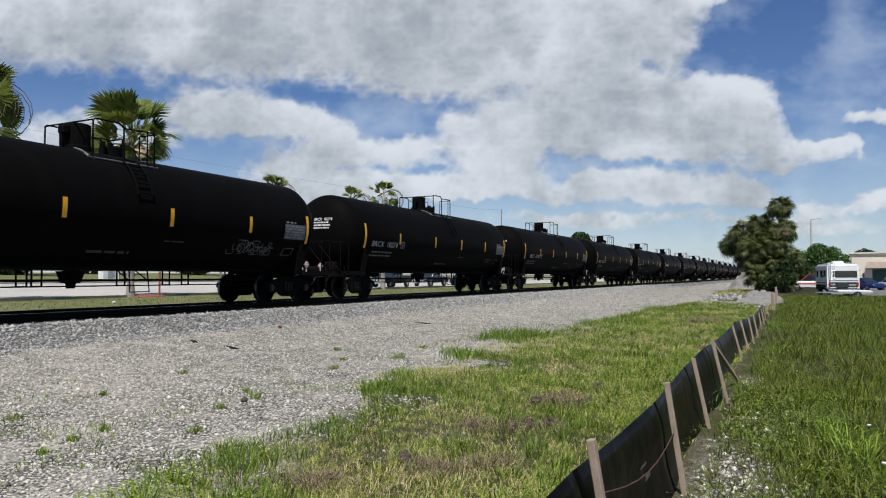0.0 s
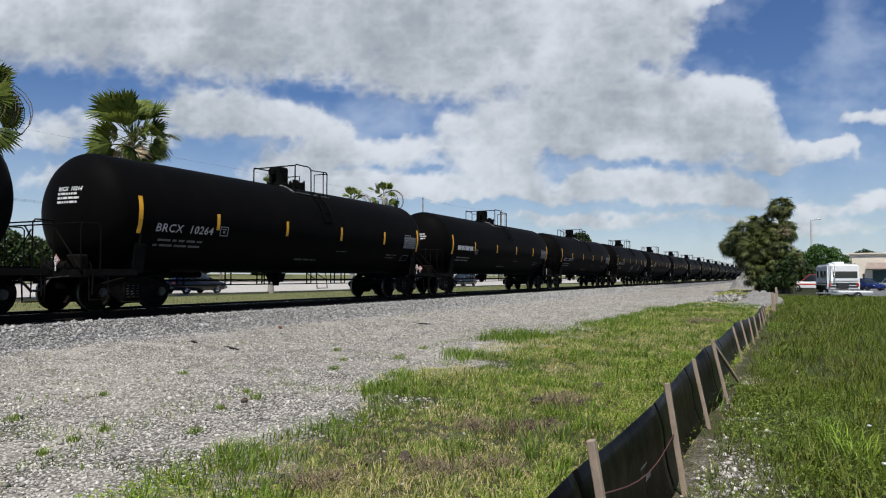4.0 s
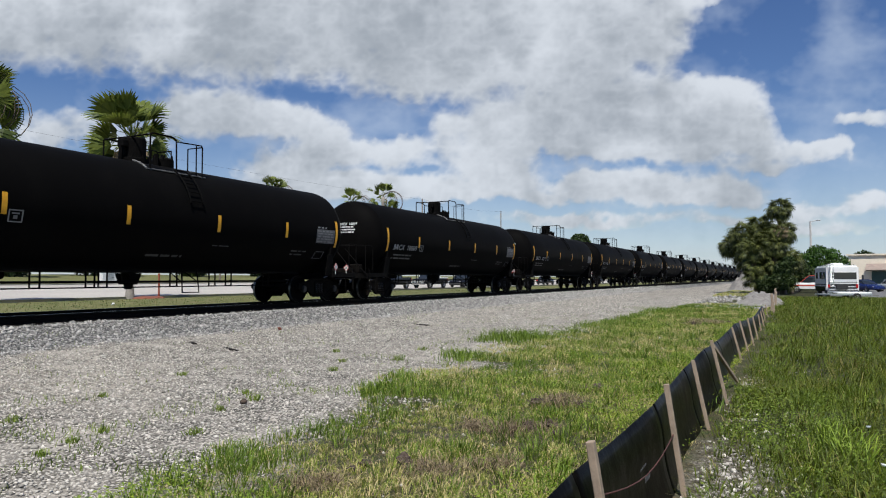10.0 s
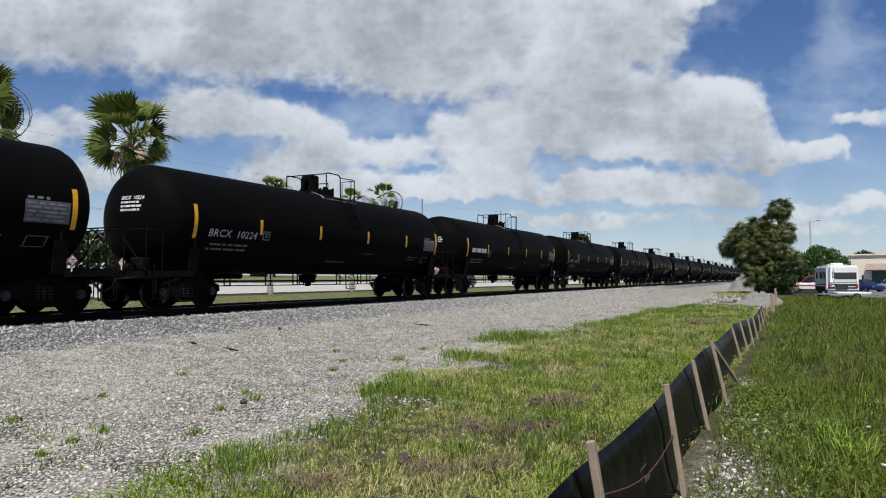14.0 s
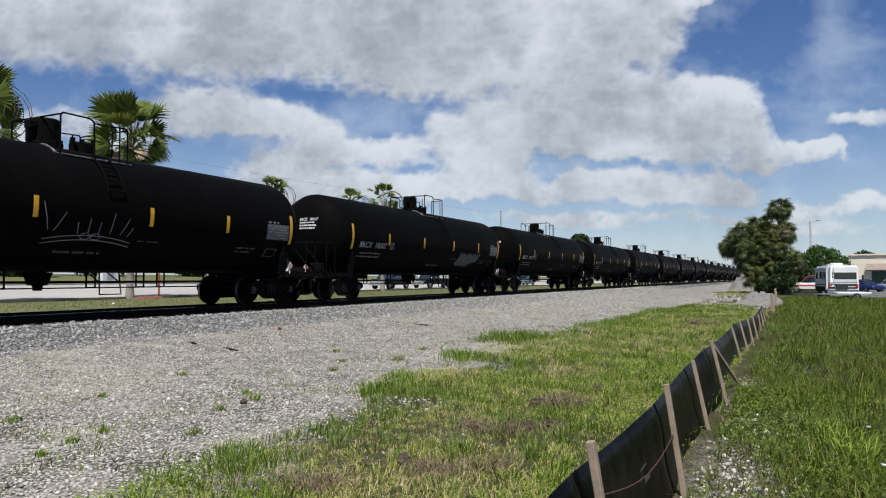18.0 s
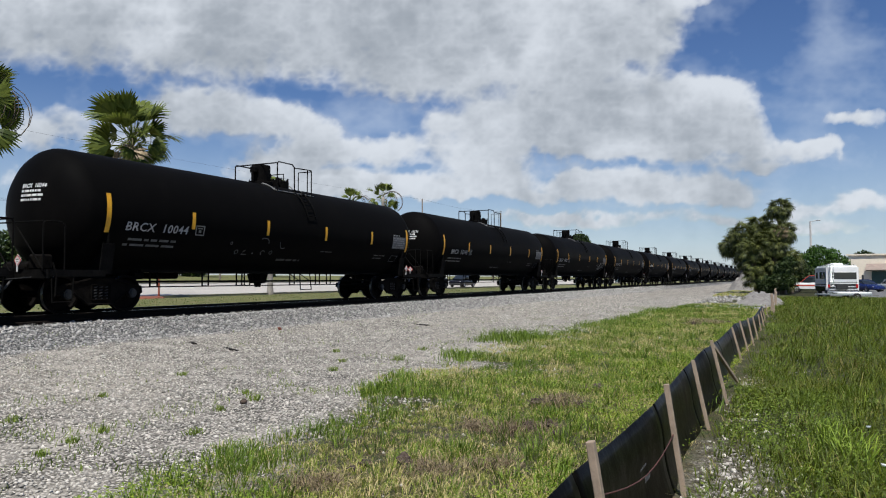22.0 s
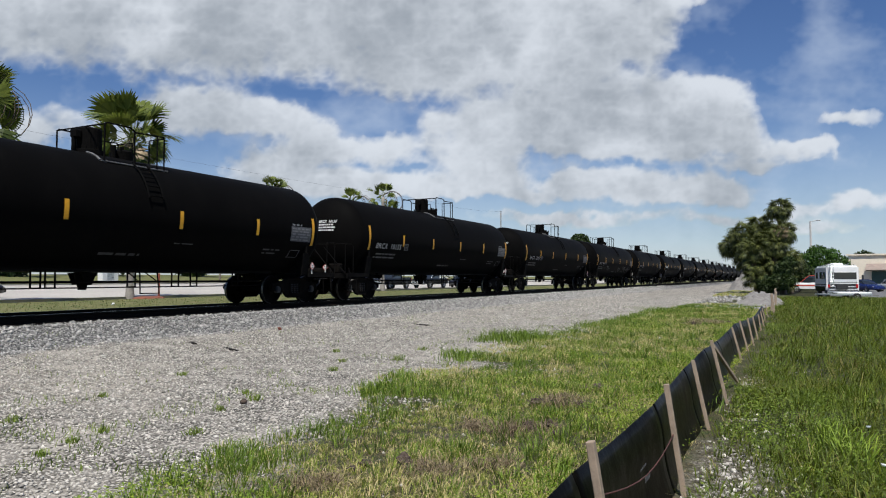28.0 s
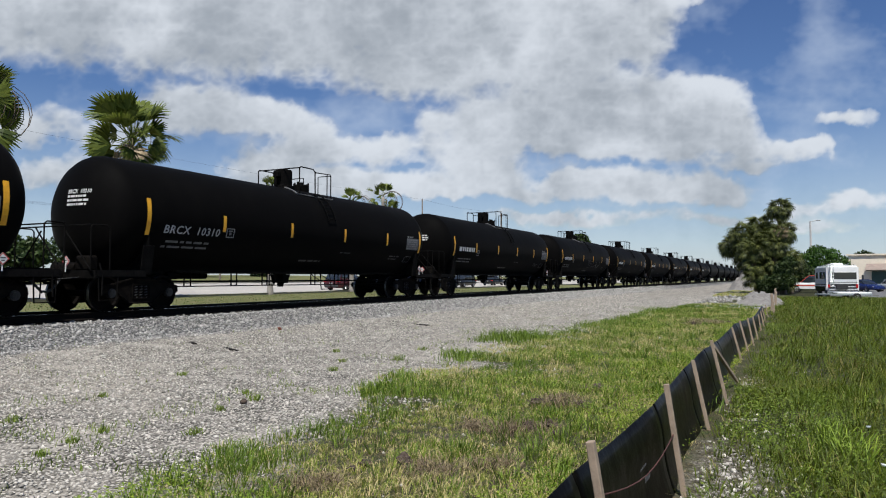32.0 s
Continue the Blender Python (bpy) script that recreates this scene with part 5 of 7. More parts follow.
def crown_mesh(name, centres, n, leaf, material, seed, flat=0.8):
    """Many small leaves on the outside and inside of a few lumps, with gaps."""
    rng = np.random.RandomState(seed)
    cs = np.array(centres)
    pick = rng.choice(len(cs), n, p=cs[:, 3] ** 2 / (cs[:, 3] ** 2).sum())
    d = rng.normal(size=(n, 3))
    d /= np.linalg.norm(d, axis=1)[:, None]
    rr = cs[pick, 3] * (1 - 0.45 * rng.rand(n) ** 2.2)
    lump = 0.75 + 0.5 * fbm(d[:, 0] * 2.2 + pick * 3, d[:, 1] * 2.2 + d[:, 2] * 1.7, 1.3, seed, 3)
    p = cs[pick, :3] + d * (rr * lump)[:, None] * np.array([1, 1, flat])
    a = rng.normal(size=(n, 3)) + d * 0.6
    a /= np.linalg.norm(a, axis=1)[:, None]
    b = np.cross(a, rng.normal(size=(n, 3)))
    b /= np.linalg.norm(b, axis=1)[:, None]
    s = leaf * rng.uniform(0.6, 1.3, n)[:, None]
    v = np.stack([p - a * s, p + b * s * 0.45, p + a * s, p - b * s * 0.45], 1).reshape(-1, 3)
    f = np.arange(n * 4).reshape(-1, 4)
    return mesh_of(name, v, f, material)


def broadleaf(x, y, lumps, n, leaf, label, seed, material, h=None):
    z = float(ground_h(x, y))
    t = thing("tree", label, "tree", m=pose(x, y, z))
    top = max(c[2] for c in lumps)
    part("trunk", trunk_mesh(top * 0.6, 0.22, 0.12, (0.1, 0.1), 1.3), M_DARKBARK, t, smooth=True)
    for c in lumps:
        bm = bmesh.new()
        rod(bm, (0.03, 0.03, top * 0.3), (c[0], c[1], c[2]), 0.10, 6, 0.04)
        part("limb", bm, M_LIMB, t)
    part("crown", crown_mesh("crown", lumps, n, leaf, material, seed), None, t)
    return t


def sabal_crown(seed, n, r):
    """A dense round head of drooping fan leaves, joined."""
    rng = random.Random(seed)
    vs, fs = [], []
    tpl = []
    for s in range(3):
        me = fan_leaf(0.48, 11, 0.8 + 0.2 * s, 30 + s, 1.7, 0.085)
        co = np.empty(len(me.vertices) * 3, np.float32)
        me.vertices.foreach_get("co", co)
        quads = [tuple(p.vertices) for p in me.polygons if len(p.vertices) == 4]
        tpl.append((co.reshape(-1, 3), np.array(quads)))
        bpy.data.meshes.remove(me)
    base = 0
    for i in range(n):
        up = 1 - (i + 0.5) / n * 1.75
        az = i * 2.399
        d = Vector((math.cos(az), math.sin(az), 0)) * math.sqrt(max(0.05, 1 - min(1, abs(up)) ** 2)) + Vector((0, 0, up))
        q = (d.normalized().to_track_quat("X", "Z").to_matrix() @ Matrix.Rotation(rng.uniform(-1.0, 1.0), 3, "X") @ Matrix.Rotation(rng.uniform(-0.2, 0.5), 3, "Y")) * (r * rng.uniform(0.75, 1.2))
        co, quads = rng.choice(tpl)
        vs.append(co @ np.array(q).T)
        fs.append(quads + base)
        base += len(co)
    return mesh_of("crown", np.concatenate(vs), np.concatenate(fs), M_SABAL)


def sabal(x, y, h, r, seed, label, skirt=True, lean=0.0):
    t = thing("sabal_palm", label, "palm tree", "clump of palms at the end of the fence", m=pose(x + lean, y, float(ground_h(x, y))))
    part("trunk", trunk_mesh(h, 0.24, 0.2, (-lean, 0.1), 1.1), M_DARKBARK, t, smooth=True)
    c = part("crown", sabal_crown(seed, 120, r * 1.1), None, t, "dense dark green head of fan leaves")
    c.matrix_basis = pose(-lean, 0, h)
    if skirt:
        for j, zz in enumerate((0.62, 0.38) if x > -3.5 else (0.70,)):
            c = part("leaf_skirt" if j == 0 else "shoot_head", sabal_crown(seed + 5 + j, 60, r * 0.95), None, t)
            c.matrix_basis = pose(-lean * zz * zz, 0, h * zz)


SABAL = "dense dark sabal palm in a clump at the field's end"
for i, (x, y, h, r) in enumerate(((-0.7, 80, 8.6, 0.95), (-2.6, 81, 7.0, 1.1), (-4.2, 80, 6.0, 1.15), (-5.4, 82, 5.0, 1.1), (-3.2, 78, 4.3, 1.15), (-0.4, 78.5, 6.2, 1.0),
                                  (-1.6, 77, 3.6, 1.15), (0.3, 80, 3.4, 1.0), (-2.4, 79.5, 2.2, 1.1), (-1.1, 77.8, 2.0, 1.0),
                                  (-1.6, 76, 1.2, 1.0), (-0.5, 78.4, 1.2, 1.0), (-2.2, 78, 3.0, 0.95), (-1.2, 78, 5.0, 1.0), (-2.0, 79, 5.4, 1.0))):
    sabal(x, y - 1.5 if h > 4 else y + 2.5, h, r, 40 + i, SABAL, h > 4, max(0.0, -2.9 - x))
c = sabal_crown(70, 22, 0.6)
c.materials.clear()
c.materials.append(M_PALMDRY)
o = thing("dead_fronds", "hanging brown dead palm fronds in the clump", "palm fronds", m=pose(-0.5, 76.2, 6.2))
part("frond", c, None, o)

broadleaf(4.0, 112, [(0, 0, 4.4, 2.0), (-2.0, 0.4, 3.8, 1.8), (2.0, -0.4, 3.5, 1.8), (3.2, -0.2, 2.4, 1.5), (0.5, -0.6, 2.2, 1.9), (-0.3, 0.3, 5.4, 1.2), (1.6, 0.2, 5.0, 1.0), (-3.4, 0.2, 2.6, 1.4), (-2.6, -0.5, 1.4, 1.5), (-1.0, -0.8, 1.3, 1.5)], 10000, 0.19, "bright green leafy tree behind the parked vehicles", 5, M_TREE)
broadleaf(-1.0, 75.2, [(0.3, 0, 1.3, 1.1), (-0.8, 0.2, 1.0, 1.0), (0.9, 0.3, 1.4, 0.8), (0.6, 0.4, 2.6, 0.9), (1.1, 0.5, 3.2, 0.7)], 6000, 0.13, "dark leafy undergrowth at the foot of the palm clump", 62, M_HEDGE)
broadleaf(0.6, 100, [(0, 0, 3.0, 1.6), (1.2, 0, 2.2, 1.4), (-1.5, 0.4, 2.2, 1.5)], 5000, 0.18, "dark leafy shrub behind the palm clump", 6, M_HEDGE)
broadleaf(16, 190, [(0, 0, 5.6, 2.8), (2.6, 0, 5.0, 2.2), (-2.8, 0, 4.8, 2.2)], 6000, 0.3, "distant treetops behind the building", 7, M_HEDGE)
for i, (x, y, s) in enumerate(((-96, 14, 1.0), (-98, 24, 1.15), (-97, 34, 0.95), (-99, 45, 1.05), (-96, 58, 0.9), (-100, 75, 1.1), (-97, 92, 0.9), (-98, 112, 1.0), (-94, 4, 1.1))):
    broadleaf(x, y, [(0, 0, 4.2 * s, 3.0 * s), (3.4 * s, 2.0, 3.4 * s, 2.6 * s), (-1.5, -4.0 * s, 3.4 * s, 2.8 * s), (0.5, 4.2 * s, 3.2 * s, 2.6 * s), (0, 0.8, 1.8, 3.4 * s)], 5000, 0.40, "roadside leafy tree far beyond the road", 20 + i, M_HEDGE)
broadleaf(-32.3, 118, [(0, 0, 7.6, 1.5), (0, 2.5, 7.2, 1.3), (0, -2.5, 6.8, 1.3), (0, 5, 6.2, 1.3)], 4000, 0.25, "tall leafy tree far beyond the train", 44, M_HEDGE)


# ------------------------------------------------------------------ vehicles


def wheel_parts(v, x, y, r, side, w=0.22, keyed=None):
    """A road wheel: tyre with a rim and spokes under it, axle along x."""
    bm = bmesh.new()
    axis = Matrix.Rotation(radians(90), 4, "Y")
    lathe(bm, [(r * 0.62, -w / 2), (r * 0.95, -w / 2), (r, -w / 2 + 0.03), (r, w / 2 - 0.03), (r * 0.95, w / 2), (r * 0.62, w / 2)], 24, axis)
    tyre = part("wheel", bm, M_TYRE, v)
    tyre.matrix_basis = pose(x, y, r)
    bm = bmesh.new()
    lathe(bm, [(r * 0.63, side * w * 0.42), (r * 0.58, side * w * 0.46), (r * 0.54, side * w * 0.2)], 24, axis)
    for k in range(5):
        a = 2 * math.pi * k / 5
        rod(bm, (side * w * 0.38, 0, 0), (side * w * 0.40, r * 0.58 * math.cos(a), r * 0.58 * math.sin(a)), r * 0.09, 6)
    rod(bm, (side * w * 0.2, 0, 0), (side * w * 0.44, 0, 0), r * 0.16, 10)
    part("rim", bm, M_CHROME, tyre, "bright alloy rim")
    if keyed is not None:
        keyed.append(tyre)


def loft(bm, secs):
    """Skin closed rings of equal count."""
    rings = [[bm.verts.new(p) for p in s] for s in secs]
    for a, b in zip(rings, rings[1:]):
        n = len(a)
        for i in range(n):
            bm.faces.new((a[i], a[(i + 1) % n], b[(i + 1) % n], b[i]))
    bm.faces.new(rings[0])
    bm.faces.new(rings[-1][::-1])
    bmesh.ops.recalc_face_normals(bm, faces=bm.faces)


def ring(y, w, z0, z1, tuck=0.9, shoulder=0.85):
    """A car's cross-section at y."""
    return [(-w * tuck, y, z0), (w * tuck, y, z0), (w, y, z0 + (z1 - z0) * 0.3), (w * 0.99, y, z0 + (z1 - z0) * 0.75), (w * shoulder, y, z1),
            (-w * shoulder, y, z1), (-w * 0.99, y, z0 + (z1 - z0) * 0.75), (-w, y, z0 + (z1 - z0) * 0.3)]


def sedan(label, paint, m, group="", suv=False, keyed=None):
    """A car that drives towards +y in its own space."""
    v = thing("car", label, "car", group, m=m)
    w = 0.92
    hb = 1.0 if suv else 0.90
    bm = bmesh.new()
    loft(bm, [ring(-2.42, w * 0.80, 0.42, hb - 0.22), ring(-2.30, w * 0.95, 0.28, hb - 0.02), ring(-1.6, w, 0.22, hb + 0.03), ring(0, w, 0.20, hb + 0.02),
              ring(1.2, w, 0.22, hb - 0.02), ring(2.0, w * 0.96, 0.24, hb - 0.14), ring(2.35, w * 0.84, 0.30, hb - 0.24), ring(2.45, w * 0.7, 0.40, hb - 0.34)])
    part("body", bm, paint, v, smooth=True)
    top = 1.72 if suv else 1.42
    back = -2.2 if suv else -1.55
    bm = bmesh.new()
    loft(bm, [ring(back, w * 0.86, hb - 0.03, hb + 0.02), ring(back + (0.25 if suv else 0.6), w * 0.80, hb - 0.03, top - 0.03, 1.05, 0.82), ring(-0.4, w * 0.80, hb - 0.03, top, 1.06, 0.82),
              ring(0.25, w * 0.80, hb - 0.03, top - 0.04, 1.06, 0.82), ring(1.15, w * 0.86, hb - 0.04, hb + 0.02)])
    part("cabin", bm, M_GLASS, v, "dark glazed cabin", smooth=True)
    bm = bmesh.new()
    bbox(bm, (0, (back + 0.9) / 2 - 0.22, top), (w * 1.34, 0.9 - back - 1.0, 0.05), 0.02)
    for s in (-1, 1):
        rod(bm, (s * w * 0.72, 0.25, top - 0.03), (s * w * 0.86, 1.12, hb), 0.03, 6)
        rod(bm, (s * w * 0.82, -0.55, top - 0.04), (s * w * 0.90, -0.6, hb), 0.035, 6)
        rod(bm, (s * w * 0.72, back + 0.55, top - 0.05), (s * w * 0.86, back + 0.05, hb), 0.045, 6)
    part("roof", bm, paint, v)
    for s in (-1, 1):
        bm = bmesh.new()
        bbox(bm, (s * 0.72, -2.36, hb - 0.17), (0.34, 0.10, 0.15), 0.03)
        part("tail_lamp", bm, M_TAIL, v, "red tail lamp")
        bm = bmesh.new()
        bbox(bm, (s * 0.64, 2.30, hb - 0.32), (0.34, 0.14, 0.14), 0.03)
        part("headlight", bm, M_CHROME, v)
        bm = bmesh.new()
        bbox(bm, (s * 1.0, 0.75, hb + 0.04), (0.18, 0.12, 0.12), 0.03)
        part("mirror", bm, paint, v)
        for y in (-1.40, 1.38):
            wheel_parts(v, s * 0.80, y, 0.325, s, keyed=keyed)
    bm = bmesh.new()
    bbox(bm, (0, -2.40, 0.42), (1.5, 0.12, 0.18), 0.04)
    bbox(bm, (0, 2.40, 0.40), (1.5, 0.14, 0.16), 0.04)
    part("bumper", bm, paint if not suv else M_PLASTIC, v)
    bm = bmesh.new()
    box(bm, (0, -2.44, 0.66), (0.34, 0.02, 0.15))
    part("plate", bm, M_GREYPAINT, v)
    return v


def pickup(label, paint, m, keyed=None, second=None, group="", top=None):
    """A pickup truck that faces +y in its own space."""
    v = thing("pickup_truck", label, "pickup truck", group, m=m)
    w = 0.97
    bm = bmesh.new()
    loft(bm, [ring(-2.75, w * 0.97, 0.50, 1.12, 1, 0.97), ring(-0.7, w, 0.42, 1.12, 1, 0.97), ring(1.1, w, 0.42, 1.12, 1, 0.92), ring(2.35, w * 0.97, 0.45, 1.06, 1, 0.9), ring(2.7, w * 0.86, 0.5, 0.92, 1, 0.9)])
    part("body", bm, paint, v)
    bm = bmesh.new()
    loft(bm, [ring(-0.75, w * 0.92, 1.10, 1.84, 1.03, 0.86), ring(0.5, w * 0.92, 1.10, 1.86, 1.03, 0.84), ring(1.35, w * 0.92, 1.08, 1.14, 1.0, 0.9)])
    part("cabin", bm, M_GLASS, v, "dark glazed cab")
    bm = bmesh.new()
    bbox(bm, (0, -0.12, 1.88), (1.5, 1.25, 0.06), 0.02)
    for s in (-1, 1):
        rod(bm, (s * 0.76, 0.5, 1.86), (s * 0.88, 1.32, 1.12), 0.035, 6)
        rod(bm, (s * 0.82, -0.72, 1.86), (s * 0.92, -0.74, 1.1), 0.06, 6)
    part("roof", bm, top or second or paint, v)
    if top:
        for s in (-1, 1):
            bm = bmesh.new()
            box(bm, (s * 0.975, 0.4, 0.80), (0.02, 4.4, 0.12))
            part("stripe", bm, top, v, "red side stripe")
        bm = bmesh.new()
        path(bm, [(-0.8, -0.9, 1.15), (-0.75, -0.95, 2.0), (0.75, -0.95, 2.0), (0.8, -0.9, 1.15)], 0.05)
        part("hoop", bm, top, v, "red hoop behind the cab")
    bm = bmesh.new()
    for s in (-1, 1):
        bbox(bm, (s * 0.93, -1.75, 1.15), (0.10, 1.95, 0.10), 0.02)
    box(bm, (0, -2.74, 1.0), (1.7, 0.06, 0.3))
    part("bed_rail", bm, second or paint, v)
    bm = bmesh.new()
    bbox(bm, (0, 2.74, 0.72), (1.3, 0.10, 0.30), 0.03)
    part("grille", bm, M_CHROME, v, "chrome grille")
    bm = bmesh.new()
    bbox(bm, (0, 2.82, 0.48), (1.8, 0.16, 0.2), 0.04)
    bbox(bm, (0, -2.84, 0.55), (1.7, 0.16, 0.18), 0.04)
    part("bumper", bm, M_CHROME, v, "chrome bumper")
    for s in (-1, 1):
        bm = bmesh.new()
        bbox(bm, (s * 0.78, 2.70, 0.84), (0.26, 0.12, 0.18), 0.03)
        part("headlight", bm, M_CHROME, v)
        bm = bmesh.new()
        bbox(bm, (s * 0.90, -2.76, 0.95), (0.14, 0.06, 0.3), 0.02)
        part("tail_lamp", bm, M_TAIL, v)
        for y in (-1.75, 1.75):
            wheel_parts(v, s * 0.84, y, 0.39, s, 0.26, keyed)
    return v


def road_z(l):
    return float(ground_z(-l)) + 0.09


def motorhome():
    v = thing("motorhome", "white motorhome with brown stripes parked by the car park", "motorhome", m=pose(3.45, 64.6, 0, 0, 0, 187))
    v.scale = (0.97, 1.0, 0.88)
    w, ln = 1.15, 5.4
    bm = bmesh.new()
    bbox(bm, (0, 0, 1.82), (2 * w, ln, 2.35), 0.16, seg=3)
    part("body", bm, M_CARWHITE, v)
    bm = bmesh.new()
    bbox(bm, (-0.10, ln / 2 - 0.01, 2.06), (1.75, 0.06, 0.62), 0.05)
    part("rear_window", bm, M_GLASS, v, "wide rear window")
    for s in (-1, 1):
        for y, l2 in ((1.6, 0.8), (0.2, 1.0), (-1.6, 0.8)):
            bm = bmesh.new()
            bbox(bm, (s * (w + 0.002), y, 2.1), (0.04, l2, 0.62), 0.02)
            part("side_window", bm, M_GLASS, v)
        bm = bmesh.new()
        for z, h in ((1.28, 0.10), (1.10, 0.07)):
            box(bm, (s * (w + 0.006), 0, z), (0.012, ln - 0.4, h))
        part("stripe", bm, M_PLASTIC, v, "dark brown stripes")
        bm = bmesh.new()
        bbox(bm, (s * 1.42, ln / 2 - 0.15, 1.95), (0.14, 0.12, 0.4), 0.03)
        rod(bm, (s * 1.2, ln / 2 - 0.15, 1.95), (s * 1.42, ln / 2 - 0.15, 1.95), 0.02, 6)
        part("mirror", bm, M_PLASTIC, v)
        for y in (1.7, -1.6):
            wheel_parts(v, s * 0.95, y, 0.40, s, 0.28)
        bm = bmesh.new()
        bbox(bm, (s * 0.98, ln / 2 + 0.02, 1.16), (0.18, 0.08, 0.30), 0.03)
        part("tail_lamp", bm, M_TAIL, v)
    bm = bmesh.new()
    bbox(bm, (0.1, ln / 2 + 0.10, 1.12), (0.85, 0.22, 0.50), 0.05)
    part("carrier_box", bm, M_PLASTIC, v, "black box on the back")
    for z, h in ((1.50, 0.05), (1.26, 0.20), (1.00, 0.16), (0.80, 0.07)):
        bm = bmesh.new()
        box(bm, (0, ln / 2 + 0.008, z), (2.0, 0.016, h))
        part("stripe", bm, M_PLASTIC, v, "dark brown stripe")
    for s in (-1, 1):
        bm = bmesh.new()
        bbox(bm, (s * (w + 0.004), -0.2, 0.86), (0.03, ln - 1.0, 0.42), 0.01)
        part("lower_panel", bm, M_CARBLACK, v, "dark lower side panel")
    bm = bmesh.new()
    for x in (0.66, 0.92):
        path(bm, [(x, ln / 2 + 0.09, 1.15), (x, ln / 2 + 0.09, 3.02), (x, ln / 2 - 0.25, 3.12)], 0.022)
    for k in range(7):
        rod(bm, (0.66, ln / 2 + 0.09, 1.25 + k * 0.28), (0.92, ln / 2 + 0.09, 1.25 + k * 0.28), 0.016, 6)
    part("ladder", bm, M_CARSILVER, v, "silver ladder")
    bm = bmesh.new()
    bbox(bm, (0, ln / 2 + 0.10, 0.62), (2.3, 0.24, 0.26), 0.05)
    part("bumper", bm, M_CHROME, v)
    bm = bmesh.new()
    bbox(bm, (0, 0.4, 3.10), (0.8, 1.0, 0.26), 0.06)
    part("roof_unit", bm, M_CARWHITE, v)
    bm = bmesh.new()
    bbox(bm, (0.1, -1.7, 3.06), (0.5, 0.5, 0.16), 0.04)
    part("roof_vent", bm, M_CARWHITE, v)
    bm = bmesh.new()
    for s in (-1, 1):
        rod(bm, (s * 0.7, -2.4, 3.02), (s * 0.7, 1.5, 3.14), 0.025, 6)
    part("roof_rack", bm, M_CHROME, v)


motorhome()


def trailer():
    v = thing("boat_trailer", "low pale trailer parked in front of the motorhome", "trailer", m=pose(3.95, 58.6, 0, 0, 0, 98))
    bm = bmesh.new()
    for s in (-1, 1):
        box(bm, (s * 0.75, 0, 0.45), (0.08, 2.6, 0.10))
    for y in (-1.2, 0, 1.2):
        box(bm, (0, y, 0.45), (1.5, 0.08, 0.08))
    path(bm, [(-0.75, 1.3, 0.45), (0, 2.2, 0.45), (0.75, 1.3, 0.45)], 0.04)
    part("trailer_frame", bm, M_CARSILVER, v)
    bm = bmesh.new()
    bbox(bm, (0, -0.2, 0.56), (1.5, 2.2, 0.12), 0.03)
    part("deck", bm, M_CARWHITE, v)
    for s in (-1, 1):
        wheel_parts(v, s * 0.9, -0.3, 0.28, s, 0.18)


trailer()
pickup("white pickup with blue bed and red trim parked by the palms", M_CARWHITE, pose(2.6, 88, 0.02, 0, 0, 84), second=M_TRUCKBLUE, top=M_TRUCKRED)
sedan("dark blue car parked beside the motorhome", M_CARBLUE, pose(8.0, 96, 0.03, 0, 0, 215))
sedan("silver car parked before the cream building", M_CARSILVER, pose(11.4, 97, 0.03, 0, 0, 215))
pickup("black pickup parked at the roadside beyond the railway", M_CARBLACK, pose(-37.2, 62.5, road_z(37.2), 0, 0, 180))
pickup("black truck with pale panels parked at the roadside", M_CARBLACK, pose(-37.0, 71.0, road_z(37.0), 0, 0, 180), second=M_CARWHITE)
sedan("dark car parked at the roadside beyond the railway", M_CARBLACK, pose(-36.8, 79.5, road_z(36.8), 0, 0, 180), suv=True)

# ------------------------------------------------------------------ buildings, poles


def building():
    b = thing("commercial_building", "long low cream stucco building with brown awnings", "building", m=pose(8.6, 128, 0, 0, 0, -14))
    bm = bmesh.new()
    bbox(bm, (21, 8, 2.6), (42, 16, 5.4), 0.06)
    part("wall", bm, M_CREAM, b)
    bm = bmesh.new()
    box(bm, (21, 8, 5.32), (42.5, 16.5, 0.22))
    part("parapet", bm, M_CREAM, b, "flat cream parapet")
    for k in range(5):
        x = 5.4 + k * 8.2
        bm = bmesh.new()
        vs = [(x - 2.9, 0, 3.9), (x + 2.9, 0, 3.9), (x + 2.9, -1.6, 2.9), (x - 2.9, -1.6, 2.9), (x - 2.9, 0, 2.8), (x + 2.9, 0, 2.8)]
        v = [bm.verts.new(p) for p in vs]
        for f in ((0, 1, 2, 3), (0, 3, 4), (1, 5, 2), (3, 2, 5, 4)):
            bm.faces.new([v[i] for i in f])
        bmesh.ops.recalc_face_normals(bm, faces=bm.faces)
        part("awning", bm, M_ROOFTILE, b, "brown sloping awning")
        bm = bmesh.new()
        bbox(bm, (x - 1.2, -0.02, 1.35), (2.0, 0.12, 2.7), 0.02)
        w = part("door", bm, M_DARKGREEN, b, "dark green door")
        bm = bmesh.new()
        bbox(bm, (x + 1.3, -0.02, 1.6), (2.0, 0.10, 1.5), 0.02)
        part("window", bm, M_GLASS, b)


building()


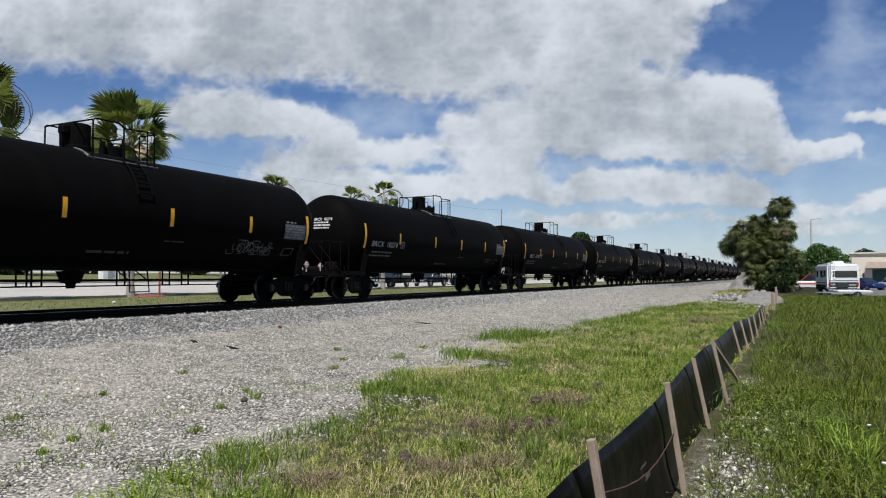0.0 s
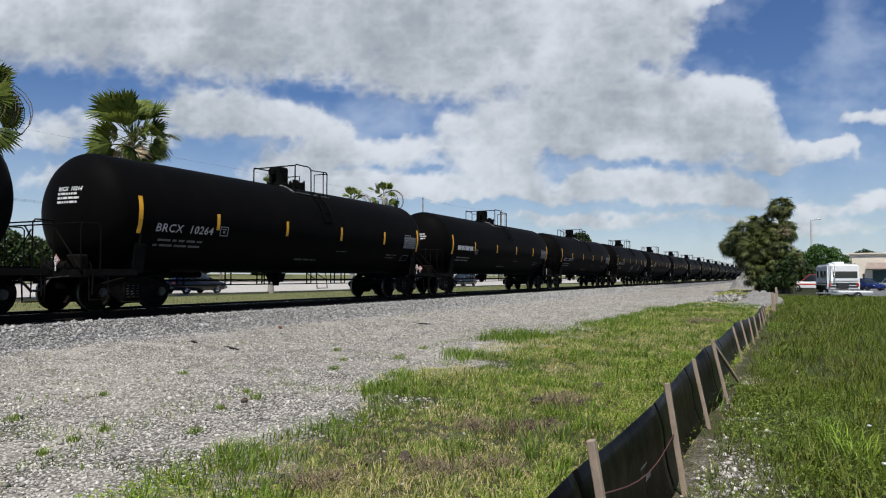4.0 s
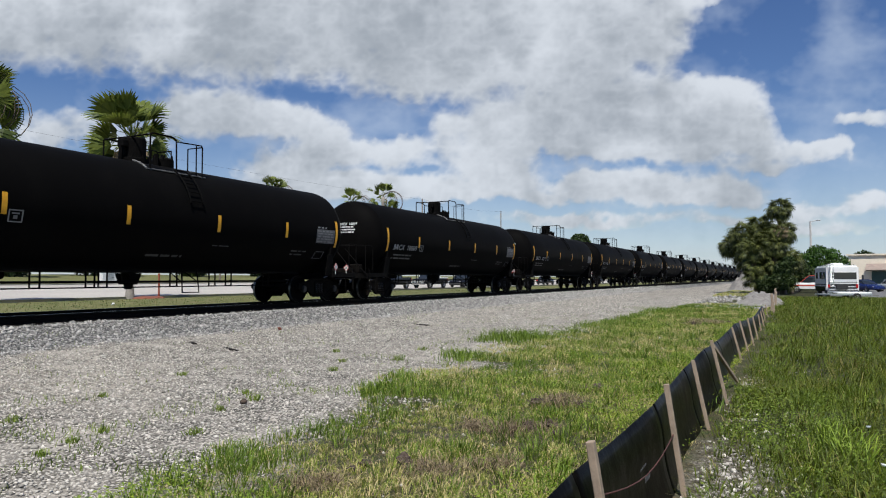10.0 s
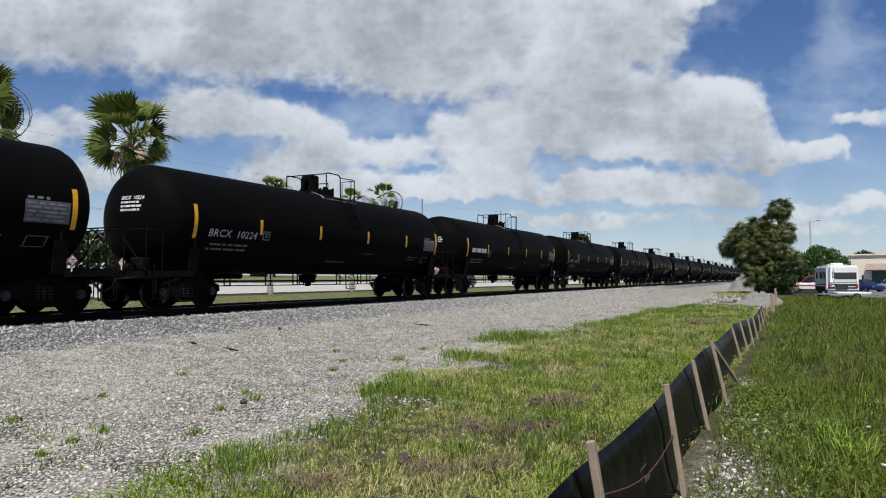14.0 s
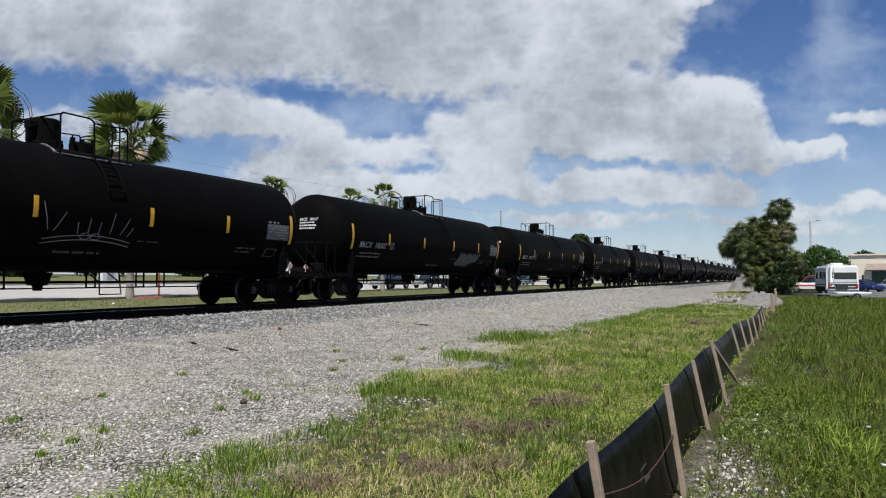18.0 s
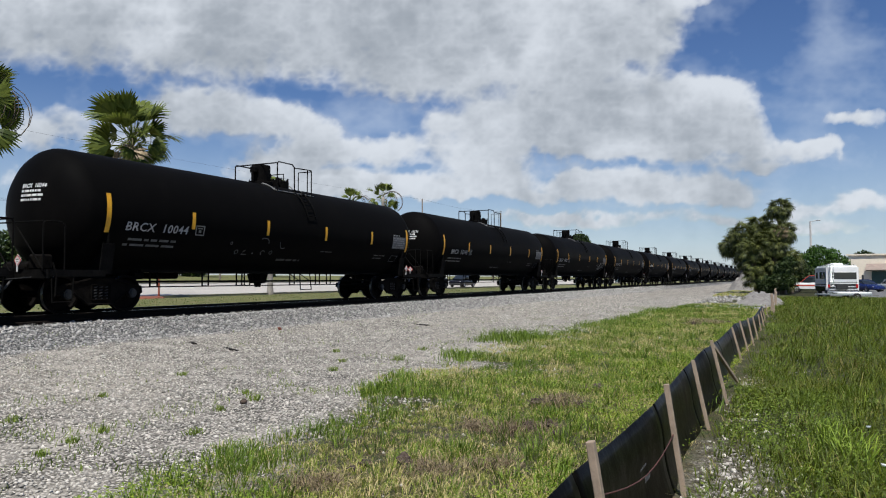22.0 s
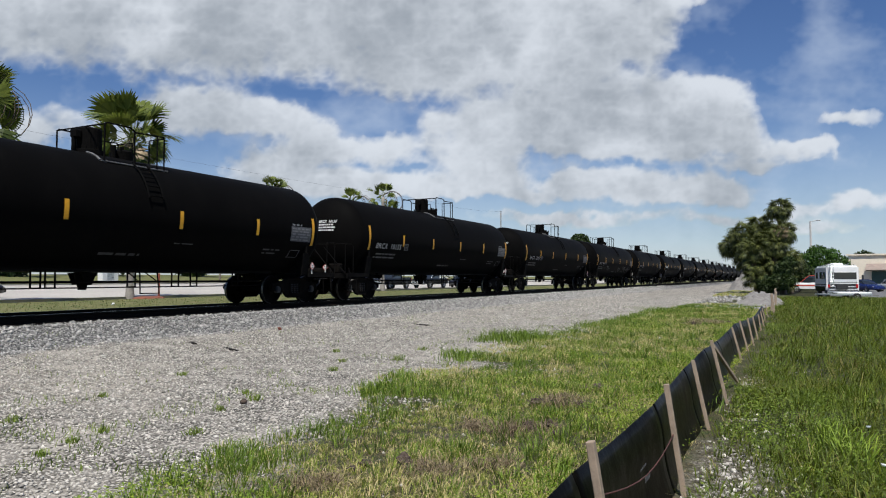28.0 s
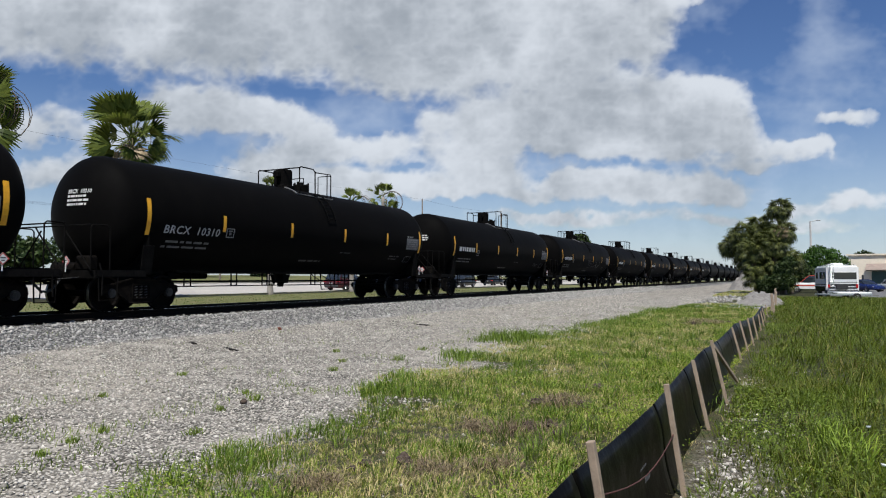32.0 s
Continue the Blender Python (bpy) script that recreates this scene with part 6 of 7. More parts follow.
def light_pole():
    t = thing("street_lamp", "tall pale lamp post behind the trees", "street lamp", m=pose(3.3, 125, 0))
    bm = bmesh.new()
    rod(bm, (0, 0, -0.2), (0, 0, 10.7), 0.20, 10, 0.13)
    part("pole", bm, M_CONC, t)
    bm = bmesh.new()
    rod(bm, (0, 0, 10.6), (0.9, 0, 10.8), 0.06, 6)
    bbox(bm, (1.1, 0, 10.8), (0.7, 0.3, 0.14), 0.04)
    part("lamp_head", bm, M_CONC, t)


light_pole()


def utility_pole(x, y, h, cross=True):
    t = thing("utility_pole", "distant wooden utility pole", "utility pole", "poles of the power line", m=pose(x, y, float(ground_h(x, y))))
    bm = bmesh.new()
    rod(bm, (0, 0, -0.3), (0, 0, h), 0.17, 8, 0.11)
    part("pole", bm, M_WOODPOLE, t)
    if cross:
        bm = bmesh.new()
        box(bm, (0, 0, h - 0.5), (2.2, 0.12, 0.14))
        for k in (-1, 0, 1):
            rod(bm, (k, 0, h - 0.43), (k, 0, h - 0.2), 0.05, 6)
        part("crossarm", bm, M_WOODPOLE, t)


def wire(a, b, sag, r=0.009):
    cu = bpy.data.curves.new("power_cable", "CURVE")
    cu.dimensions, cu.bevel_depth, cu.bevel_resolution = "3D", r, 1
    sp = cu.splines.new("POLY")
    sp.points.add(24)
    for i in range(25):
        t = i / 24
        p = Vector(a).lerp(Vector(b), t) - Vector((0, 0, sag * 4 * t * (1 - t)))
        sp.points[i].co = (*p, 1)
    cu.materials.append(M_PLASTIC)
    tagged(new("power_cable", cu), "thin dark overhead power cable", "cable", "cables of the power line")


# a line of poles beyond the road
PY = [-30.0, 25.0, 80.0, 135.0, 190.0]
for y in PY:
    utility_pole(-78.0, y, 10.5)
for a, b in zip(PY, PY[1:]):
    for k in (-1, 0, 1):
        wire((-78 + k, a, 0.95 + 10.3), (-78 + k, b, 0.95 + 10.3), 0.9)
utility_pole(-60, 112, 15.6, False)
utility_pole(-60, 151, 16.7, False)
utility_pole(-60, 30, 14.2, False)
wire((-60, 30, 14.7), (-60, 112, 16.1), 0.5, 0.008)
wire((-60, 112, 16.1), (-60, 151, 17.2), 0.6, 0.012)


def white_sign():
    t = thing("utility_cabinet", "white roadside cabinet beyond the road", "cabinet", m=pose(-80, 62, float(ground_h(-80, 62))))
    bm = bmesh.new()
    bbox(bm, (0, 0, 0.6), (1.0, 2.4, 1.6), 0.05)
    part("body", bm, M_CARWHITE, t)
    bm = bmesh.new()
    box(bm, (0.51, 0, 0.7), (0.02, 1.0, 1.1))
    part("door", bm, M_CARSILVER, t)


white_sign()

# ------------------------------------------------------------------ loose stone, grass and weeds


M_VERGE = leaf_mat("verge_grass_blades", (0.05, 0.075, 0.010), (0.14, 0.165, 0.035), (0.21, 0.18, 0.08), 0.2)


def grass_mask(x, y):
    """How much the strip between yard and fence is grown over, 0 to 1."""
    line = np.interp(y, [1, 3.7, 5, 6.4, 7.5, 9, 12, 17.7, 21, 33, 38, 50, 60], [-3.8, -4.3, -4.7, -4.7, -5.1, -6.1, -5.9, -6.6, -5.8, -6.1, -5.6, -4.9, -3.6])
    edge = x - line + (fbm(x, y, 0.6, 11, 4) - 0.5) * 1.3
    holes = np.exp(-((x + 4.4) / 0.55) ** 2 - ((y - 8.1) / 0.35) ** 2) + np.exp(-((x + 4.9) / 0.8) ** 2 - ((y - 11.9) / 0.8) ** 2)
    return np.clip(edge / 0.9 + 0.1, 0, 1) * np.clip(1 - 1.3 * holes, 0, 1)


def stones(name, label, x0, x1, y0, y1, n, size, material, seed, keep):
    """Loose stones strewn over the ground: squashed, turned octahedra with moved corners."""
    rng = np.random.RandomState(seed)
    u = rng.rand(n)
    y = y0 + (y1 - y0) * u ** 1.7
    x = x0 + (x1 - x0) * rng.rand(n)
    ok = rng.rand(n) < keep(x, y)
    x, y = x[ok], y[ok]
    n = len(x)
    s = size * np.exp(rng.normal(0, 0.31, n)) * (1 + np.clip(y - 15, 0, 60) * 0.012)
    oct_ = np.array([(1, 0, 0), (-1, 0, 0), (0, 1, 0), (0, -1, 0), (0, 0, 1), (0, 0, -1)], float)
    v = oct_[None] * rng.uniform(0.6, 1.25, (n, 6, 1)) + rng.uniform(-0.28, 0.28, (n, 6, 3))
    a = rng.rand(n) * 6.28
    c, sn = np.cos(a), np.sin(a)
    vx, vy = v[:, :, 0] * c[:, None] - v[:, :, 1] * sn[:, None], v[:, :, 0] * sn[:, None] + v[:, :, 1] * c[:, None]
    z = ground_h(x, y)
    flat = rng.uniform(0.45, 0.8, n)[:, None]
    out = np.stack([x[:, None] + vx * s[:, None], y[:, None] + vy * s[:, None], (z + s * 0.18)[:, None] + v[:, :, 2] * s[:, None] * flat], -1)
    f = np.array([(0, 2, 4), (2, 1, 4), (1, 3, 4), (3, 0, 4), (2, 0, 5), (1, 2, 5), (3, 1, 5), (0, 3, 5)])
    faces = (np.arange(n)[:, None, None] * 6 + f[None]).reshape(-1, 3)
    return tagged(new(name, mesh_of(name, out.reshape(-1, 3), faces, material)), label, "stones", kind="stuff")


def patchy(x, y):
    return ((1 - grass_mask(x, y)) * (0.35 + 0.65 * fbm(x, y, 0.5, 21, 3)) + 0.03) * np.clip((66 - y) / 34, 0, 1)


stones("loose_gravel", "loose pale crushed limestone on the yard", -13.2, -2.5, 1.5, 66, 165000, 0.0175, M_STONE, 1, patchy)
stones("ballast_stones", "grey ballast stones on the shoulder of the track", -15.0, -13.0, -4, 100, 52000, 0.029, M_BALLAST, 2, lambda x, y: 0.95 * np.clip((100 - y) / 55, 0, 1))
stones("fence_stones", "pale stones in the bare soil along the fence", -0.75, 0.35, 3, 16, 9000, 0.021, M_STONE, 3, lambda x, y: 0.6 * np.exp(-(x + 0.40) ** 2 / 0.09 - (y - 6.2) ** 2 / 1.8) + 0.8 * np.exp(-(x + 0.6) ** 2 / 0.05 - (y - 11.8) ** 2 / 0.3) + 0.5 * np.exp(-(x - 0.2) ** 2 / 0.05 - (y - 5.5) ** 2 / 0.2) + np.exp(-(x + 0.5) ** 2 / 0.03 - (y - 9.4) ** 2 / 0.25) + 0.02)


stones("broken_stone", "scattered broken stone at the foot of the heaps", -5.6, -1.2, 40, 92, 1600, 0.065, M_BALLAST, 4, lambda x, y: 0.15 + 0.85 * fbm(x, y, 0.3, 33, 2))


def blades(name, label, x, y, h, w, lean, material, seed, category="grass", out=None):
    """Bent grass blades: five corners each; out: the way each one leans."""
    rng = np.random.RandomState(seed)
    n = len(x)
    z = ground_h(x, y)
    a = rng.rand(n) * 6.283 if out is None else out + rng.normal(0, 0.5, n)
    b = rng.rand(n) * 6.283
    ln = lean * rng.uniform(0.3, 1.3, n) * h
    dx, dy = np.cos(a) * ln + 0.10 * h, np.sin(a) * ln
    wx, wy = np.cos(b) * w, np.sin(b) * w
    v = np.empty((n, 5, 3))
    v[:, 0] = np.stack([x - wx, y - wy, z - 0.01], -1)
    v[:, 1] = np.stack([x + wx, y + wy, z - 0.01], -1)
    v[:, 2] = np.stack([x + dx * 0.35 + wx * 0.8, y + dy * 0.35 + wy * 0.8, z + h * 0.6], -1)
    v[:, 3] = np.stack([x + dx * 0.35 - wx * 0.8, y + dy * 0.35 - wy * 0.8, z + h * 0.6], -1)
    v[:, 4] = np.stack([x + dx, y + dy, z + h * (1 - 0.3 * lean)], -1)
    f = np.array([(0, 1, 2), (0, 2, 3), (3, 2, 4)])
    faces = (np.arange(n)[:, None, None] * 5 + f[None]).reshape(-1, 3)
    return tagged(new(name, mesh_of(name, v.reshape(-1, 3), faces, material)), label, category, kind="stuff")


def scatter(n, x0, x1, y0, y1, keep, seed, power=2.0):
    rng = np.random.RandomState(seed)
    y = y0 + (y1 - y0) * rng.rand(n) ** power
    x = x0 + (x1 - x0) * rng.rand(n)
    ok = rng.rand(n) < keep(x, y)
    return x[ok], y[ok], rng.rand(int(ok.sum()))


def clumped(n, per, spread, *where):
    """Plants that stand in clumps: places, heights in 0 to 1 and the way outwards from each clump's middle."""
    cx, cy, cr = scatter(n // per, *where)
    rng = np.random.RandomState(where[5] + 100)
    k = np.repeat(np.arange(len(cx)), per)
    big = 0.5 + 1.0 * cr[k]
    s = spread * big * (1 + np.clip(cy[k] - 8, 0, 60) * 0.03)
    ox, oy = rng.normal(0, 1, len(k)) * s, rng.normal(0, 1, len(k)) * s
    r = np.clip(0.25 + 0.55 * cr[k] + rng.normal(0, 0.2, len(k)), 0.05, 1.2)
    return cx[k] + ox, cy[k] + oy, r, np.arctan2(oy, ox)


def bare(x, y):
    """Scuffed bare patches in the strip."""
    spots = sum(np.exp(-((x - a) / p) ** 2 - ((y - b) / q) ** 2) for a, b, p, q in ((-2.7, 7.2, 0.55, 0.45), (-2.7, 8.8, 0.5, 0.5), (-2.8, 5.0, 0.6, 0.6), (-2.7, 26.5, 1.0, 1.2), (-3.6, 4.3, 0.6, 0.4)))
    return np.clip((fbm(x, y, 0.55, 41, 4) - 0.62) * 7 + spots, 0, 1)


x, y, r, out = clumped(350000, 14, 0.026, -7.5, -0.9, 2.2, 48, lambda x, y: grass_mask(x, y) * (1 - 0.6 * bare(x, y)), 5)
far = 1 + np.clip(y - 8, 0, 50) * 0.03
tall = 0.45 + 1.1 * fbm(x, y, 0.9, 51, 3)
blades("mown_grass", "short patchy grass between the yard and the fence", x, y, (0.028 + 0.075 * r) * tall, 0.0027 * far, 1.15, M_GRASS, 6, "grass", out)

x, y, r, out = clumped(80000, 10, 0.06, -7.0, -0.9, 2.2, 30, lambda x, y: grass_mask(x, y) * (0.25 + 0.75 * bare(x, y)), 25)
blades("straw_litter", "dry straw lying in the mown grass", x, y, 0.012 + 0.03 * r, 0.0024 + 0 * r, 3.4, M_DEAD, 26, "dry grass")


def lush_edge(x, y):
    g = grass_mask(x, y)
    return np.clip(g * (1.15 - g) * 3.2, 0, 1) * np.clip((fbm(x, y, 0.7, 55, 3) - 0.36) * 6, 0, 1) + 0.10 * g


x, y, r, out = clumped(120000, 16, 0.045, -7.6, -1.4, 2.2, 44, lush_edge, 29)
far = 1 + np.clip(y - 8, 0, 50) * 0.03
blades("edge_grass", "longer lush grass along the edge of the gravel", x, y, 0.05 + 0.20 * r, 0.0036 * far, 0.9, M_EDGE, 30, "grass", out)


def field_keep(x, y):
    wedge = np.clip(1 - (x - 0.3) / (2 + y * 0.75), 0.0, 1)
    stony = 1.3 * np.exp(-((x + 0.42) / 0.36) ** 2 - ((y - 6.2) / 1.5) ** 2) + 1.2 * np.exp(-((x + 0.6) / 0.25) ** 2 - ((y - 11.8) / 0.7) ** 2) + 0.8 * np.exp(-((x - 0.7) / 0.5) ** 2 - ((y - 13) / 1.2) ** 2) + 0.8 * np.exp(-((x - 0.25) / 0.3) ** 2 - ((y - 5.5) / 0.5) ** 2)
    return wedge * np.clip(1 - 0.7 * stony, 0, 1)


x, y, r, out = clumped(350000, 12, 0.07, -0.68, 26, 2.6, 64, field_keep, 7, 1.9)
far = 1 + np.clip(y - 8, 0, 60) * 0.026
tall = (0.35 + 1.2 * fbm(x, y, 0.45, 61, 3)) * np.clip(0.6 + (x + 0.6) * 0.3, 0.5, 1.0)
blades("field_grass", "lush tall green grass of the field", x, y, (0.09 + 0.33 * r) * tall, 0.0040 * far, 0.95, M_FIELD, 8, "grass", out)
x, y, r, out = clumped(170000, 10, 0.05, -0.62, 9, 2.6, 15, lambda x, y: field_keep(x, y) * np.clip((fbm(x, y, 0.7, 63, 3) - 0.30) * 4, 0, 1), 47, 1.3)
blades("field_undergrowth", "dense low blades between the taller field grass", x, y, 0.05 + 0.15 * r, 0.0032 + 0 * r, 1.3, M_FIELD, 48, "grass", out)
x, y, r = scatter(90000, -14, -3.5, 2.0, 40, lambda x, y: np.clip((fbm(x, y, 1.1, 71, 3) - 0.56) * 7, 0, 1) * (0.16 + 0.5 * np.clip((x + 9.5) / 4, 0, 1)), 9)
blades("yard_weeds", "sparse thin weeds growing through the gravel", x, y, 0.03 + 0.09 * r, 0.0042 + 0 * r, 1.2, M_WEED, 10, "weeds")


x, y, r = scatter(32000, -33.2, -19.2, 6, 90, lambda x, y: 0.35 + 0.65 * fbm(x, y, 0.5, 95, 3), 27, 1.2)
blades("verge_grass", "mown grass verge between the railway and the road", x, y, 0.02 + 0.05 * r, 0.015 + 0 * r, 0.9, M_VERGE, 28)


x, y, r = scatter(30000, -3.6, 7.0, -9, 3.2, lambda x, y: np.where((x < -0.95) | (x > -0.2), 0.4 + 0.6 * fbm(x, y, 0.7, 97, 3), 0) * (0.35 + 0.65 * np.clip((y + 9) / 9, 0, 1)), 33, 1.0)
blades("near_grass", "short grass beside the near end of the fence", x, y, 0.05 + 0.10 * r, 0.006 + 0 * r, 0.9, M_FIELD, 34)


def tufts(name, label, spots, material, seed, n=70, h=0.35, w=0.006, lean=0.9, spread=0.07):
    rng = np.random.RandomState(seed)
    xs, ys, hs = [], [], []
    for x, y, k in spots:
        xs.append(x + rng.normal(0, spread * k, n))
        ys.append(y + rng.normal(0, spread * k, n))
        hs.append(h * k * rng.uniform(0.5, 1.1, n))
    return blades(name, label, np.concatenate(xs), np.concatenate(ys), np.concatenate(hs), np.full(n * len(spots), w), lean, material, seed)


M_LIME = leaf_mat("lime_grass_tuft", (0.11, 0.19, 0.012), (0.27, 0.36, 0.04))
tufts("grass_tuft", "bright broad-bladed grass tuft in the field", [(0.45, 7.5, 1.0), (0.55, 7.2, 0.8), (0.3, 8.6, 0.6), (1.5, 6.2, 0.6), (2.2, 8.5, 0.7), (0.35, 7.9, 0.8), (1.2, 9.5, 0.6), (1.7, 11, 0.8), (0.9, 10.4, 0.6)], M_LIME, 12, 48, 0.40, 0.006, 1.1)
tufts("grass_tuft", "taller grass tuft at the edge of the gravel", [(-6.6, 16.6, 1.0), (-6.3, 16.9, 1.1), (-6.9, 16.2, 0.8), (-6.4, 17.6, 0.9), (-6.0, 22.5, 0.9), (-6.2, 13.0, 0.8), (-1.25, 9.9, 1.1), (-1.3, 10.5, 1.0), (-1.1, 9.2, 0.8),
                                                                       (-5.7, 27, 0.9), (-5.6, 35, 1.0), (-5.9, 34, 0.9), (-6.1, 16.2, 1.3), (-6.8, 17.0, 1.2), (-6.0, 17.3, 1.2), (-5.8, 12.4, 0.9), (-5.4, 9.4, 0.8), (-5.2, 8.6, 0.7)], M_EDGE, 13, 120, 0.34, 0.006, 0.9, 0.2)
tufts("weed_tuft", "small green weed tuft in the gravel", [(-7.8, 4.9, 0.6), (-9.6, 5.6, 0.6), (-7.2, 4.1, 0.5), (-6.4, 4.6, 0.5), (-8.8, 8.2, 0.5), (-6.2, 6.4, 0.5), (-12.0, 4.6, 0.5), (-7.1, 10.0, 0.6), (-6.7, 7.4, 0.5), (-6.5, 5.0, 0.5), (-6.28, 7.1, 0.6), (-6.86, 11.8, 0.9), (-6.2, 4.13, 0.45), (-7.6, 11.0, 0.6), (-8.2, 6.3, 0.5), (-7.3, 13.6, 0.7), (-8.6, 12.2, 0.6), (-5.6, 5.4, 0.6)], M_WEED, 14, 45, 0.2, 0.005, 1.1)
tufts("dead_tuft", "brown dead matted grass clump", [(-2.55, 7.2, 1.7), (-2.85, 7.0, 1.7), (-3.1, 7.1, 1.2), (-2.7, 8.7, 1.7), (-2.75, 9.1, 1.3), (-2.6, 10.0, 1.1), (-2.7, 5.2, 1.6), (-3.3, 4.5, 1.4), (-2.5, 26.4, 3.0), (-2.9, 27, 3.0), (-3.0, 25.8, 2.4), (-2.3, 5.6, 1.4)], M_DEAD, 15, 420, 0.09, 0.0028, 1.8, 0.09)


def small_leaves(name, label, n, x0, x1, y0, y1, keep, size, height, material, seed, power=2.0):
    """Low broad leaves of clover and creeping weeds."""
    x, y, r = scatter(n, x0, x1, y0, y1, keep, seed, power)
    rng = np.random.RandomState(seed + 1)
    n = len(x)
    z = ground_h(x, y) + height * r + 0.01
    nrm = rng.normal(0, 0.45, (n, 3)) + np.array([0, 0, 1.0])
    nrm /= np.linalg.norm(nrm, axis=1)[:, None]
    t = np.cross(nrm, rng.normal(size=(n, 3)))
    t /= np.linalg.norm(t, axis=1)[:, None]
    b = np.cross(nrm, t)
    s = (size * rng.uniform(0.5, 1.2, n) * (1 + np.clip(y - 8, 0, 50) * 0.03))[:, None]
    p = np.stack([x, y, z], -1)
    v = np.stack([p - t * s, p + b * s * 0.6, p + t * s, p - b * s * 0.6], 1).reshape(-1, 3)
    return tagged(new(name, mesh_of(name, v, np.arange(n * 4).reshape(-1, 4), material)), label, "weeds", kind="stuff")


small_leaves("clover", "low green clover and creeping weeds in the grass strip", 110000, -4.6, -0.9, 2.4, 30, lambda x, y: np.clip((fbm(x, y, 0.6, 81, 3) - 0.47 + 0.25 * np.clip((x + 2.2), -0.6, 1) + 0.1 * np.clip(6 - y, 0, 2)) * 5, 0, 1) * (1 - bare(x, y)), 0.015, 0.085, M_CLOVER, 16)
small_leaves("creeping_weeds", "broadleaf weeds along the field side of the fence", 120000, -0.66, 2.6, 3.0, 26, lambda x, y: np.clip((fbm(x, y, 0.8, 91, 3) - 0.45) * 5, 0, 1) * np.clip(1.1 - x * 0.6, 0.05, 1) * field_keep(x, y), 0.015, 0.15, M_WEED, 17)


def sod_clumps():
    """Upturned dark sods in the strip, and a grown-over hump beyond the heap."""
    rng = random.Random(31)
    for cx, cy, n, spread in ((-2.6, 7.15, 9, 0.22), (-2.75, 8.85, 6, 0.18), (-2.6, 10.0, 3, 0.12), (-2.8, 4.95, 4, 0.3), (-2.7, 26.4, 8, 0.7)):
        for j in range(n):
            x, y, s = cx + rng.gauss(0, spread), cy + rng.gauss(0, spread), rng.uniform(0.03, 0.085) * (1 + cy * 0.02)
            bm = bmesh.new()
            bmesh.ops.create_icosphere(bm, subdivisions=3, radius=s)
            for v in bm.verts:
                v.co *= 0.6 + 0.9 * abs(noise.noise(v.co / s * 1.6 + Vector((x * 7, y * 7, 0))))
                v.co.z *= 0.75
            tagged(part("sod_clump", bm, M_CLOD), "dark upturned sod lying in the grass strip", "soil clod", "sods in the grass").matrix_basis = pose(x, y, float(ground_h(x, y)) + s * 0.3, 0, 0, rng.uniform(0, 360))


sod_clumps()
x, y, r = scatter(5000, -6.2, -3.0, 66, 92, lambda x, y: np.clip((fbm(x, y, 0.25, 37, 3) - 0.25) * 4, 0, 1), 38, 1.0)
blades("hump_grass", "grass patch between the heaps of stone", x, y, 0.10 + 0.15 * r, 0.016 + 0 * r, 0.9, M_GRASS, 39)


def flowers():
    rng = random.Random(5)
    for i in range(12):
        x, y = rng.uniform(0.6, 2.6), rng.uniform(5.0, 11.0)
        t = thing("wild_flower", "small white wild flower in the field grass", "flower", "white flowers in the field", m=pose(x, y, float(ground_h(x, y))))
        bm = bmesh.new()
        rod(bm, (0, 0, 0), (0.01, 0, 0.22), 0.003, 5)
        part("stem", bm, M_WEED, t)
        bm = bmesh.new()
        lathe(bm, [(0.0, 0.215), (0.018, 0.225), (0.020, 0.235), (0.0, 0.24)], 8)
        part("bloom", bm, M_CARWHITE, t)


flowers()


def odd_things():
    """A dark stone in the yard, a bit of red brick, litter in the verge."""
    for name, label, x, y, s, mat in (("dark_rock", "small dark rock lying on the gravel", -6.23, 6.83, 0.06, M_CLOD), ("red_stone", "reddish broken stone at the ballast foot", -12.6, 15.2, 0.09, M_MULCH),
                                      ("litter", "crumpled white litter in the grass verge", -24.5, 13.4, 0.16, M_CARWHITE), ("litter", "crumpled white litter in the grass verge", -27.5, 21.6, 0.10, M_CARWHITE)):
        bm = bmesh.new()
        bmesh.ops.create_icosphere(bm, subdivisions=2, radius=s)
        for v in bm.verts:
            v.co *= 0.75 + 0.5 * noise.noise(v.co * 9 + Vector((x, y, 0)))
            v.co.z *= 0.7
        tagged(part(name, bm, mat), label, "stone" if "litter" not in name else "litter").matrix_basis = pose(x, y, float(ground_h(x, y)) + s * 0.35)
    for x, y, l, r in ((-12.0, 11.5, 0.4, 60), (-10.6, 11.2, 0.7, 62), (-10.9, 20.2, 0.8, 75)):
        bm = bmesh.new()
        bbox(bm, (0, 0, -0.005), (0.10, l, 0.035), 0.012)
        tagged(part("timber_scrap", bm, M_TIE), "dark strip of old timber on the gravel", "timber").matrix_basis = pose(x, y, float(ground_h(x, y)) + 0.01, 0, 0, r)


odd_things()

# ------------------------------------------------------------------ traffic beyond the line
TRAFFIC = []


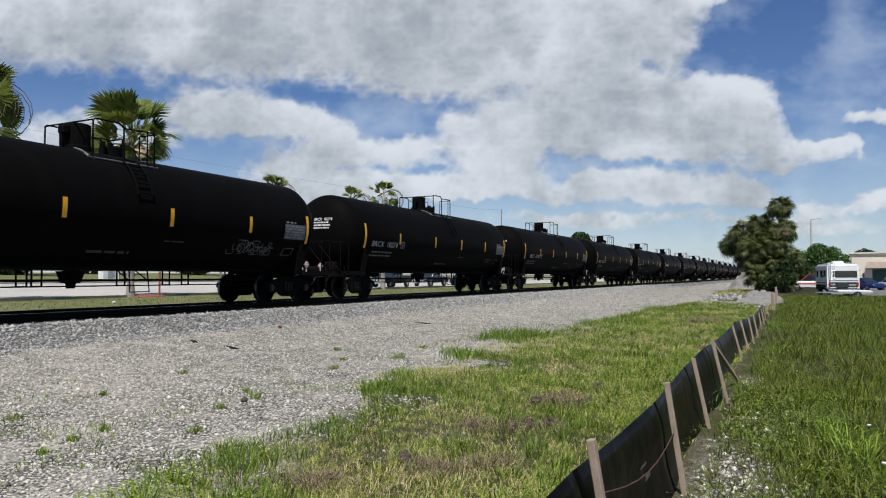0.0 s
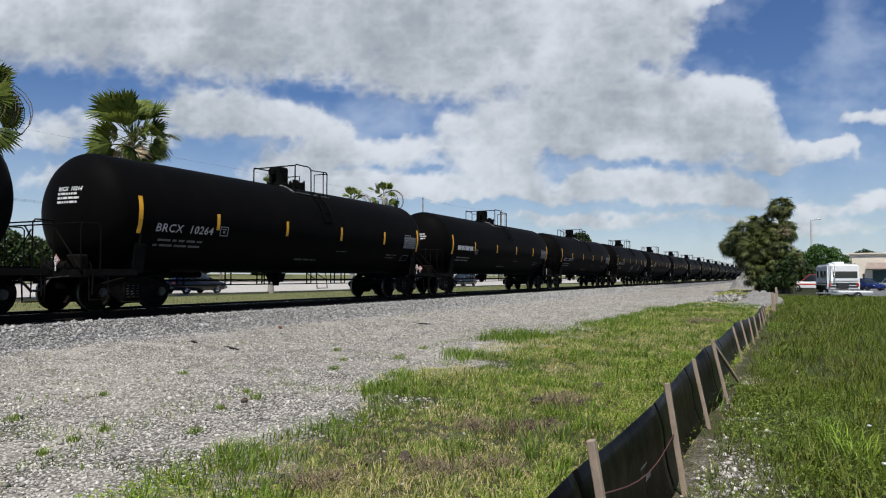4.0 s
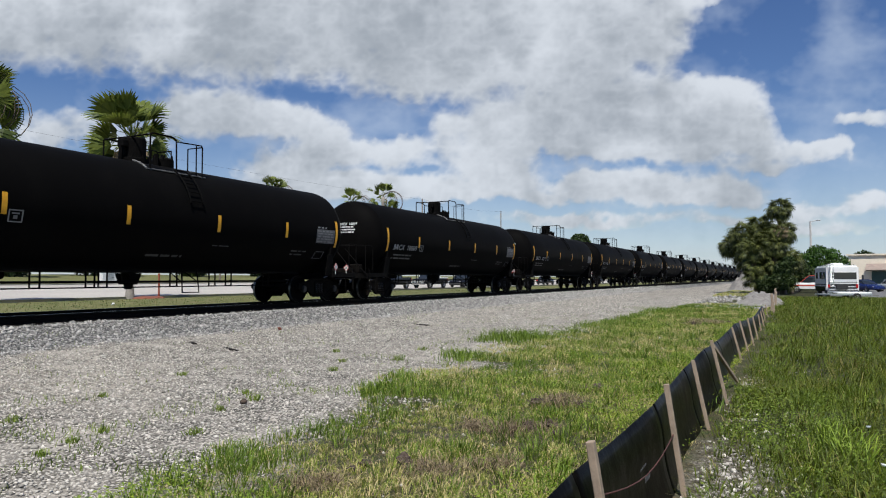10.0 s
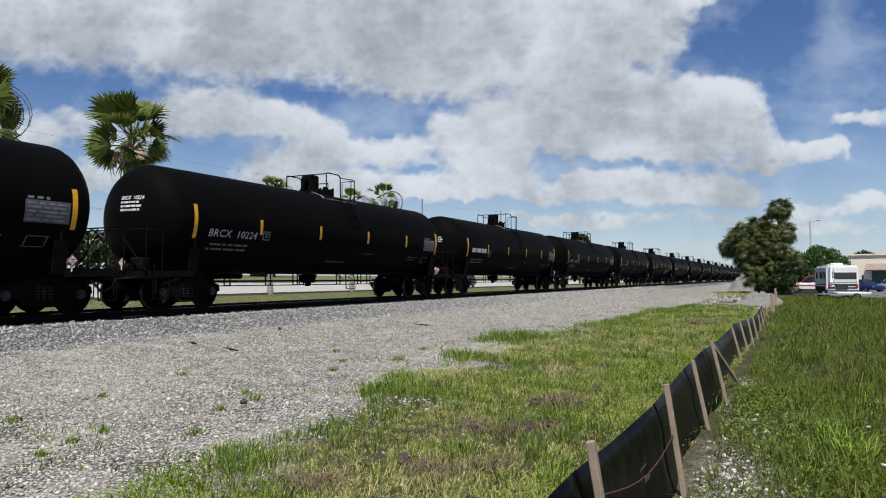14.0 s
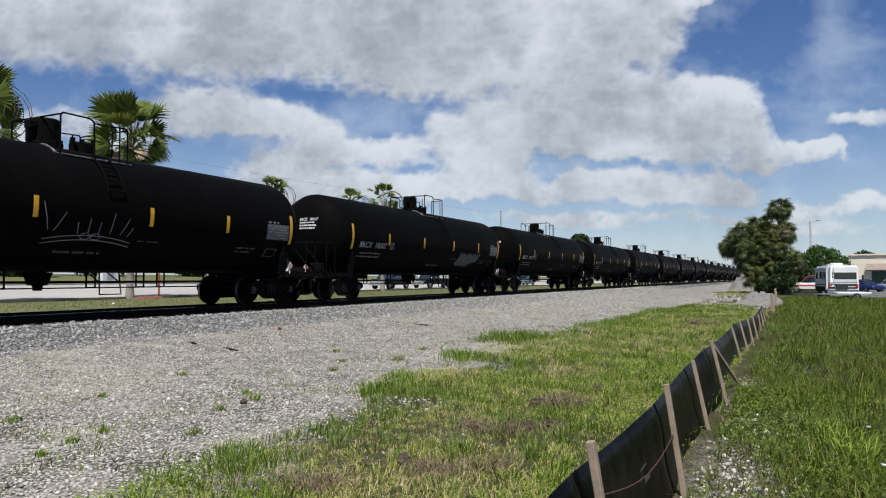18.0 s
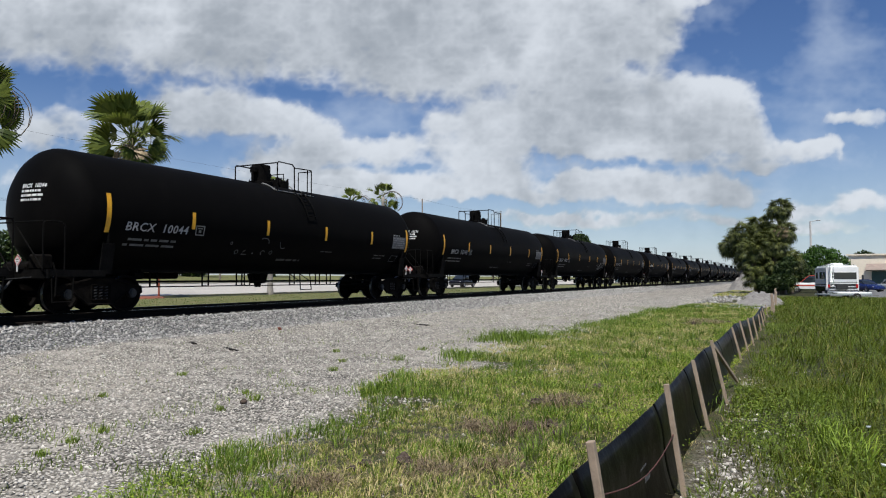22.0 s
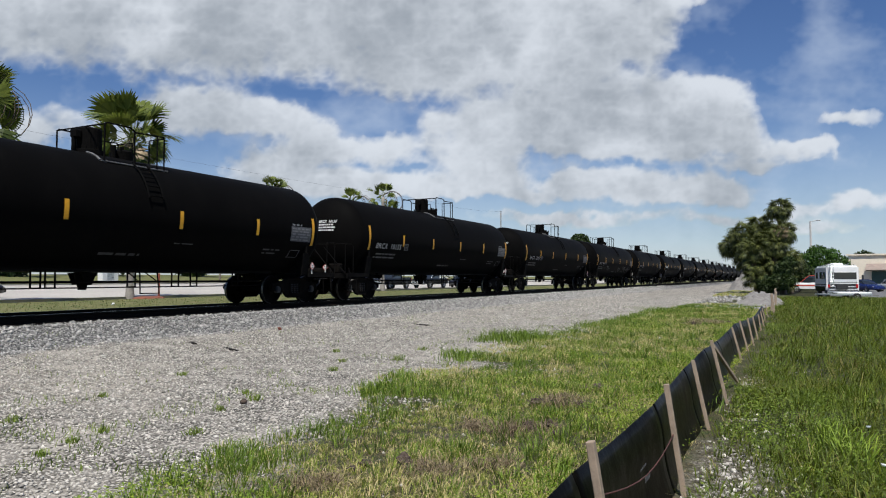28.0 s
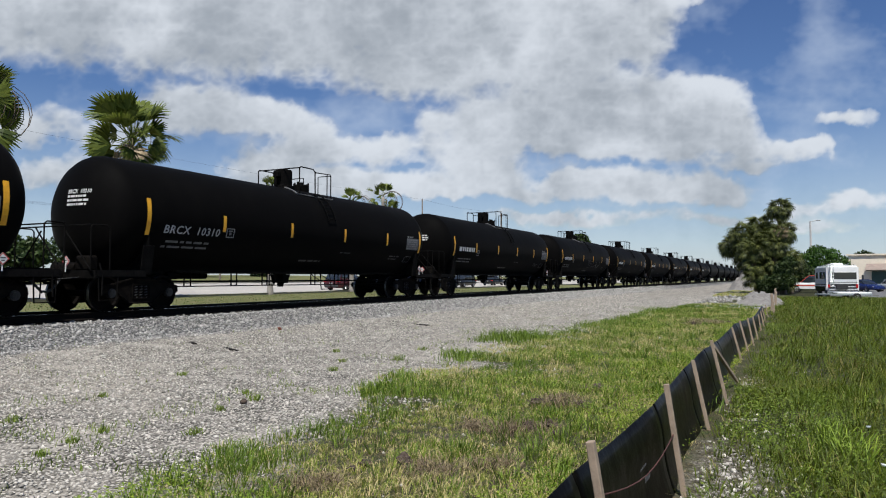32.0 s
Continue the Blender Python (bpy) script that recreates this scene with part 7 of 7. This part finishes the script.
def traffic():
    """Cars that drive along the road: thing, wheels, wheel radius, distance, time at which it passes y0, y0, speed."""
    for label, paint, l, t0, y0, v, suv in (("black sedan driving along the road beyond the railway", M_CARBLACK, 36.9, 3.5, 25.8, 19.0, False),
                                            ("black car driving along the road beyond the railway", M_CARBLACK, 36.9, 5.5, 26.8, 19.2, False),
                                            ("grey teal sedan driving along the road beyond the railway", M_CARTEAL, 36.9, 13.5, 25.7, 17.2, False),
                                            ("dark car driving along the road beyond the railway", M_CARBLACK, 40.0, 29.0, 40.5, 19.0, False),
                                            ("dark red car driving along the road beyond the railway", M_CARRED, 36.9, 31.3, 39.8, 20.2, True)):
        wheels = []
        car = sedan(label, paint, pose(-l, y0, road_z(l)), "traffic on the road", suv, wheels)
        TRAFFIC.append((car, wheels, 0.325, l, t0, y0, v))


traffic()


def motions():
    # the clouds drift to the left and rise a little
    walk(CLOUDS, [(t, pose(0, 0, 0, 0.0084 * (t - 12), 0.0042 * (t - 12), 0.054 * (t - 12))) for t in (0.0, 32.0)])
    times = [0, 1, 2, 3, 3.5, 4.3, 5.0, 5.7, 8, 14, 20, 26, 28, 29, 30, 31, 32]
    for k, car in CARS.items():
        walk(car, [(t, pose(TRACK_X, train_y(t) + 7.235 + k * PITCH, RAIL_Z)) for t in times])
    # the wheels roll: one turn serves all cars
    step = 1 / 30
    rolled = {}
    for w in FIRST_WHEELS:
        p = w.matrix_basis.translation.copy()
        walk(w, [(i * step, pose(p.x, p.y, p.z, math.degrees((train_y(0) - train_y(i * step)) / R_WHEEL))) for i in range(0, 961)])
        rolled[round(p.y, 3)] = w
    for car in CARS.values():
        for o in car.children_recursive:
            if o.data is WHEEL and o not in FIRST_WHEELS:
                src = rolled[round(o.matrix_basis.translation.y, 3)]
                o.rotation_mode = "QUATERNION"
                o.animation_data_create()
                o.animation_data.action = src.animation_data.action
                o.animation_data.action_slot = src.animation_data.action_slot
    for car, wheels, r, l, t0, y0, v in TRAFFIC:
        ts = [0, 8, 16, 24, 32]
        walk(car, [(t, pose(-l, y0 + v * (t - t0), road_z(l))) for t in ts])
        for w in wheels:    # five equal spokes: a turn of 72 degrees less shows the same wheel
            p = w.matrix_basis.translation.copy()
            walk(w, [(i * step, pose(p.x, p.y, p.z, -i * (math.degrees(v * step / r) - 72.0))) for i in range(0, 961)])


motions()
